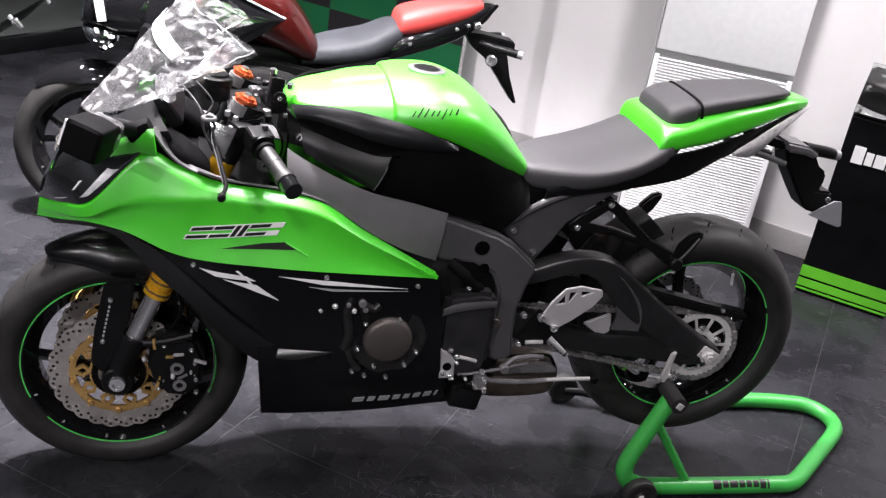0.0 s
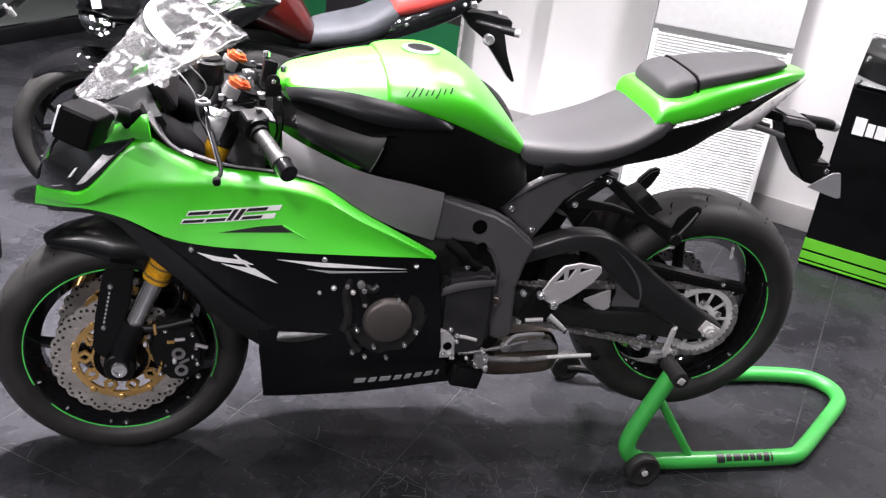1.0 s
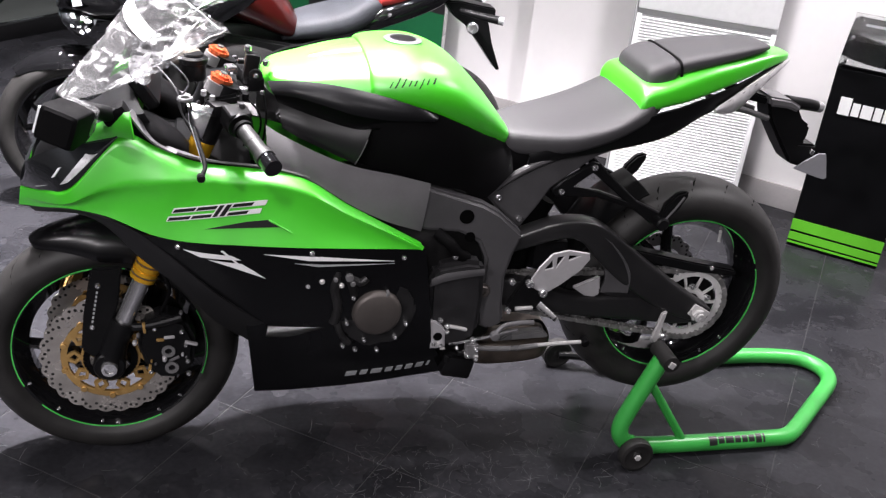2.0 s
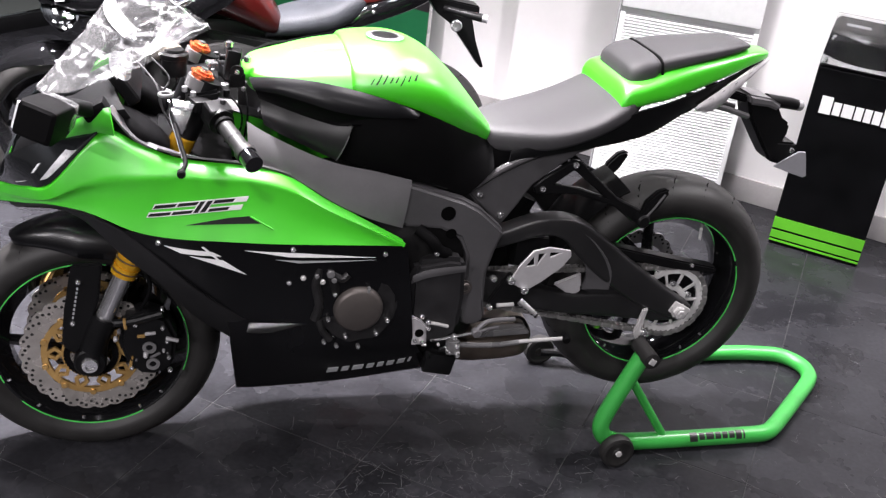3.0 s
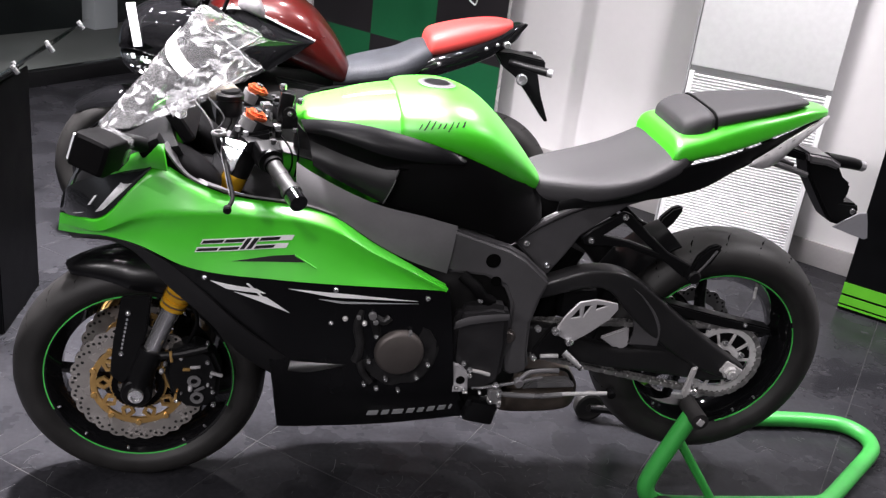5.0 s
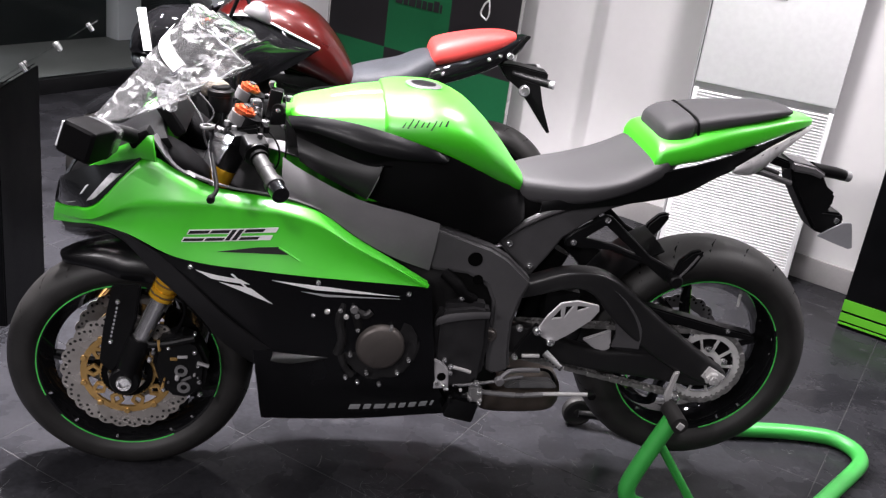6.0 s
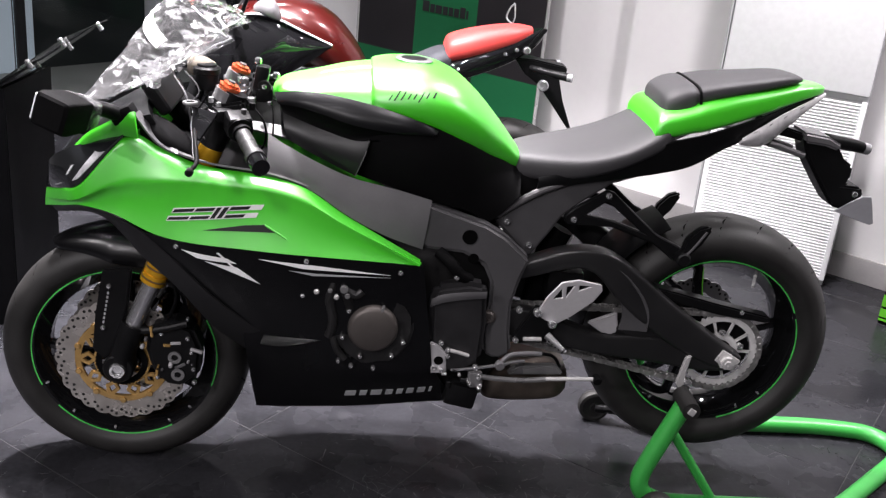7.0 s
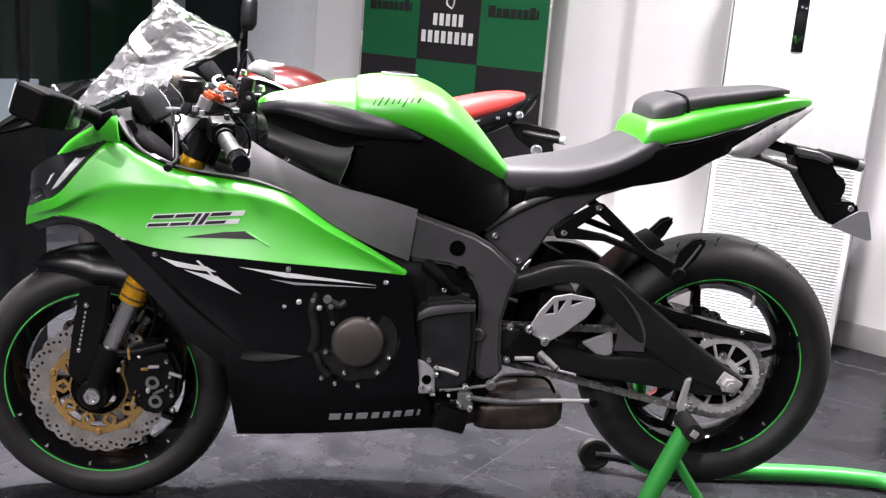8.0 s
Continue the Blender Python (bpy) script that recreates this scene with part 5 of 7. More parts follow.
        part("film_hem", tube(line, 0.0015, 7, 1, smooth=False), HEM, scr, "rolled white hem of the film")
    line = [screen_point(1.02, -1.03 + 2.06 * k / 40, 0.009) + noise.noise_vector(Vector((k * 0.5, 1, 9))) * 0.008 for k in range(41)]
    part("film_hem", tube(line, 0.0015, 7, 1, smooth=False), HEM, scr, "rolled white hem of the film")
    for sy in (-1, 1):
        g = Geo()
        for side in (0, 1):
            for i in range(9):
                for j in range(9):
                    a, b = i / 8, j / 8
                    p = Vector((0.070 + 0.045 * a * (1 - 0.35 * b) + 0.012 * b, (0.135 + 0.010 * math.sin(a * 7 + b * 4)) * sy, 1.028 - 0.058 * b + 0.012 * a)) + noise.noise_vector(Vector((a * 3, b * 3, sy * 5))) * 0.008
                    g.v.append((p.x, p.y + 0.0005 * side, p.z))
        for i in range(8):
            for j in range(8):
                q = i * 9 + j
                g.f += [(q, q + 1, q + 10, q + 9), (81 + q, 81 + q + 9, 81 + q + 10, 81 + q + 1)]
        part("film_flap", g, FLAP, scr, "loose flap of film", angle=80).visible_shadow = False
    for f0, f1, h0, h1, sd in ((0.04, 0.50, -1.14, -0.94, 3), (0.48, 1.03, -1.10, -0.93, 4), (0.04, 1.03, 0.94, 1.10, 5), (0.95, 1.04, -1.05, 1.05, 6)):
        fold = part("film_fold", screen_sheet(f0, f1, h0, h1, 0.012, 0.0005, 40, 12 if sd < 6 else 50, 0.0055, sd), FILM_WHITE, scr, "crumpled fold of the film, its highlights painted white", angle=80)
        fold.visible_shadow = False
    part("paper_label", screen_sheet(0.725, 0.83, -0.72, 0.10, 0.0135, 0.0006, 8, 12, skew=0.16), PAPER, scr, "white paper label under the film")
    part("cloth", hull([(0.15, 0.990, 1.005, 1.020, 0.01), (0.165, 0.985, 1.005, 1.027, 0.030), (0.19, 0.985, 1.005, 1.024, 0.034), (0.21, 0.988, 1.0, 1.015, 0.012)], 16, 4, 0.9, 0.9, -0.02), CLOTH, bike, "beige cap behind the screen")

    # mirror folded flat, wrapped in film; the other one is off
    for sy in (-1,):
        rings = []
        for f, w, h in ((0, 0.024, 0.030), (0.06, 0.034, 0.042), (0.4, 0.041, 0.054), (0.88, 0.043, 0.058), (0.97, 0.040, 0.053), (1, 0.032, 0.044)):
            c = Vector((-0.008 - 0.034 * f, (0.235 + 0.150 * f) * sy, 0.944 + 0.026 * f))
            ax, az = Vector((0.90, 0.25 * sy, -0.30)).normalized(), Vector((0.28, 0, 0.95)).normalized()
            ring = []
            for k in range(20):
                an = 2 * math.pi * k / 20
                ring.append(c + ax * w * 0.84 * math.copysign(abs(math.cos(an)) ** 0.2, math.cos(an)) + az * h * 0.60 * math.copysign(abs(math.sin(an)) ** 0.2, math.sin(an)))
            rings.append(ring)
        mir = part("mirror", rings_geo(rings), MATTE_BLACK, bike, "black wing mirror wrapped in film", angle=25)
        lens = [c + ax * (-0.92 * w) * 1.03 + az * h * 0.62 * f for f in (-0.9, -0.3, 0.3, 0.9)]
        part("indicator_lens", tube([(p.x, p.y - 0.012 * sy, p.z) for p in lens], 0.006, 8, 3), LENS, mir, "narrow clear lens along the mirror edge")
        part("stem", tube([(0.045, 0.172 * sy, 0.918), (0.020, 0.195 * sy, 0.935), (-0.01, 0.225 * sy, 0.95)], 0.016, 14, 4), SATIN_BLACK, mir)
        part("stem_boot", block((0.045, 0.172 * sy, 0.925), (0.05, 0.045, 0.03), Matrix.Rotation(-0.5, 4, "Y"), 0.008), MATTE_BLACK, mir)
        fr = []
        for i, ring in enumerate(rings):
            c = sum((Vector(p) for p in ring), Vector()) / 20
            fr.append([c + (Vector(p) - c) * 1.04 + noise.noise_vector(Vector(p) * 40) * 0.003 for p in ring])
        fm = part("mirror_film", rings_geo(fr[0:3], caps=False), FILM_WHITE, mir, "loose clear film", angle=80)
        fm.visible_shadow = False

    # airbox cover and tank
    part("airbox_cover", hull([(0.338, 0.95, 0.968, 0.976, 0.035), (0.362, 0.93, 0.972, 0.990, 0.085), (0.42, 0.92, 0.974, 1.003, 0.120), (0.49, 0.91, 0.968, 1.023, 0.144), (0.56, 0.90, 0.962, 1.035, 0.159), (0.60, 0.90, 0.96, 1.038, 0.160)], 40, 6, 0.62, 0.85), GREEN, bike, "lime green front tank cover", angle=60)
    part("cover_hollow", hull([(0.44, 0.998, 1.004, 1.0105, 0.012), (0.50, 1.008, 1.018, 1.0285, 0.03), (0.552, 1.018, 1.028, 1.0375, 0.035), (0.566, 1.02, 1.03, 1.038, 0.03)], 18, 4), GREEN, bike)
    tank_line = [(0.550, 0.90, 0.972, 1.036, 0.120), (0.557, 0.90, 0.976, 1.043, 0.160), (0.605, 0.90, 0.976, 1.051, 0.175), (0.675, 0.885, 0.972, 1.051, 0.178), (0.742, 0.865, 0.958, 1.028, 0.166),
                 (0.800, 0.845, 0.930, 0.984, 0.140), (0.85, 0.828, 0.895, 0.932, 0.104), (0.892, 0.820, 0.862, 0.882, 0.078), (0.905, 0.826, 0.852, 0.868, 0.055)]
    tank_rings = []
    for i in range((len(tank_line) - 1) * 7 + 1):
        k, f = min(i // 7, len(tank_line) - 2), (i - 7 * min(i // 7, len(tank_line) - 2)) / 7
        p0, p1, p2, p3 = tank_line[max(k - 1, 0)], tank_line[k], tank_line[k + 1], tank_line[min(k + 2, len(tank_line) - 1)]
        x, zb, zc, zt, w = (0.5 * (2 * b + (c - a) * f + (2 * a - 5 * b + 4 * c - d) * f * f + (3 * b - a - 3 * c + d) * f ** 3) for a, b, c, d in zip(p0, p1, p2, p3))
        ring = []
        for j in range(29):  # rounded top from side to side
            a = math.pi * j / 28
            ring.append((x, w * math.copysign(abs(math.cos(a)) ** 0.72, math.cos(a)), zc + (zt - zc) * abs(math.sin(a)) ** 0.85))
        for j in range(1, 9):  # flank turning in below the knee line
            v = j / 8
            ring.append((x, -w * (1 - 0.10 * v - 0.24 * v * v), zc + (zb - zc) * v))
        for j in range(8, 0, -1):
            v = j / 8
            ring.append((x, w * (1 - 0.10 * v - 0.24 * v * v), zc + (zb - zc) * v))
        tank_rings.append(ring)
    tank_geo = rings_geo(tank_rings)
    tank_tree = BVHTree.FromPolygons(tank_geo.v, tank_geo.f)
    tank = part("fuel_tank", tank_geo, GREEN, bike, "lime green fuel tank", angle=60)

    def tank_side(x, z):
        # y of the tank's left flank
        hit = tank_tree.ray_cast(Vector((x, -1.0, z)), Vector((0, 1, 0)))[0]
        return hit.y if hit else -0.17

    capm = Matrix.Translation((0.646, 0, 1.0525)) @ Matrix.Rotation(0.02, 4, "Y")
    part("filler_ring", lathe([(0.026, 0.0), (0.040, 0.0), (0.043, 0.001), (0.040, 0.003), (0.030, 0.004)], (0, 0, 0), 36, closed_profile=True, axis="z").turned(capm), FRAME_GREY, tank, "dark grey filler ring")
    part("filler_cap", lathe([(0.0001, 0.006), (0.018, 0.006), (0.029, 0.004), (0.030, 0.0), (0.0001, 0.0)], (0, 0, 0), 32, axis="z").turned(capm), SATIN_BLACK, tank, "black fuel filler cap")
    # slanted script mark as plain strokes
    g = Geo()
    for x, z, h, w in ((0.592, 1.000, 0.012, 0.0026), (0.605, 1.004, 0.020, 0.0034), (0.618, 1.005, 0.017, 0.0034), (0.631, 1.005, 0.011, 0.0034), (0.643, 1.006, 0.011, 0.0034), (0.656, 1.005, 0.020, 0.0030), (0.670, 1.009, 0.011, 0.0034), (0.684, 1.010, 0.011, 0.0050)):
        q = [(x - 0.3 * h, z - h / 2), (x - 0.3 * h + w, z - h / 2), (x + 0.3 * h + w, z + h / 2), (x + 0.3 * h, z + h / 2)]
        rows = []
        for i in range(5):
            f = i / 4
            rows.append([(q[0][0] + (q[3][0] - q[0][0]) * f, q[0][1] + (q[3][1] - q[0][1]) * f), (q[1][0] + (q[2][0] - q[1][0]) * f, q[1][1] + (q[2][1] - q[1][1]) * f)])
        v = [(a, tank_side(a, b) - 0.0012, b + 0.0005) for r in rows for a, b in r]
        g.add(v, [(2 * i, 2 * i + 1, 2 * i + 3, 2 * i + 2) for i in range(4)])
    part("script_mark", g, BLACK_DECAL, tank, "black slanted strokes")

    # black side covers below the tank
    cu = [(0.505, -0.136, 0.936), (0.56, -0.166, 0.968), (0.66, -0.179, 0.955), (0.76, -0.150, 0.912), (0.84, -0.102, 0.868), (0.905, -0.055, 0.840)]
    cl = [(0.520, -0.146, 0.823), (0.60, -0.158, 0.803), (0.69, -0.152, 0.774), (0.78, -0.142, 0.752), (0.84, -0.132, 0.728), (0.90, -0.128, 0.790)]
    g = Surf(cu, cl, 0.012).sheet(0.004, 40, 10)
    part("side_cover", g, MATTE_BLACK, bike, "matte black tank side cover")
    part("side_cover", g.mirrored(), MATTE_BLACK, bike, "matte black tank side cover")
    gu = [(0.345, -0.084, 0.974), (0.40, -0.128, 0.990), (0.47, -0.155, 0.993), (0.56, -0.172, 0.981), (0.645, -0.181, 0.960), (0.70, -0.174, 0.936)]
    gl = [(0.356, -0.112, 0.955), (0.40, -0.146, 0.960), (0.455, -0.172, 0.953), (0.52, -0.188, 0.939), (0.60, -0.192, 0.930), (0.69, -0.181, 0.926)]
    gm = [(0.366, -0.108, 0.936), (0.41, -0.128, 0.925), (0.45, -0.140, 0.914), (0.50, -0.156, 0.903), (0.53, -0.166, 0.900), (0.556, -0.178, 0.905)]
    gb = [(0.376, -0.128, 0.886), (0.41, -0.140, 0.870), (0.45, -0.148, 0.853), (0.49, -0.155, 0.836), (0.510, -0.160, 0.829), (0.528, -0.165, 0.822)]
    crest, hollow, flank = Surf(gu, gl, 0.007), Surf([(x, y + 0.002, z + 0.002) for x, y, z in gl], gm, -0.006), Surf(gm, gb, 0.009)
    for mirror in (False, True):
        g = crest.sheet(0.005, 36, 10)
        w = part("intake_cover", g.mirrored() if mirror else g, WING_BLACK, bike, "smooth black intake cover with a soft sheen", angle=60)
        # darker black than the panel paints the shade in the hollow
        g = hollow.sheet(0.004, 30, 8)
        part("cover_hollow", g.mirrored() if mirror else g, MATTE_BLACK, w, "hollow under the crest, its shade painted in darker black")
        g = flank.sheet(0.005, 24, 8)
        d = part("duct_cover", g.mirrored() if mirror else g, PANEL_BLACK, bike, "satin black duct cover", angle=60)
        g = tube([flank.at(1.0, 0.75 - 0.15 * k) + Vector((0.001, -0.001, 0)) for k in range(6)], 0.0014, 6, 2)
        part("panel_edge", g.mirrored() if mirror else g, FRAME_GREY, d, "pale edge of the panel")

    # seats and tail
    # black block added to close the light gap under the seat
    part("battery_cover", block((0.90, 0, 0.775), (0.20, 0.17, 0.11), Matrix.Rotation(-0.35, 4, "Y"), 0.02), MATTE_BLACK, bike)
    part("rider_seat", hull([(0.885, 0.810, 0.840, 0.862, 0.045), (0.90, 0.810, 0.845, 0.873, 0.078), (0.96, 0.815, 0.852, 0.884, 0.114), (1.04, 0.832, 0.866, 0.896, 0.143), (1.12, 0.862, 0.893, 0.920, 0.152), (1.19, 0.898, 0.926, 0.960, 0.145), (1.225, 0.922, 0.945, 0.986, 0.130), (1.25, 0.935, 0.952, 0.974, 0.105)], 40, 7, 0.5, 0.58), VINYL, bike, "matte black rider seat", angle=60)
    part("tail_cowl", hull([(1.185, 0.938, 0.955, 0.976, 0.128), (1.198, 0.938, 0.958, 0.998, 0.134), (1.235, 0.943, 0.968, 1.009, 0.133), (1.27, 0.951, 0.977, 1.020, 0.128), (1.30, 0.957, 0.982, 1.032, 0.124), (1.365, 0.976, 0.998, 1.048, 0.109), (1.448, 1.004, 1.022, 1.060, 0.087), (1.53, 1.033, 1.048, 1.072, 0.062), (1.587, 1.050, 1.059, 1.070, 0.036), (1.600, 1.055, 1.060, 1.065, 0.016)], 40, 6, 0.42, 0.5), GREEN, bike, "lime green tail cowl", angle=50)
    part("pillion_seat", hull([(1.250, 1.01, 1.028, 1.037, 0.082), (1.272, 1.014, 1.032, 1.053, 0.096), (1.33, 1.030, 1.046, 1.068, 0.097), (1.42, 1.050, 1.062, 1.081, 0.080), (1.495, 1.068, 1.078, 1.090, 0.062), (1.535, 1.076, 1.081, 1.086, 0.038)], 36, 6, 0.45, 0.5), VINYL, bike, "black pillion pad", angle=60)
    part("seat_bolster", hull([(1.204, 0.970, 0.996, 1.020, 0.064), (1.211, 0.966, 0.999, 1.035, 0.092), (1.235, 0.974, 1.010, 1.051, 0.103), (1.262, 0.986, 1.023, 1.058, 0.104), (1.276, 1.00, 1.03, 1.057, 0.099), (1.283, 1.01, 1.03, 1.048, 0.088)], 32, 5, 0.52, 0.6), VINYL, bike, "rounded black seat bolster", angle=60)
    seam = [(1.286, -0.098, 1.012), (1.284, -0.100, 1.030), (1.281, -0.090, 1.052), (1.279, -0.050, 1.057), (1.278, 0.0, 1.058), (1.279, 0.050, 1.057), (1.281, 0.090, 1.052), (1.284, 0.100, 1.030), (1.286, 0.098, 1.012)]
    part("seat_seam", tube(seam, 0.0035, 8, 4), MATTE_BLACK, bike, "dark piped seam between bolster and pad")
    for sy in (1, -1):
        sub = prism([(0.839, 0.737), (0.895, 0.777), (0.952, 0.810), (1.02, 0.840), (1.10, 0.862), (1.19, 0.882), (1.20, 0.874), (1.101, 0.838), (1.041, 0.793), (0.997, 0.755), (0.970, 0.708), (0.928, 0.645)], -0.143, -0.118, 0.006, seg=3)
        near = Matrix.Translation((0.011, 0.034, -0.013))
        sub = sub.turned(near)
        sb = part("subframe_cover", sub if sy > 0 else sub.mirrored(), FRAME_DARK, bike, "dark grey rear frame plate")
        # paler grey on the rib paints its highlight
        ridge = tube([(0.845, -0.142, 0.746), (0.900, -0.143, 0.788), (0.955, -0.144, 0.820), (1.03, -0.143, 0.850), (1.10, -0.142, 0.868), (1.19, -0.138, 0.884)], 0.0085, 10, 6).turned(near)
        part("frame_rib", ridge if sy > 0 else ridge.mirrored(), FRAME_GREY, sb, "raised rib, painted paler for its highlight")
        for q in ((0.880, 0.720), (0.938, 0.666)):
            b = bolt((q[0], -0.112, q[1]), 0.0088, 0.01)
            part("bolt", b if sy > 0 else b.mirrored(), CHROME, sb, "bright frame bolt")
        tu = [(0.94, -0.112, 0.832), (1.04, -0.134, 0.862), (1.14, -0.142, 0.902), (1.22, -0.138, 0.938), (1.30, -0.125, 0.957), (1.40, -0.101, 0.987), (1.50, -0.070, 1.022), (1.58, -0.038, 1.049)]
        tl = [(0.94, -0.110, 0.800), (1.04, -0.120, 0.826), (1.14, -0.122, 0.846), (1.22, -0.112, 0.860), (1.29, -0.100, 0.878), (1.36, -0.088, 0.918), (1.41, -0.080, 0.945), (1.56, -0.030, 1.038)]
        g = Surf(tu, tl, 0.004).sheet(0.006, 40, 6)
        part("tail_side", g if sy > 0 else g.mirrored(), SATIN_BLACK, bike, "black panel under the tail")
        ll = Surf([(1.396, -0.097, 0.950), (1.440, -0.095, 0.982), (1.480, -0.088, 1.006), (1.53, -0.068, 1.028), (1.602, -0.024, 1.055)], [(1.394, -0.090, 0.934), (1.430, -0.084, 0.929), (1.470, -0.070, 0.937), (1.52, -0.050, 0.976), (1.604, -0.014, 1.041)], 0.008)
        g = ll.sheet(0.006, 20, 6)
        tlp = part("tail_lamp", g if sy > 0 else g.mirrored(), TAIL_LENS, bike, "clear tail lamp lens, painted white for light through it")
        for k in range(4):
            q = ll.sheet(0.001, 8, 1, 0.15 + 0.2 * k, 0.19 + 0.2 * k, 0.1, 0.9, 0.0012)
            part("lamp_rib", q if sy > 0 else q.mirrored(), STEEL, tlp)
        # pillion footrest hanger
        han = prism([(1.010, 0.742), (1.034, 0.764), (1.104, 0.810), (1.120, 0.806), (1.234, 0.712), (1.303, 0.680), (1.317, 0.656), (1.285, 0.648), (1.227, 0.690), (1.125, 0.722), (1.051, 0.722), (1.018, 0.722)], -0.112, -0.098, 0.003,
                    holes=[[(1.062, 0.748), (1.107, 0.784), (1.196, 0.716), (1.130, 0.738)]], seg=1)
        hg = part("footrest_hanger", han if sy > 0 else han.mirrored(), SATIN_BLACK, bike, "black pillion footrest hanger")
        for q in ((1.034, 0.736), (1.107, 0.798)):
            b = bolt((q[0], -0.114, q[1]), 0.008, 0.01)
            part("bolt", b if sy > 0 else b.mirrored(), CHROME, hg)
        peg = prism([(1.290, 0.668), (1.305, 0.660), (1.338, 0.698), (1.358, 0.738), (1.350, 0.748), (1.326, 0.740), (1.300, 0.712)], -0.135, -0.115, 0.005)
        part("pillion_peg", peg if sy > 0 else peg.mirrored(), SATIN_BLACK, hg, "folded pillion footpeg")
        tr = tube([(1.306, -0.137, 0.676), (1.322, -0.138, 0.700), (1.343, -0.137, 0.734)], 0.003, 6, 3)
        part("peg_tread", tr if sy > 0 else tr.mirrored(), FRAME_GREY, hg)
        jt = disc((1.300, -0.118, 0.662), 0.017, 0.05, 16, bevel=0.004)
        part("peg_joint", jt if sy > 0 else jt.mirrored(), SATIN_BLACK, hg)
        # rider footrest: pale heel plate with cut-outs, peg
        hp = prism([(0.962, 0.522), (0.985, 0.568), (1.013, 0.604), (1.052, 0.613), (1.106, 0.604), (1.110, 0.588), (1.092, 0.560), (1.045, 0.520), (1.010, 0.497), (0.985, 0.508)], -0.176, -0.170, 0.0015,
                   holes=[[(0.998, 0.562), (1.015, 0.588), (1.019, 0.566)], [(1.027, 0.568), (1.026, 0.595), (1.043, 0.597)], [(1.055, 0.586), (1.055, 0.599), (1.082, 0.598)]], seg=1)
        part("heel_plate", hp if sy > 0 else hp.mirrored(), ALU, bike, "pale aluminium heel plate with three cut-outs")
        br = prism([(0.944, 0.505), (0.921, 0.462), (0.924, 0.440), (1.002, 0.448), (1.014, 0.486), (1.004, 0.512), (0.966, 0.540)], -0.168, -0.152, 0.003)
        fb = part("footrest_bracket", br if sy > 0 else br.mirrored(), SATIN_BLACK, bike, "black triangular footrest bracket")
        for q, r, y in (((0.966, 0.527), 0.0105, -0.180), ((1.003, 0.500), 0.0105, -0.180), ((0.924, 0.528), 0.008, -0.172), ((0.924, 0.450), 0.0075, -0.172), ((1.003, 0.456), 0.0075, -0.172)):
            b = bolt((q[0], y, q[1]), r, 0.014)
            part("bolt", b if sy > 0 else b.mirrored(), CHROME, fb)
        lk = tube([(0.941, -0.172, 0.455), (0.984, -0.172, 0.457)], 0.0052, 10)
        part("bracket_link", lk if sy > 0 else lk.mirrored(), STEEL, fb, "short bright link")
        pg = tube([(0.993, -0.185, 0.474), (1.012, -0.200, 0.462), (1.034, -0.214, 0.446)], 0.0095, 12, 3, r_end=0.0062)
        part("rider_peg", pg if sy > 0 else pg.mirrored(), DULL_ALU, fb, "ribbed footpeg")
        for k in range(5):
            f = 0.2 + 0.17 * k
            q0 = Vector((0.993, -0.185, 0.474)).lerp(Vector((1.034, -0.214, 0.446)), f)
            rb = tube([q0, q0 + Vector((0.003, -0.002, -0.002))], 0.0098 - 0.0026 * f, 10)
            part("peg_rib", rb if sy > 0 else rb.mirrored(), SATIN_BLACK, fb)
        # main frame spar
        fp = [(0.40, 0.836), (0.46, 0.820), (0.54, 0.795), (0.64, 0.770), (0.70, 0.768), (0.75, 0.752), (0.83, 0.728), (0.872, 0.705), (0.935, 0.652), (0.918, 0.60), (0.905, 0.54), (0.908, 0.47), (0.918, 0.415), (0.885, 0.395), (0.852, 0.41), (0.842, 0.47), (0.852, 0.54), (0.850, 0.59), (0.828, 0.635), (0.78, 0.658), (0.70, 0.664), (0.62, 0.70), (0.54, 0.742), (0.45, 0.79), (0.38, 0.815)]
        fg = prism(fp, -0.170, -0.128, 0.008, seg=3)
        fm = part("frame_spar", fg if sy > 0 else fg.mirrored(), FRAME_DARK, bike, "dark grey aluminium frame spar")
        # flat dark discs painted on for the shade in the frame holes
        for q, r in (((0.792, 0.699), 0.0135), ((0.805, 0.648), 0.0095)):
            rg = lathe([(0.0001, -0.001), (r, -0.001), (r, -0.002), (r * 1.25, -0.002), (r * 1.3, 0.001), (0.0001, 0.001)], (q[0], -0.1705, q[1]), 18)
            part("frame_hole", rg if sy > 0 else rg.mirrored(), RECESS_SHADE, fm, "dark disc painted for the shade in a recess")
        wl = tube([(0.698, -0.1712, 0.768), (0.686, -0.1718, 0.735), (0.674, -0.1712, 0.684)], 0.0018, 6, 4)
        part("weld_seam", wl if sy > 0 else wl.mirrored(), DULL_ALU, fm, "thin pale weld seam")
        pv = lathe([(0.0001, -0.006), (0.008, -0.006), (0.009, -0.010), (0.017, -0.010), (0.020, -0.006), (0.020, 0.0), (0.026, 0.0), (0.026, 0.004), (0.0001, 0.004)], (0, 0, 0), 24).turned(Matrix.Translation((0.853, -0.1735, 0.507)) @ Matrix.Scale(0.72, 4))
        part("swingarm_pivot", pv if sy > 0 else pv.mirrored(), COVER_BRONZE, fm, "dark swingarm pivot nut")

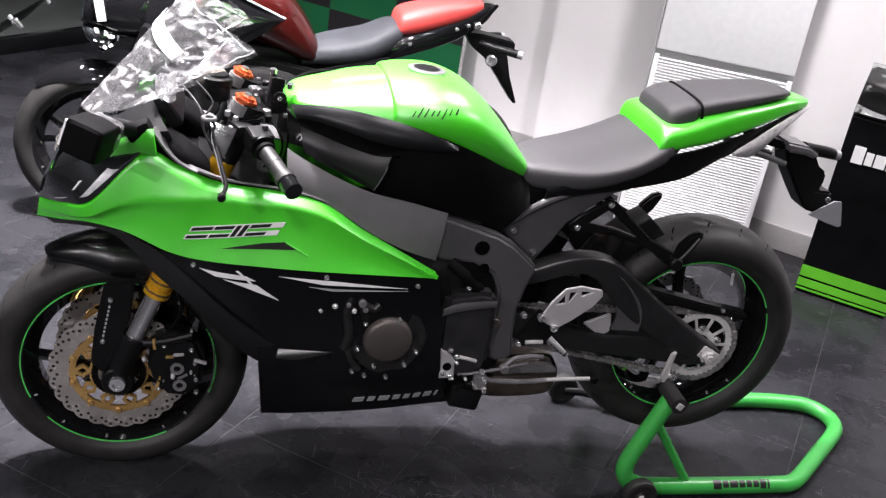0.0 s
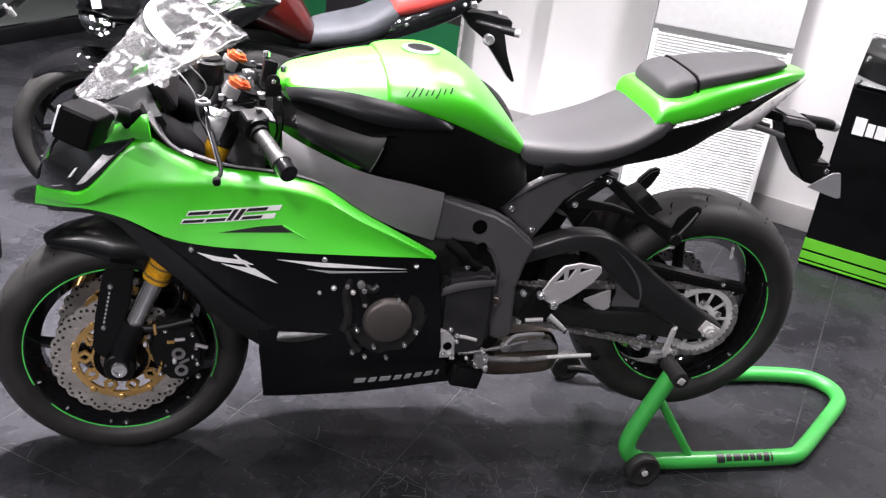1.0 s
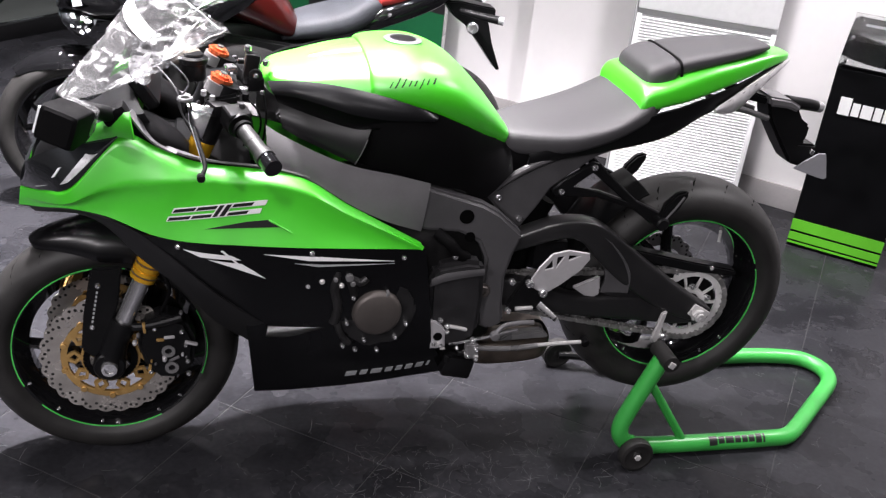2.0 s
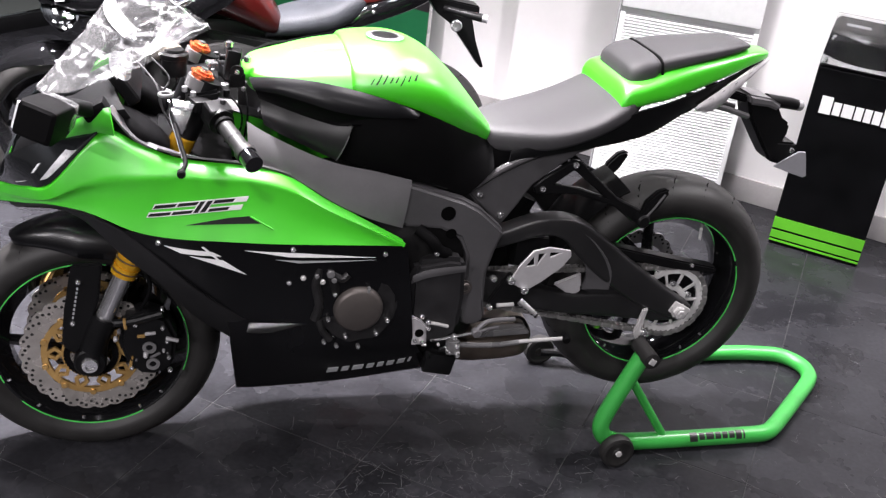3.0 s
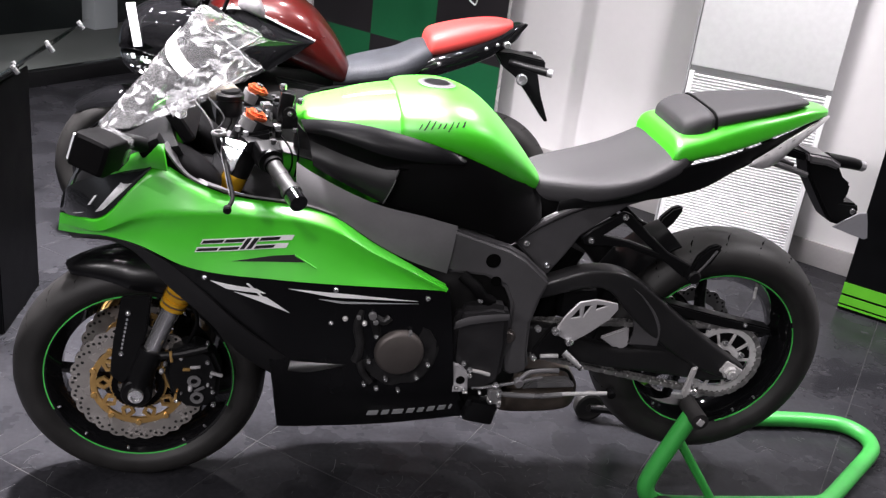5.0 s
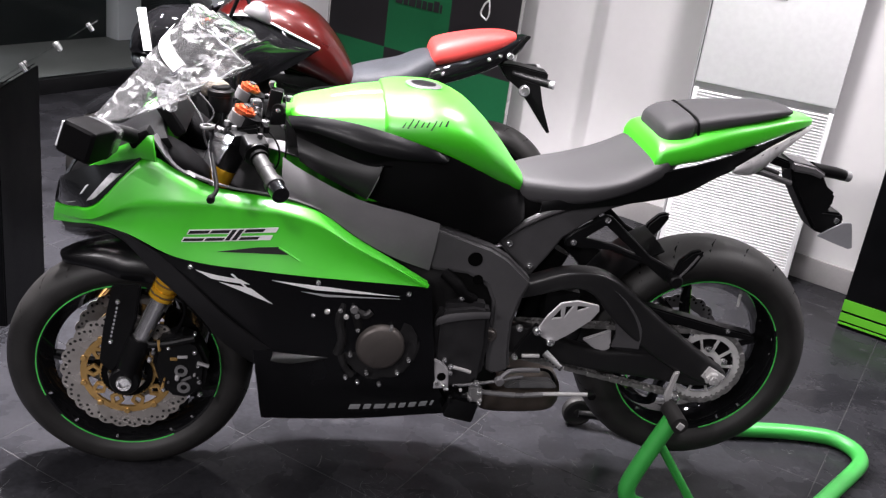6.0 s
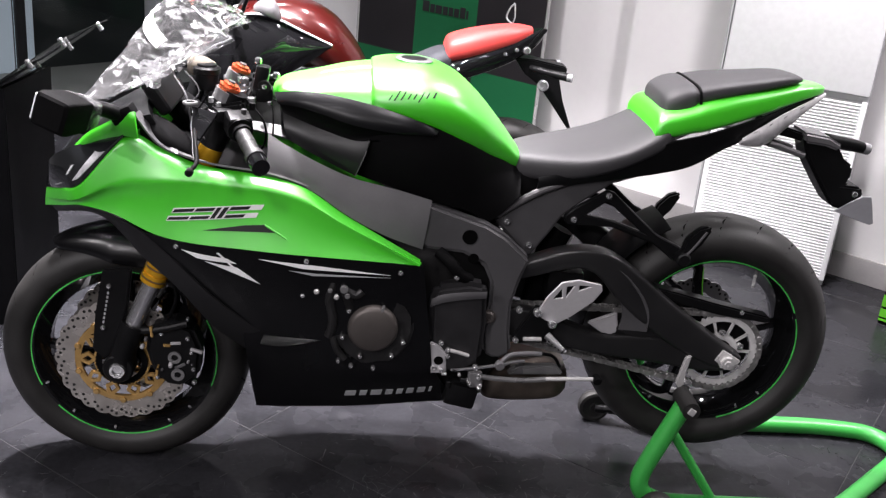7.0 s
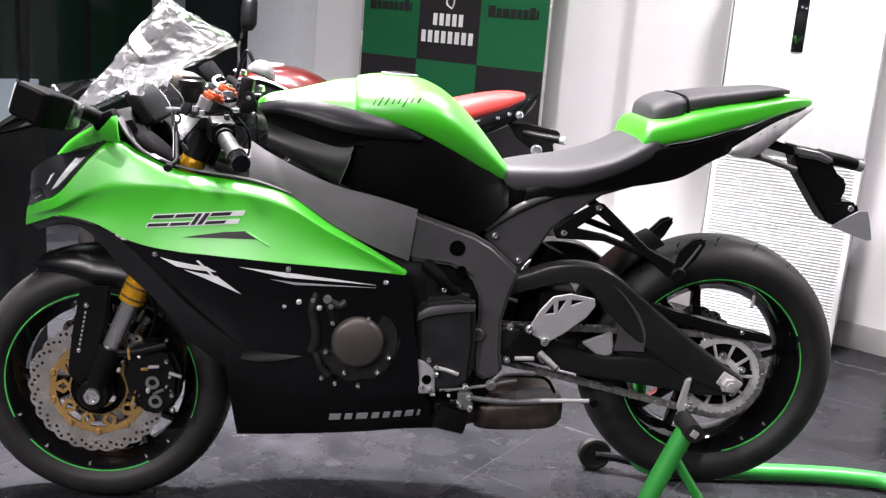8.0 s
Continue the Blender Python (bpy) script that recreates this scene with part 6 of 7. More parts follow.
    # engine and covers
    eng = part("engine", hull([(0.40, 0.28, 0.42, 0.60, 0.12), (0.44, 0.26, 0.43, 0.66, 0.17), (0.55, 0.25, 0.44, 0.72, 0.185), (0.70, 0.25, 0.44, 0.70, 0.185), (0.82, 0.28, 0.45, 0.66, 0.16), (0.90, 0.33, 0.46, 0.60, 0.12)], 28, 4, 0.4, 0.4), ENGINE_BLACK, bike, "black engine block")
    cc = (0.588, -0.226, 0.497)
    rng = random.Random(5)
    blob = [(cc[0] + (0.082 + 0.016 * rng.random()) * math.cos(a * 0.349), cc[2] - 0.004 + (0.082 + 0.014 * rng.random()) * math.sin(a * 0.349)) for a in range(18)]
    part("engine_case", prism(blob, -0.236, -0.205, 0.006, seg=2), CASE_METAL, eng, "rough black cast engine case")
    for pts, r in (([(0.496, -0.236, 0.600), (0.490, -0.242, 0.560), (0.500, -0.240, 0.510), (0.492, -0.236, 0.470)], 0.011), ([(0.520, -0.238, 0.590), (0.545, -0.244, 0.575), (0.560, -0.242, 0.585)], 0.009),
                   ([(0.500, -0.238, 0.470), (0.512, -0.242, 0.440), (0.530, -0.242, 0.418)], 0.008)):
        part("case_pipe", tube(pts, r, 10, 5), CASE_METAL, eng)
    part("generator_cover", lathe([(0.0001, -0.030), (0.046, -0.030), (0.0525, -0.026), (0.056, -0.018), (0.056, 0.01), (0.068, 0.012), (0.070, 0.03), (0.0001, 0.03)], cc, 40), COVER_BRONZE, eng, "round dark bronze engine cover")
    part("cover_flange", lathe([(0.055, -0.008), (0.074, -0.006), (0.076, 0.004), (0.055, 0.004)], cc, 36, closed_profile=True), ENGINE_BLACK, eng)
    for x, z in ((0.533, 0.536), (0.522, 0.471), (0.516, 0.412), (0.545, 0.401), (0.595, 0.398), (0.564, 0.426), (0.634, 0.431), (0.657, 0.465)):
        part("bolt", bolt((x, cc[1] - 0.017, z), 0.0055, 0.012), CHROME, eng)
    part("cover_pointer", prism([(0.600, 0.541), (0.607, 0.538), (0.612, 0.553), (0.606, 0.552)], -0.254, -0.236, 0.001), DULL_ALU, eng, "small cast pointer")
    part("bolt", bolt((0.461, -0.246, 0.580), 0.0065, 0.012), STEEL, eng)
    part("bolt", bolt((0.431, -0.246, 0.568), 0.0050, 0.010), BOLT, eng)
    for x, z, r in ((0.520, 0.590, 0.009), (0.528, 0.575, 0.006), (0.490, 0.586, 0.005)):
        part("pipe_union", disc((x, -0.246, z), r, 0.016, 8), DULL_ALU, eng)
    part("water_pipe", tube([(0.50, -0.222, 0.60), (0.525, -0.236, 0.575), (0.535, -0.232, 0.54)], 0.013, 12, 4), ENGINE_BLACK, eng)
    for q in ((0.504, 0.569),):
        part("bolt", bolt((q[0], -0.245, q[1]), 0.0065, 0.012), STEEL, eng)
    part("sprocket_cover", prism([(0.712, 0.558), (0.725, 0.590), (0.80, 0.603), (0.838, 0.598), (0.846, 0.50), (0.842, 0.41), (0.82, 0.385), (0.745, 0.372), (0.718, 0.41)], -0.208, -0.16, 0.012, seg=4), COVER_BLACK, eng, "black sprocket cover")
    part("cover_ridge", Surf([(0.715, -0.208, 0.560), (0.742, -0.214, 0.576), (0.79, -0.214, 0.584), (0.838, -0.210, 0.586)], [(0.713, -0.210, 0.540), (0.742, -0.216, 0.556), (0.79, -0.216, 0.566), (0.838, -0.212, 0.570)], 0.002).sheet(0.008, 16, 3), FRAME_DARK, eng, "dark raised band")
    part("hose", tube([(0.725, -0.17, 0.66), (0.755, -0.19, 0.64), (0.775, -0.19, 0.615), (0.80, -0.18, 0.60)], 0.014, 12, 5), MATTE_BLACK, eng)
    part("bolt", bolt((0.768, -0.20, 0.612), 0.007, 0.01), CHROME, eng)
    # gear linkage and small bright fittings
    part("shift_rod", tube([(0.775, -0.205, 0.384), (0.80, -0.206, 0.386), (0.887, -0.205, 0.401)], 0.0038, 8, 4), CHROME, bike, "polished gear linkage rod")
    part("shift_joint", disc((0.888, -0.205, 0.401), 0.0115, 0.018, 14, bevel=0.003), FRAME_GREY, bike)
    part("shift_arm", tube([(0.888, -0.203, 0.402), (0.898, -0.202, 0.416), (0.914, -0.200, 0.427), (0.950, -0.198, 0.431), (0.984, -0.196, 0.430)], 0.0058, 10, 5), FRAME_GREY, bike, "grey bent shift arm")
    part("shift_arm", tube([(0.896, -0.202, 0.402), (0.918, -0.202, 0.409), (0.945, -0.200, 0.413)], 0.0042, 8, 4), FRAME_GREY, bike)
    lev = part("shift_lever", tube([(0.842, -0.206, 0.370), (0.887, -0.206, 0.366), (0.94, -0.205, 0.364), (1.0, -0.204, 0.369)], 0.0062, 10, 4), DULL_ALU, bike, "grey shift lever")
    part("lever_end", tube([(1.0, -0.204, 0.370), (1.06, -0.204, 0.373), (1.118, -0.204, 0.375)], 0.0050, 10, 4), STEEL, lev, "bright end of the shift lever")
    part("shift_tip", disc((1.122, -0.204, 0.375), 0.0105, 0.026, 14, bevel=0.003), MATTE_BLACK, lev)
    sw = part("stand_switch", prism([(0.720, 0.452), (0.732, 0.453), (0.748, 0.442), (0.760, 0.428), (0.765, 0.378), (0.726, 0.376)], -0.214, -0.200, 0.003), ALU, bike, "bright cast bracket at the belly edge")
    for x, z, r in ((0.746, 0.456, 0.006), (0.763, 0.440, 0.0065), (0.764, 0.424, 0.006), (0.735, 0.392, 0.005), (0.752, 0.388, 0.005)):
        part("bolt", bolt((x, -0.218, z), r, 0.010), CHROME, sw)
    part("bracket_bar", tube([(0.760, -0.218, 0.441), (0.788, -0.216, 0.434), (0.812, -0.212, 0.425)], 0.0045, 8, 3), STEEL, sw)
    # flat dark disc paints the shade in the bracket's hole
    part("bracket_hole", disc((0.744, -0.214, 0.410), 0.011, 0.003, 14), RECESS_SHADE, sw)
    pb = part("stand_pivot", prism([(0.816, 0.384), (0.848, 0.385), (0.852, 0.344), (0.818, 0.342)], -0.214, -0.196, 0.004), DULL_ALU, bike, "side stand pivot block")
    for x, z, r in ((0.830, 0.398, 0.0075), (0.840, 0.374, 0.0070), (0.843, 0.346, 0.0060), (0.822, 0.356, 0.0045)):
        part("bolt", bolt((x, -0.219, z), r, 0.012), CHROME, pb)
    rng = random.Random(11)
    for k in range(9):
        p = (0.745 + 0.012 * k + rng.uniform(-0.005, 0.005), -0.205 - rng.uniform(0, 0.010), 0.362 + rng.uniform(-0.016, 0.03))
        part("fitting", disc(p, rng.uniform(0.003, 0.006), rng.uniform(0.008, 0.016), 10, rng.choice("xyz")), STEEL if rng.random() < 0.5 else SATIN_BLACK, bike)
    part("side_stand_bracket", block((0.805, -0.19, 0.315), (0.075, 0.04, 0.055), Matrix.Rotation(0.2, 4, "Y"), 0.008), SATIN_BLACK, bike)

    # exhaust collector under the swingarm pivot
    ex = part("exhaust_chamber", hull([(0.868, 0.250, 0.282, 0.306, 0.06), (0.885, 0.244, 0.286, 0.320, 0.105), (0.96, 0.246, 0.288, 0.328, 0.115), (1.05, 0.254, 0.295, 0.334, 0.11), (1.082, 0.266, 0.30, 0.326, 0.08)], 28, 5, 0.45, 0.45), EXHAUST, bike, "heat-stained steel exhaust chamber")
    part("exhaust_shield", prism([(0.92, 0.338), (0.945, 0.362), (1.04, 0.368), (1.06, 0.345)], -0.135, -0.11, 0.005), DULL_ALU, ex, "dull metal heat shield")
    part("header_pipe", tube([(0.70, -0.06, 0.27), (0.80, -0.07, 0.275), (0.90, -0.05, 0.29)], 0.035, 16, 5), EXHAUST, ex)
    part("valve_cable", tube([(0.87, -0.15, 0.40), (0.95, -0.16, 0.41), (1.02, -0.14, 0.40), (1.05, -0.12, 0.36)], 0.004, 8, 5), MATTE_BLACK, ex)

    # swingarm: arched upper beam and straight lower beam
    for sy in (1, -1):
        web = [(1.135, 0.640), (1.19, 0.600), (1.27, 0.530), (1.36, 0.455), (1.30, 0.450), (1.20, 0.462), (1.17, 0.474), (1.196, 0.500), (1.206, 0.540), (1.196, 0.585), (1.160, 0.620)]
        ga = sweep([(0.905, 0.608, 0.018), (0.96, 0.626, 0.020), (1.02, 0.646, 0.022), (1.075, 0.651, 0.024), (1.125, 0.634, 0.032), (1.18, 0.588, 0.040), (1.26, 0.525, 0.042), (1.34, 0.470, 0.040), (1.42, 0.426, 0.032), (1.478, 0.405, 0.020)], -0.123, 0.027, p=0.30)
        gb = sweep([(0.905, 0.482, 0.036), (0.97, 0.474, 0.036), (1.05, 0.452, 0.030), (1.13, 0.434, 0.026), (1.22, 0.430, 0.032), (1.32, 0.422, 0.036), (1.40, 0.410, 0.034), (1.46, 0.402, 0.022)], -0.120, 0.022, p=0.32)
        gw = prism(web, -0.134, -0.104, 0.008, seg=3)
        arm = part("swingarm", ga if sy > 0 else ga.mirrored(), SWING, bike, "satin black braced swingarm")
        part("lower_beam", gb if sy > 0 else gb.mirrored(), SWING, arm)
        part("web", gw if sy > 0 else gw.mirrored(), SWING, arm)
        # lighter material paints this face as the lit side of the beam
        fa = Surf([(1.085, -0.146, 0.650), (1.150, -0.150, 0.632), (1.205, -0.152, 0.582), (1.236, -0.152, 0.530), (1.240, -0.148, 0.478)],
                  [(1.070, -0.140, 0.628), (1.122, -0.137, 0.602), (1.160, -0.136, 0.560), (1.178, -0.136, 0.515), (1.174, -0.136, 0.474)], -0.002).sheet(0.010, 24, 4)
        part("inner_face", fa if sy > 0 else fa.mirrored(), FRAME_DARK, arm, "bevelled inner face of the beam, painted paler as if lit")
        pn = prism([(1.098, 0.486), (1.168, 0.517), (1.177, 0.466), (1.160, 0.452), (1.136, 0.460)], -0.128, -0.118, 0.004)
        part("arm_panel", pn if sy > 0 else pn.mirrored(), ALU, arm, "grey inset panel")
        adj = block((1.450, -0.150, 0.415), (0.055, 0.012, 0.034), Matrix.Rotation(0.5, 4, "Y"), 0.004)
        part("chain_adjuster", adj if sy > 0 else adj.mirrored(), STEEL, arm, "bright chain adjuster block")
        nut = lathe([(0.0001, -0.016), (0.009, -0.016), (0.010, -0.012), (0.0165, -0.012), (0.0165, 0.004), (0.022, 0.004), (0.022, 0.008), (0.0001, 0.008)], (1.447, -0.156, 0.413), 6)
        part("axle_nut", nut if sy > 0 else nut.mirrored(), STEEL, arm, "bright rear axle nut")
        lug = prism([(1.345, 0.42), (1.36, 0.425), (1.352, 0.36), (1.365, 0.338), (1.345, 0.328), (1.332, 0.35)], -0.156, -0.146, 0.003)
        part("bobbin_plate", lug if sy > 0 else lug.mirrored(), STEEL, arm, "bright stand bobbin plate")
        bb = bolt((1.36, -0.160, 0.352), 0.011, 0.014)
        part("bolt", bb if sy > 0 else bb.mirrored(), CHROME, arm)
    part("arm_bridge", block((1.04, 0, 0.56), (0.09, 0.20, 0.08), None, 0.015), SATIN_BLACK, bike, "black swingarm bridge")
    part("rear_hugger", lathe([(0.338, -0.085), (0.345, -0.06), (0.348, 0), (0.345, 0.06), (0.338, 0.085), (0.334, 0.085), (0.341, 0), (0.334, -0.085)], RC, 24, 118, 178, True), SATIN_BLACK, bike, "black inner rear mudguard")
    part("shock", tube([(1.03, -0.02, 0.68), (1.0, -0.02, 0.60), (0.98, -0.01, 0.45)], 0.03, 14, 4), MATTE_BLACK, bike, "rear shock absorber")

    # final drive
    sc = (1.448, -0.0, 0.413)
    ys = -0.092
    teeth = Geo()
    n = 41
    pts_o, pts_i = [], []
    for k in range(n * 4):
        a = 2 * math.pi * k / (n * 4)
        pts_o.append((0.0985 if k % 4 in (0, 1) else 0.093, a))
        pts_i.append((0.079, a))
    for yy in (ys - 0.003, ys + 0.003):
        for ring in (pts_o, pts_i):
            for r, a in ring:
                teeth.v.append((sc[0] + r * math.cos(a), yy, sc[2] + r * math.sin(a)))
    N = n * 4
    for k in range(N):
        j = (k + 1) % N
        teeth.f += [(k, j, N + j, N + k), (2 * N + k, 3 * N + k, 3 * N + j, 2 * N + j), (k, 2 * N + k, 2 * N + j, j), (N + k, N + j, 3 * N + j, 3 * N + k)]
    teeth.merge(lathe([(0.030, ys - 0.004), (0.046, ys - 0.004), (0.046, ys + 0.004), (0.030, ys + 0.004)], sc, 36, closed_profile=True))
    for k in range(10):
        a = math.radians(36 * k)
        teeth.merge(block((sc[0] + 0.063 * math.cos(a), ys, sc[2] + 0.063 * math.sin(a)), (0.038, 0.006, 0.0065), Matrix.Rotation(-a, 4, "Y"), 0.001))
    # black disc added behind the sprocket so its openings look dark
    part("sprocket_carrier", disc((sc[0], ys + 0.012, sc[2]), 0.078, 0.012, 36, bevel=0.003), MATTE_BLACK, bike)
    spr = part("rear_sprocket", teeth, SPROCKET, bike, "bright open rear sprocket")
    for k in range(5):
        a = math.radians(72 * k + 20)
        part("bolt", bolt((sc[0] + 0.052 * math.cos(a), ys - 0.008, sc[2] + 0.052 * math.sin(a)), 0.008, 0.014), CHROME, spr)
    # chain: rollers and plates round both sprockets
    rc, fr = 0.1005, 0.038
    fcn = (0.868, 0.470)
    path = []
    dx, dz = sc[0] - fcn[0], sc[2] - fcn[1]
    base = math.atan2(dz, dx)
    for k in range(60):
        f = k / 60
        a = math.radians(100 - 200 * f) + base
        path.append((sc[0] + rc * math.cos(a), sc[2] + rc * math.sin(a)))
    lowa, upa = path[-1], path[0]
    fl0 = (fcn[0] + fr * math.cos(base - 1.75), fcn[1] + fr * math.sin(base - 1.75))
    fu0 = (fcn[0] + fr * math.cos(base + 1.75), fcn[1] + fr * math.sin(base + 1.75))
    def along(p, q):
        L = math.hypot(q[0] - p[0], q[1] - p[1])
        k = max(1, int(L / 0.0159))
        return [(p[0] + (q[0] - p[0]) * i / k, p[1] + (q[1] - p[1]) * i / k) for i in range(k)]
    loop = path[::3] + along(lowa, fl0) + [(fcn[0] + fr * math.cos(base - 1.75 - 0.35 * i), fcn[1] + fr * math.sin(base - 1.75 - 0.35 * i)) for i in range(8)] + along(fu0, upa)
    g = Geo()
    for i, p in enumerate(loop):
        q = loop[(i + 1) % len(loop)]
        an = math.atan2(q[1] - p[1], q[0] - p[0])
        c = ((p[0] + q[0]) / 2, (p[1] + q[1]) / 2)
        L = math.hypot(q[0] - p[0], q[1] - p[1])
        e = 0.0095 if i % 2 else 0.007
        for yy in (ys - e, ys + e):
            g.merge(block((c[0], yy, c[1]), (L + 0.006, 0.0018, 0.0125), Matrix.Rotation(-an, 4, "Y"), 0.0))
        g.merge(disc((p[0], ys, p[1]), 0.0048, 0.022, 8))
    part("drive_chain", g, CHAIN, bike, "steel drive chain")
    part("chain_guard", prism([(1.24, 0.585), (1.30, 0.572), (1.42, 0.545), (1.545, 0.520), (1.555, 0.510), (1.545, 0.503), (1.42, 0.518), (1.30, 0.545), (1.245, 0.56)], -0.118, -0.080, 0.004), SATIN_BLACK, bike, "black chain guard")
    part("bolt", bolt((1.475, -0.120, 0.528), 0.006, 0.008), CHROME, bike)
    petal_disc(rw, (RC[0], RC[2]), 0.085, 0.11, 0.07, 18, material=FRAME_GREY)

    # number plate carrier with its indicators
    car = part("plate_carrier", prism([(1.570, 0.948), (1.630, 0.942), (1.664, 0.928), (1.682, 0.902), (1.708, 0.886), (1.708, 0.852), (1.697, 0.838), (1.742, 0.836), (1.752, 0.812), (1.732, 0.770), (1.676, 0.784), (1.640, 0.828), (1.588, 0.898)], -0.034, 0.034, 0.006), SATIN_BLACK, bike, "black number plate carrier")
    part("carrier_hood", prism([(1.566, 0.962), (1.632, 0.954), (1.668, 0.936), (1.660, 0.922), (1.625, 0.932), (1.575, 0.936)], -0.042, 0.042, 0.006, seg=3), FRAME_GREY, car, "grey moulded hood of the carrier")
    part("plate_backing", prism([(1.673, 0.781), (1.700, 0.800), (1.735, 0.822), (1.756, 0.822), (1.764, 0.800), (1.777, 0.756), (1.768, 0.752), (1.732, 0.762)], -0.061, -0.056, 0.001), PLATE, car, "grey translucent plate backing")
    st = part("indicator", tube([(1.640, 0.0, 0.938), (1.665, 0.006, 0.934), (1.72, 0.018, 0.926), (1.748, 0.024, 0.920)], 0.017, 14, 5, r_end=0.0145), SATIN_BLACK, car, "black indicator on a stalk")
    part("indicator_lens", tube([(1.746, 0.0235, 0.9205), (1.766, 0.029, 0.916)], 0.0140, 14), BOLT, st, "smoky indicator lens")
    part("carrier_arm", tube([(1.44, -0.036, 0.934), (1.50, -0.037, 0.926), (1.578, -0.036, 0.905)], 0.0075, 10, 4), FRAME_GREY, car, "grey steel carrier arm")
    part("carrier_arm", tube([(1.44, 0.036, 0.934), (1.50, 0.037, 0.926), (1.578, 0.036, 0.905)], 0.0075, 10, 4), FRAME_GREY, car, "grey steel carrier arm")
    part("carrier_tongue", prism([(1.470, 0.985), (1.500, 0.975), (1.575, 0.955), (1.575, 0.936), (1.520, 0.946), (1.465, 0.962)], -0.026, 0.026, 0.004), SATIN_BLACK, car)
    part("bolt", disc((1.712, -0.062, 0.826), 0.007, 0.006, 12), CHROME, car)
    return bike


sport_motorcycle()


# ---------------------------------------------------------------- rear paddock stand
def paddock_stand():
    ob = thing("paddock_stand", (1.6, 0, 0), "bright green tubular rear paddock stand holding the motorcycle up", "stand")
    loop = [(1.318, -0.190, 0.040), (1.36, -0.190, 0.030), (1.56, -0.190, 0.026), (1.74, -0.190, 0.026), (1.795, -0.186, 0.026), (1.84, -0.160, 0.026), (1.96, -0.060, 0.026), (2.075, 0.038, 0.026), (2.108, 0.085, 0.026), (2.112, 0.135, 0.026), (2.080, 0.185, 0.026), (2.02, 0.207, 0.026), (1.88, 0.220, 0.026), (1.60, 0.215, 0.027), (1.46, 0.210, 0.028), (1.405, 0.206, 0.032)]
    base = part("base_tube", tube(loop, 0.0235, 18, 5), GREEN_STAND, ob, "green bent steel tube")
    x = 1.545
    for k, wid in enumerate((0.024, 0.017, 0.024, 0.017, 0.016, 0.017, 0.018, 0.006)):
        h = 0.026 if k in (0, 6, 7) else 0.019
        for f in (0,):
            rings = []
            for i in range(5):
                a = math.radians(128 + (h / 0.0235) * 57.3 * (i / 4 - 0.4))
                rings.append([(x, -0.190 + 0.0241 * math.cos(a), 0.026 + 0.0241 * math.sin(a)), (x + wid, -0.190 + 0.0241 * math.cos(a), 0.026 + 0.0241 * math.sin(a))])
            v = [p for r in rings for p in r]
            part("mark_bar", Geo().add(v, [(2 * i, 2 * i + 1, 2 * i + 3, 2 * i + 2) for i in range(4)]), BLACK_DECAL, base, "black vinyl bar")
        x += wid + 0.0045
    for sy, y in ((-1, -0.212), (1, 0.205)):
        part("upright", tube([(1.302, y + 0.012, 0.048), (1.272, y, 0.085), (1.268, y, 0.125), (1.295, y, 0.205), (1.340, y, 0.318)] if sy < 0 else [(1.415, y, 0.030), (1.372, y, 0.052), (1.356, y, 0.110), (1.350, y, 0.205), (1.345, y, 0.318)], 0.0225, 18, 5), GREEN_STAND, ob, "green upright tube")
        part("brace", tube([(1.318, y + 0.008, 0.258), (1.395, y + 0.02, 0.15), (1.468, y + 0.024 * (-sy if sy > 0 else 1), 0.046)], 0.0115, 12, 3), GREEN_STAND, ob, "thin green brace")
        if sy < 0:
            part("lug", prism([(1.285, 0.03), (1.335, 0.03), (1.345, 0.06), (1.30, 0.085), (1.28, 0.06)], y - 0.006, y + 0.006, 0.002), GREEN_STAND, ob)
        else:
            part("axle_arm", tube([(1.262, y + 0.03, 0.046), (1.32, y + 0.02, 0.046), (1.40, y, 0.036)], 0.012, 10, 3), SATIN_BLACK, ob)
        wc = (1.310, y - 0.032, 0.046) if sy < 0 else (1.262, y + 0.045, 0.046)
        wh = part("wheel", lathe([(0.0001, -0.014), (0.012, -0.014), (0.014, -0.012), (0.030, -0.012), (0.036, -0.015), (0.044, -0.013), (0.046, -0.008), (0.046, 0.008), (0.044, 0.013), (0.030, 0.015), (0.0001, 0.015)], wc, 32), RUBBER, ob, "small black rubber wheel")
        part("axle_bolt", disc((wc[0], wc[1] - sy * -0.015 if sy > 0 else wc[1] - 0.016, wc[2]), 0.009, 0.006, 6), STEEL, wh)
        # cradle under the swingarm bobbin
        part("cradle", tube([(1.344, y - 0.045 * (1 if sy < 0 else -1) * 1.0, 0.330), (1.344, y + 0.038 * (1 if sy < 0 else -1), 0.330)], 0.0215, 18), RUBBER, ob, "black rubber cradle")
        part("cradle_pin", block((1.344, y + (-0.047 if sy < 0 else 0.047), 0.330), (0.016, 0.006, 0.016), Matrix.Rotation(0.5, 4, "Y"), 0.001), STEEL, ob)
        part("cradle_hook", tube([(1.344, y + 0.03 * (1 if sy < 0 else -1), 0.318), (1.352, y + 0.045 * (1 if sy < 0 else -1), 0.325), (1.356, y + 0.05 * (1 if sy < 0 else -1), 0.345)], 0.010, 10, 3), SATIN_BLACK, ob)


paddock_stand()


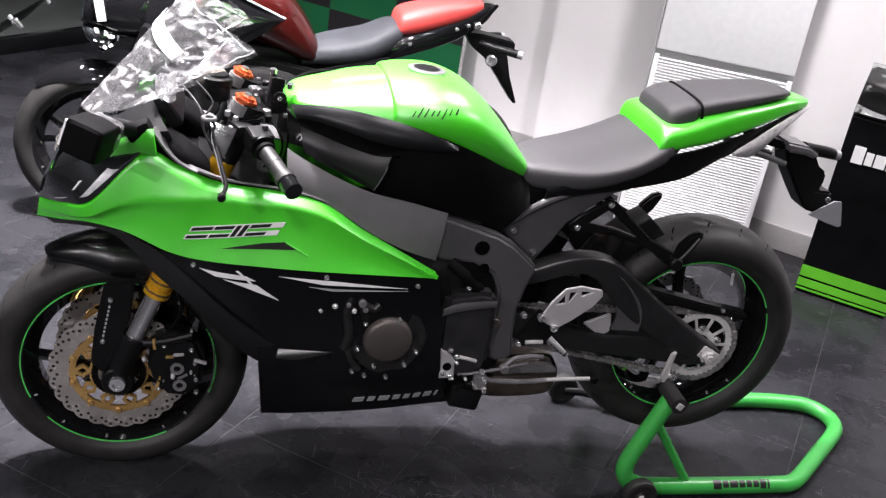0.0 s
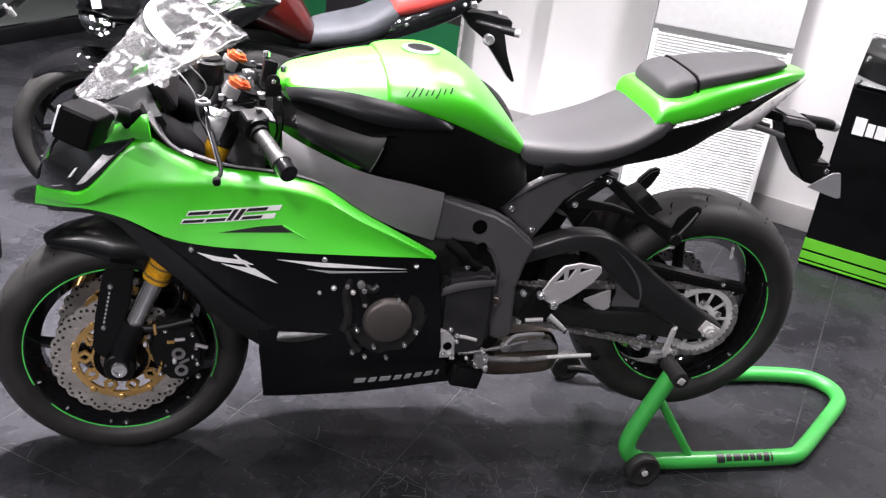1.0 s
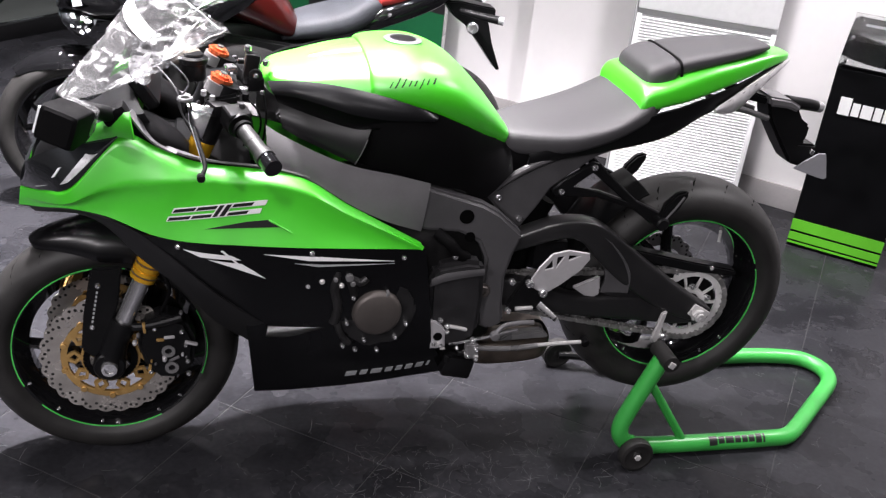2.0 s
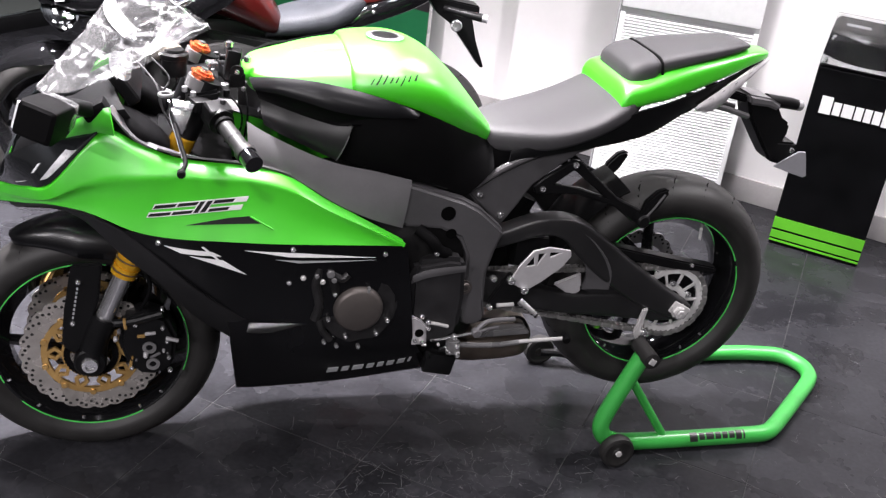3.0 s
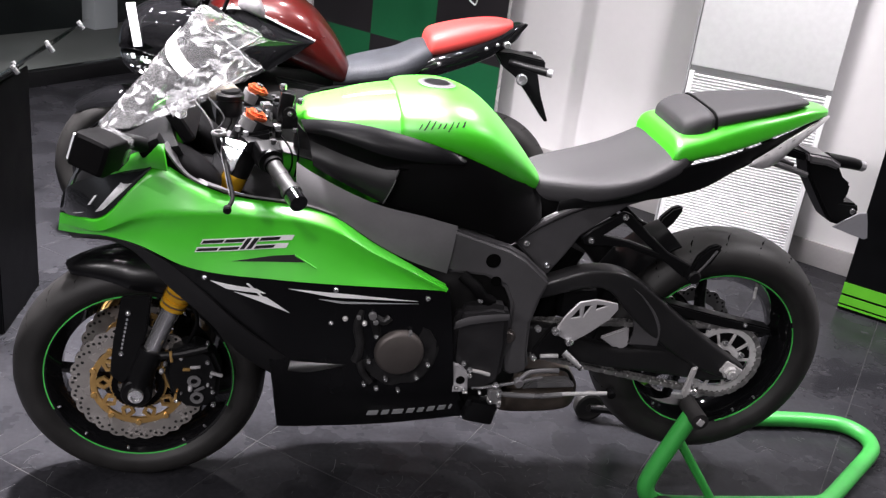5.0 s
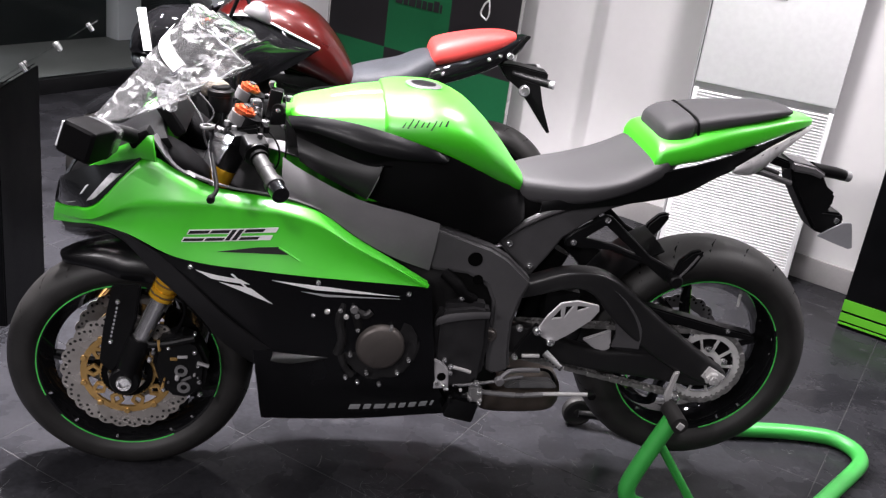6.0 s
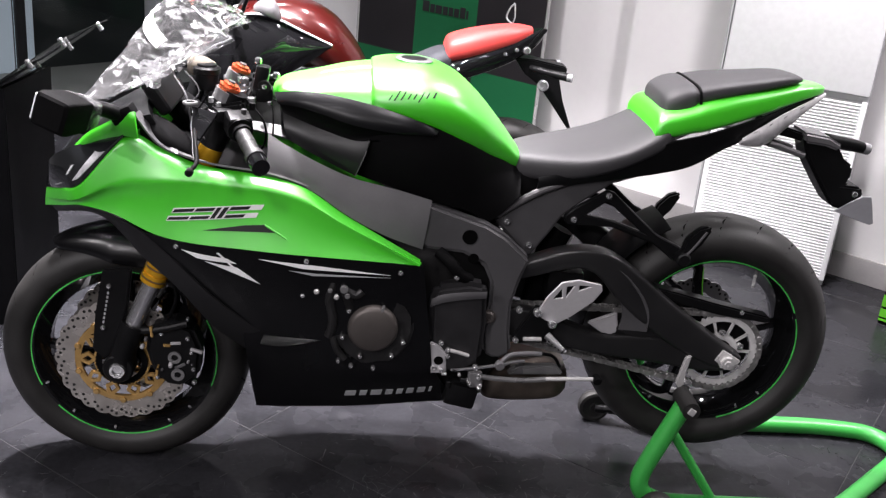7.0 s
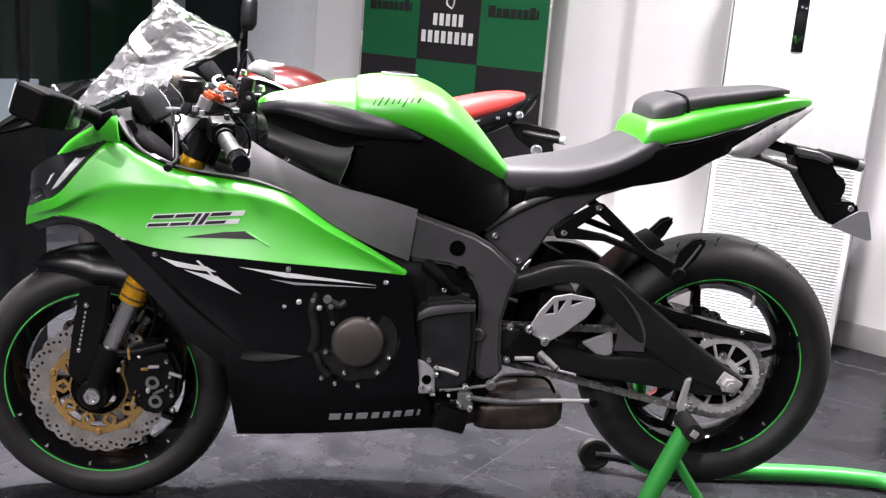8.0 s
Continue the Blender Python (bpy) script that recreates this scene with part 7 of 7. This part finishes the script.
# ---------------------------------------------------------------- the black and red roadster behind
def roadster():
    Y = 1.45
    bike = thing("roadster_motorcycle", (0.46, Y, 0), "black and dark red naked motorcycle with a red pillion seat", "motorcycle")
    fc, rc = (-0.188, Y, 0.286), (1.10, Y, 0.296)
    fw = motorcycle_wheel(bike, "front_wheel", fc, 0.286, 0.056, 0.2165, [], (20, 92, 164, 236, 308), 20, "black front road tyre")
    motorcycle_wheel(bike, "rear_wheel", rc, 0.296, 0.074, 0.2165, [], (20, 92, 164, 236, 308), 20, "black rear road tyre")
    petal_disc(fw, (fc[0], fc[2]), Y - 0.068, 0.140, 0.095, 22)
    rings = []
    for k in range(31):
        f = k / 30
        a = math.radians(133 - 90 * f)
        w, drop = 0.072 * min(1.0, 0.5 + 1.4 * f), 0.03 + 0.03 * min(1.0, f / 0.3)
        ring = []
        for r0, k0 in ((0.312, 1.0), (0.308, 0.96)):
            side = []
            for j in range(17):
                u = -1 + 2 * j / 16
                side.append((r0 - drop * abs(u) ** 2.2, w * k0 * math.sin(u * 1.3) / math.sin(1.3)))
            ring += [(fc[0] + r * math.cos(a), Y + h, fc[2] + r * math.sin(a)) for r, h in (side if r0 > 0.31 else reversed(side))]
        rings.append(ring)
    part("front_mudguard", rings_geo(rings), GLOSS_BLACK, bike, "glossy black front mudguard")
    for sy in (-1, 1):
        part("fork_leg", tube([(fc[0], Y + 0.095 * sy, fc[2]), (-0.10, Y + 0.095 * sy, 0.52), (0.03, Y + 0.095 * sy, 0.86)], 0.026, 14, smooth=False), SATIN_BLACK, bike, "black fork leg")
        part("handlebar", tube([(0.07, Y, 0.90), (0.08, Y + 0.12 * sy, 0.915), (0.10, Y + 0.22 * sy, 0.93), (0.15, Y + 0.35 * sy, 0.915)], 0.011, 10, 4), SATIN_BLACK, bike, "black handlebar")
        part("lever", tube([(0.06, Y + 0.20 * sy, 0.935), (0.05, Y + 0.27 * sy, 0.925), (0.09, Y + 0.37 * sy, 0.905)], 0.006, 8, 4), STEEL, bike)
        part("indicator", tube([(-0.02, Y + 0.08 * sy, 0.76), (-0.02, Y + 0.15 * sy, 0.76), (-0.025, Y + 0.19 * sy, 0.76)], 0.013, 10, 3, r_end=0.018), SATIN_BLACK, bike, "black front indicator")
    part("mirror_stem", tube([(0.07, Y + 0.22, 0.93), (0.060, Y + 0.28, 1.02), (0.072, Y + 0.30, 1.09)], 0.006, 8, 4), SATIN_BLACK, bike)
    part("mirror", hull([(0.062, 1.10, 1.14, 1.18, 0.02), (0.075, 1.085, 1.15, 1.215, 0.04), (0.105, 1.085, 1.155, 1.22, 0.045), (0.122, 1.11, 1.16, 1.20, 0.02)], 18, 4, 0.7, 0.7, Y + 0.30), SATIN_BLACK, bike, "black rear-view mirror")
    part("mirror_stem", tube([(0.12, Y - 0.24, 0.93), (0.15, Y - 0.28, 1.01), (0.168, Y - 0.30, 1.03), (0.19, Y - 0.30, 0.985)], 0.007, 8, 4), SATIN_BLACK, bike)
    part("mirror", hull([(0.172, 0.965, 0.972, 0.984, 0.03), (0.20, 0.958, 0.975, 1.004, 0.055), (0.235, 0.945, 0.968, 0.998, 0.06), (0.258, 0.938, 0.948, 0.962, 0.035)], 18, 4, 0.6, 0.6, Y - 0.31), FRAME_GREY, bike, "grey folded rear-view mirror")
    part("headlamp_cowl", hull([(-0.240, 0.735, 0.75, 0.775, 0.04), (-0.215, 0.725, 0.78, 0.84, 0.085), (-0.14, 0.70, 0.81, 0.90, 0.105), (-0.03, 0.70, 0.80, 0.915, 0.115), (0.04, 0.74, 0.82, 0.92, 0.10)], 26, 5, 0.7, 0.8, Y), GLOSS_BLACK, bike, "glossy black headlamp cowl")
    lamp_part = part("headlamp", hull([(-0.235, 0.700, 0.715, 0.730, 0.04), (-0.215, 0.675, 0.712, 0.738, 0.085), (-0.165, 0.635, 0.70, 0.742, 0.095), (-0.12, 0.68, 0.71, 0.740, 0.08)], 22, 4, 0.8, 0.8, Y), HEADLAMP, bike, "twin headlamp with bright reflectors")
    rng = random.Random(3)
    for k in range(14):
        part("reflector", block((-0.205 + 0.075 * rng.random(), Y - 0.092 + 0.006 * rng.random(), 0.668 + 0.060 * rng.random()), (0.014, 0.008, 0.010), Matrix.Rotation(rng.uniform(-1, 1), 4, "Y"), 0.002), LENS, lamp_part)
    part("paper_label", block((-0.178, Y - 0.108, 0.835), (0.030, 0.004, 0.15), Matrix.Rotation(-0.16, 4, "Y"), 0.001), PAPER, bike, "white paper sticker on the cowl")
    part("instrument_panel", block((0.00, Y, 0.935), (0.04, 0.15, 0.07), Matrix.Rotation(-0.7, 4, "Y"), 0.01), SATIN_BLACK, bike)
    part("fuel_tank", hull([(0.07, 0.80, 0.86, 0.915, 0.09), (0.11, 0.78, 0.87, 0.945, 0.13), (0.20, 0.76, 0.87, 0.972, 0.158), (0.32, 0.74, 0.85, 0.972, 0.165), (0.42, 0.71, 0.80, 0.930, 0.155), (0.50, 0.68, 0.75, 0.850, 0.13), (0.555, 0.67, 0.715, 0.765, 0.10), (0.568, 0.69, 0.715, 0.735, 0.07)], 34, 6, 0.66, 0.8, Y), RED_PAINT, bike, "dark red metallic fuel tank", angle=60)
    part("tank_cap", disc((0.22, Y, 0.976), 0.042, 0.012, 24, "z", 0.003), STEEL, bike, "bright filler cap")
    for sy in (1, -1):
        sh = Surf([(-0.02, -0.10, 0.86), (0.10, -0.150, 0.925), (0.22, -0.172, 0.925), (0.33, -0.180, 0.885), (0.43, -0.170, 0.845)],
                  [(-0.03, -0.12, 0.70), (0.10, -0.175, 0.66), (0.22, -0.185, 0.70), (0.34, -0.185, 0.775), (0.425, -0.172, 0.835)], 0.012)
        g = sh.sheet(0.006, 24, 8)
        e = tube([(0.05, -0.140, 0.905), (0.14, -0.166, 0.930), (0.22, -0.178, 0.928), (0.33, -0.186, 0.887), (0.43, -0.174, 0.845)], 0.004, 8, 5)
        mv = Matrix.Translation((0, Y, 0))
        p = part("tank_shroud", (g if sy > 0 else g.mirrored()).turned(mv), GLOSS_BLACK, bike, "glossy black tank shroud")
        part("shroud_edge", (e if sy > 0 else e.mirrored()).turned(mv), STEEL, p, "thin silver edge")
        sd = prism([(0.30, 0.70), (0.56, 0.665), (0.82, 0.735), (0.80, 0.66), (0.62, 0.58), (0.34, 0.60)], -0.135, -0.11, 0.008)
        part("side_panel", (sd if sy > 0 else sd.mirrored()).turned(mv), SATIN_BLACK, bike)
        sw = prism([(0.60, 0.42), (0.66, 0.45), (1.12, 0.33), (1.14, 0.29), (1.08, 0.26), (0.62, 0.35)], -0.12, -0.085, 0.008)
        part("swingarm", (sw if sy > 0 else sw.mirrored()).turned(mv), SATIN_BLACK, bike)
    part("engine", hull([(0.10, 0.28, 0.42, 0.56, 0.12), (0.16, 0.24, 0.43, 0.66, 0.17), (0.40, 0.22, 0.42, 0.68, 0.18), (0.60, 0.26, 0.42, 0.62, 0.15), (0.66, 0.32, 0.42, 0.55, 0.10)], 24, 4, 0.45, 0.45, Y), ENGINE_BLACK, bike, "black engine block")
    part("radiator", block((0.04, Y, 0.52), (0.05, 0.30, 0.28), Matrix.Rotation(-0.25, 4, "Y"), 0.008), MATTE_BLACK, bike)
    part("rider_seat", hull([(0.515, 0.655, 0.69, 0.715, 0.075), (0.56, 0.665, 0.705, 0.748, 0.105), (0.64, 0.675, 0.725, 0.772, 0.128), (0.73, 0.69, 0.745, 0.798, 0.130), (0.81, 0.725, 0.78, 0.838, 0.115), (0.86, 0.76, 0.80, 0.845, 0.09)], 30, 6, 0.6, 0.75, Y), SEAT_DARK, bike, "dark grey textured rider seat", angle=60)
    part("pillion_seat", hull([(0.838, 0.795, 0.83, 0.862, 0.07), (0.855, 0.795, 0.838, 0.888, 0.095), (0.92, 0.81, 0.855, 0.912, 0.102), (1.02, 0.842, 0.885, 0.936, 0.092), (1.10, 0.875, 0.908, 0.946, 0.072), (1.155, 0.905, 0.925, 0.942, 0.04)], 30, 6, 0.6, 0.75, Y), RED_VINYL, bike, "bright red pillion seat", angle=60)
    part("tail", hull([(0.78, 0.69, 0.72, 0.76, 0.09), (0.86, 0.72, 0.765, 0.81, 0.108), (0.98, 0.765, 0.815, 0.856, 0.105), (1.08, 0.81, 0.855, 0.895, 0.085), (1.17, 0.87, 0.905, 0.932, 0.05), (1.20, 0.91, 0.925, 0.938, 0.02)], 26, 6, 0.5, 0.6, Y), GLOSS_BLACK, bike, "glossy black tail with painted-in lamp reflections")
    # chrome discs stand in for ceiling-spot reflections along the tail
    for k in range(6):
        part("rivet", disc((0.885 + 0.042 * k, Y - 0.108 + 0.004 * k, 0.783 + 0.0165 * k), 0.007, 0.006, 12, bevel=0.002), CHROME, bike)
    part("grab_fin", prism([(1.12, 0.86), (1.15, 0.87), (1.205, 0.945), (1.19, 0.95)], Y - 0.07, Y - 0.06, 0.003), SATIN_BLACK, bike)
    car = part("plate_carrier", prism([(1.10, 0.83), (1.17, 0.83), (1.30, 0.81), (1.30, 0.775), (1.275, 0.765), (1.30, 0.68), (1.345, 0.575), (1.335, 0.572), (1.26, 0.665), (1.20, 0.735), (1.14, 0.775)], Y - 0.04, Y + 0.04, 0.006), SATIN_BLACK, bike, "black number plate carrier")
    for sy in (-1, 1):
        st = part("indicator", tube([(1.16, Y + 0.05 * sy, 0.80), (1.22, Y + 0.10 * sy, 0.795), (1.285, Y + 0.135 * sy, 0.79)], 0.011, 12, 4, r_end=0.016), SATIN_BLACK, car, "black rear indicator")
        part("indicator_lens", tube([(1.283, Y + 0.134 * sy, 0.79), (1.302, Y + 0.142 * sy, 0.789)], 0.0155, 12), BOLT, st, "smoky indicator lens")
    part("tail_lamp", disc((1.215, Y - 0.045, 0.735), 0.022, 0.02, 16, bevel=0.005), BOLT, car, "round dark reflector")
    part("lock_ring", disc((1.135, Y - 0.07, 0.865), 0.014, 0.02, 14, bevel=0.004), CHROME, car)
    part("exhaust", tube([(0.45, Y - 0.06, 0.27), (0.70, Y - 0.10, 0.30), (0.95, Y + 0.14, 0.36)], 0.035, 14, 5), EXHAUST, bike)
    part("side_stand", tube([(0.45, Y - 0.12, 0.28), (0.52, Y - 0.22, 0.012)], 0.010, 10), SATIN_BLACK, bike, "side stand folded out")


roadster()

lay_floor()
scuffs()
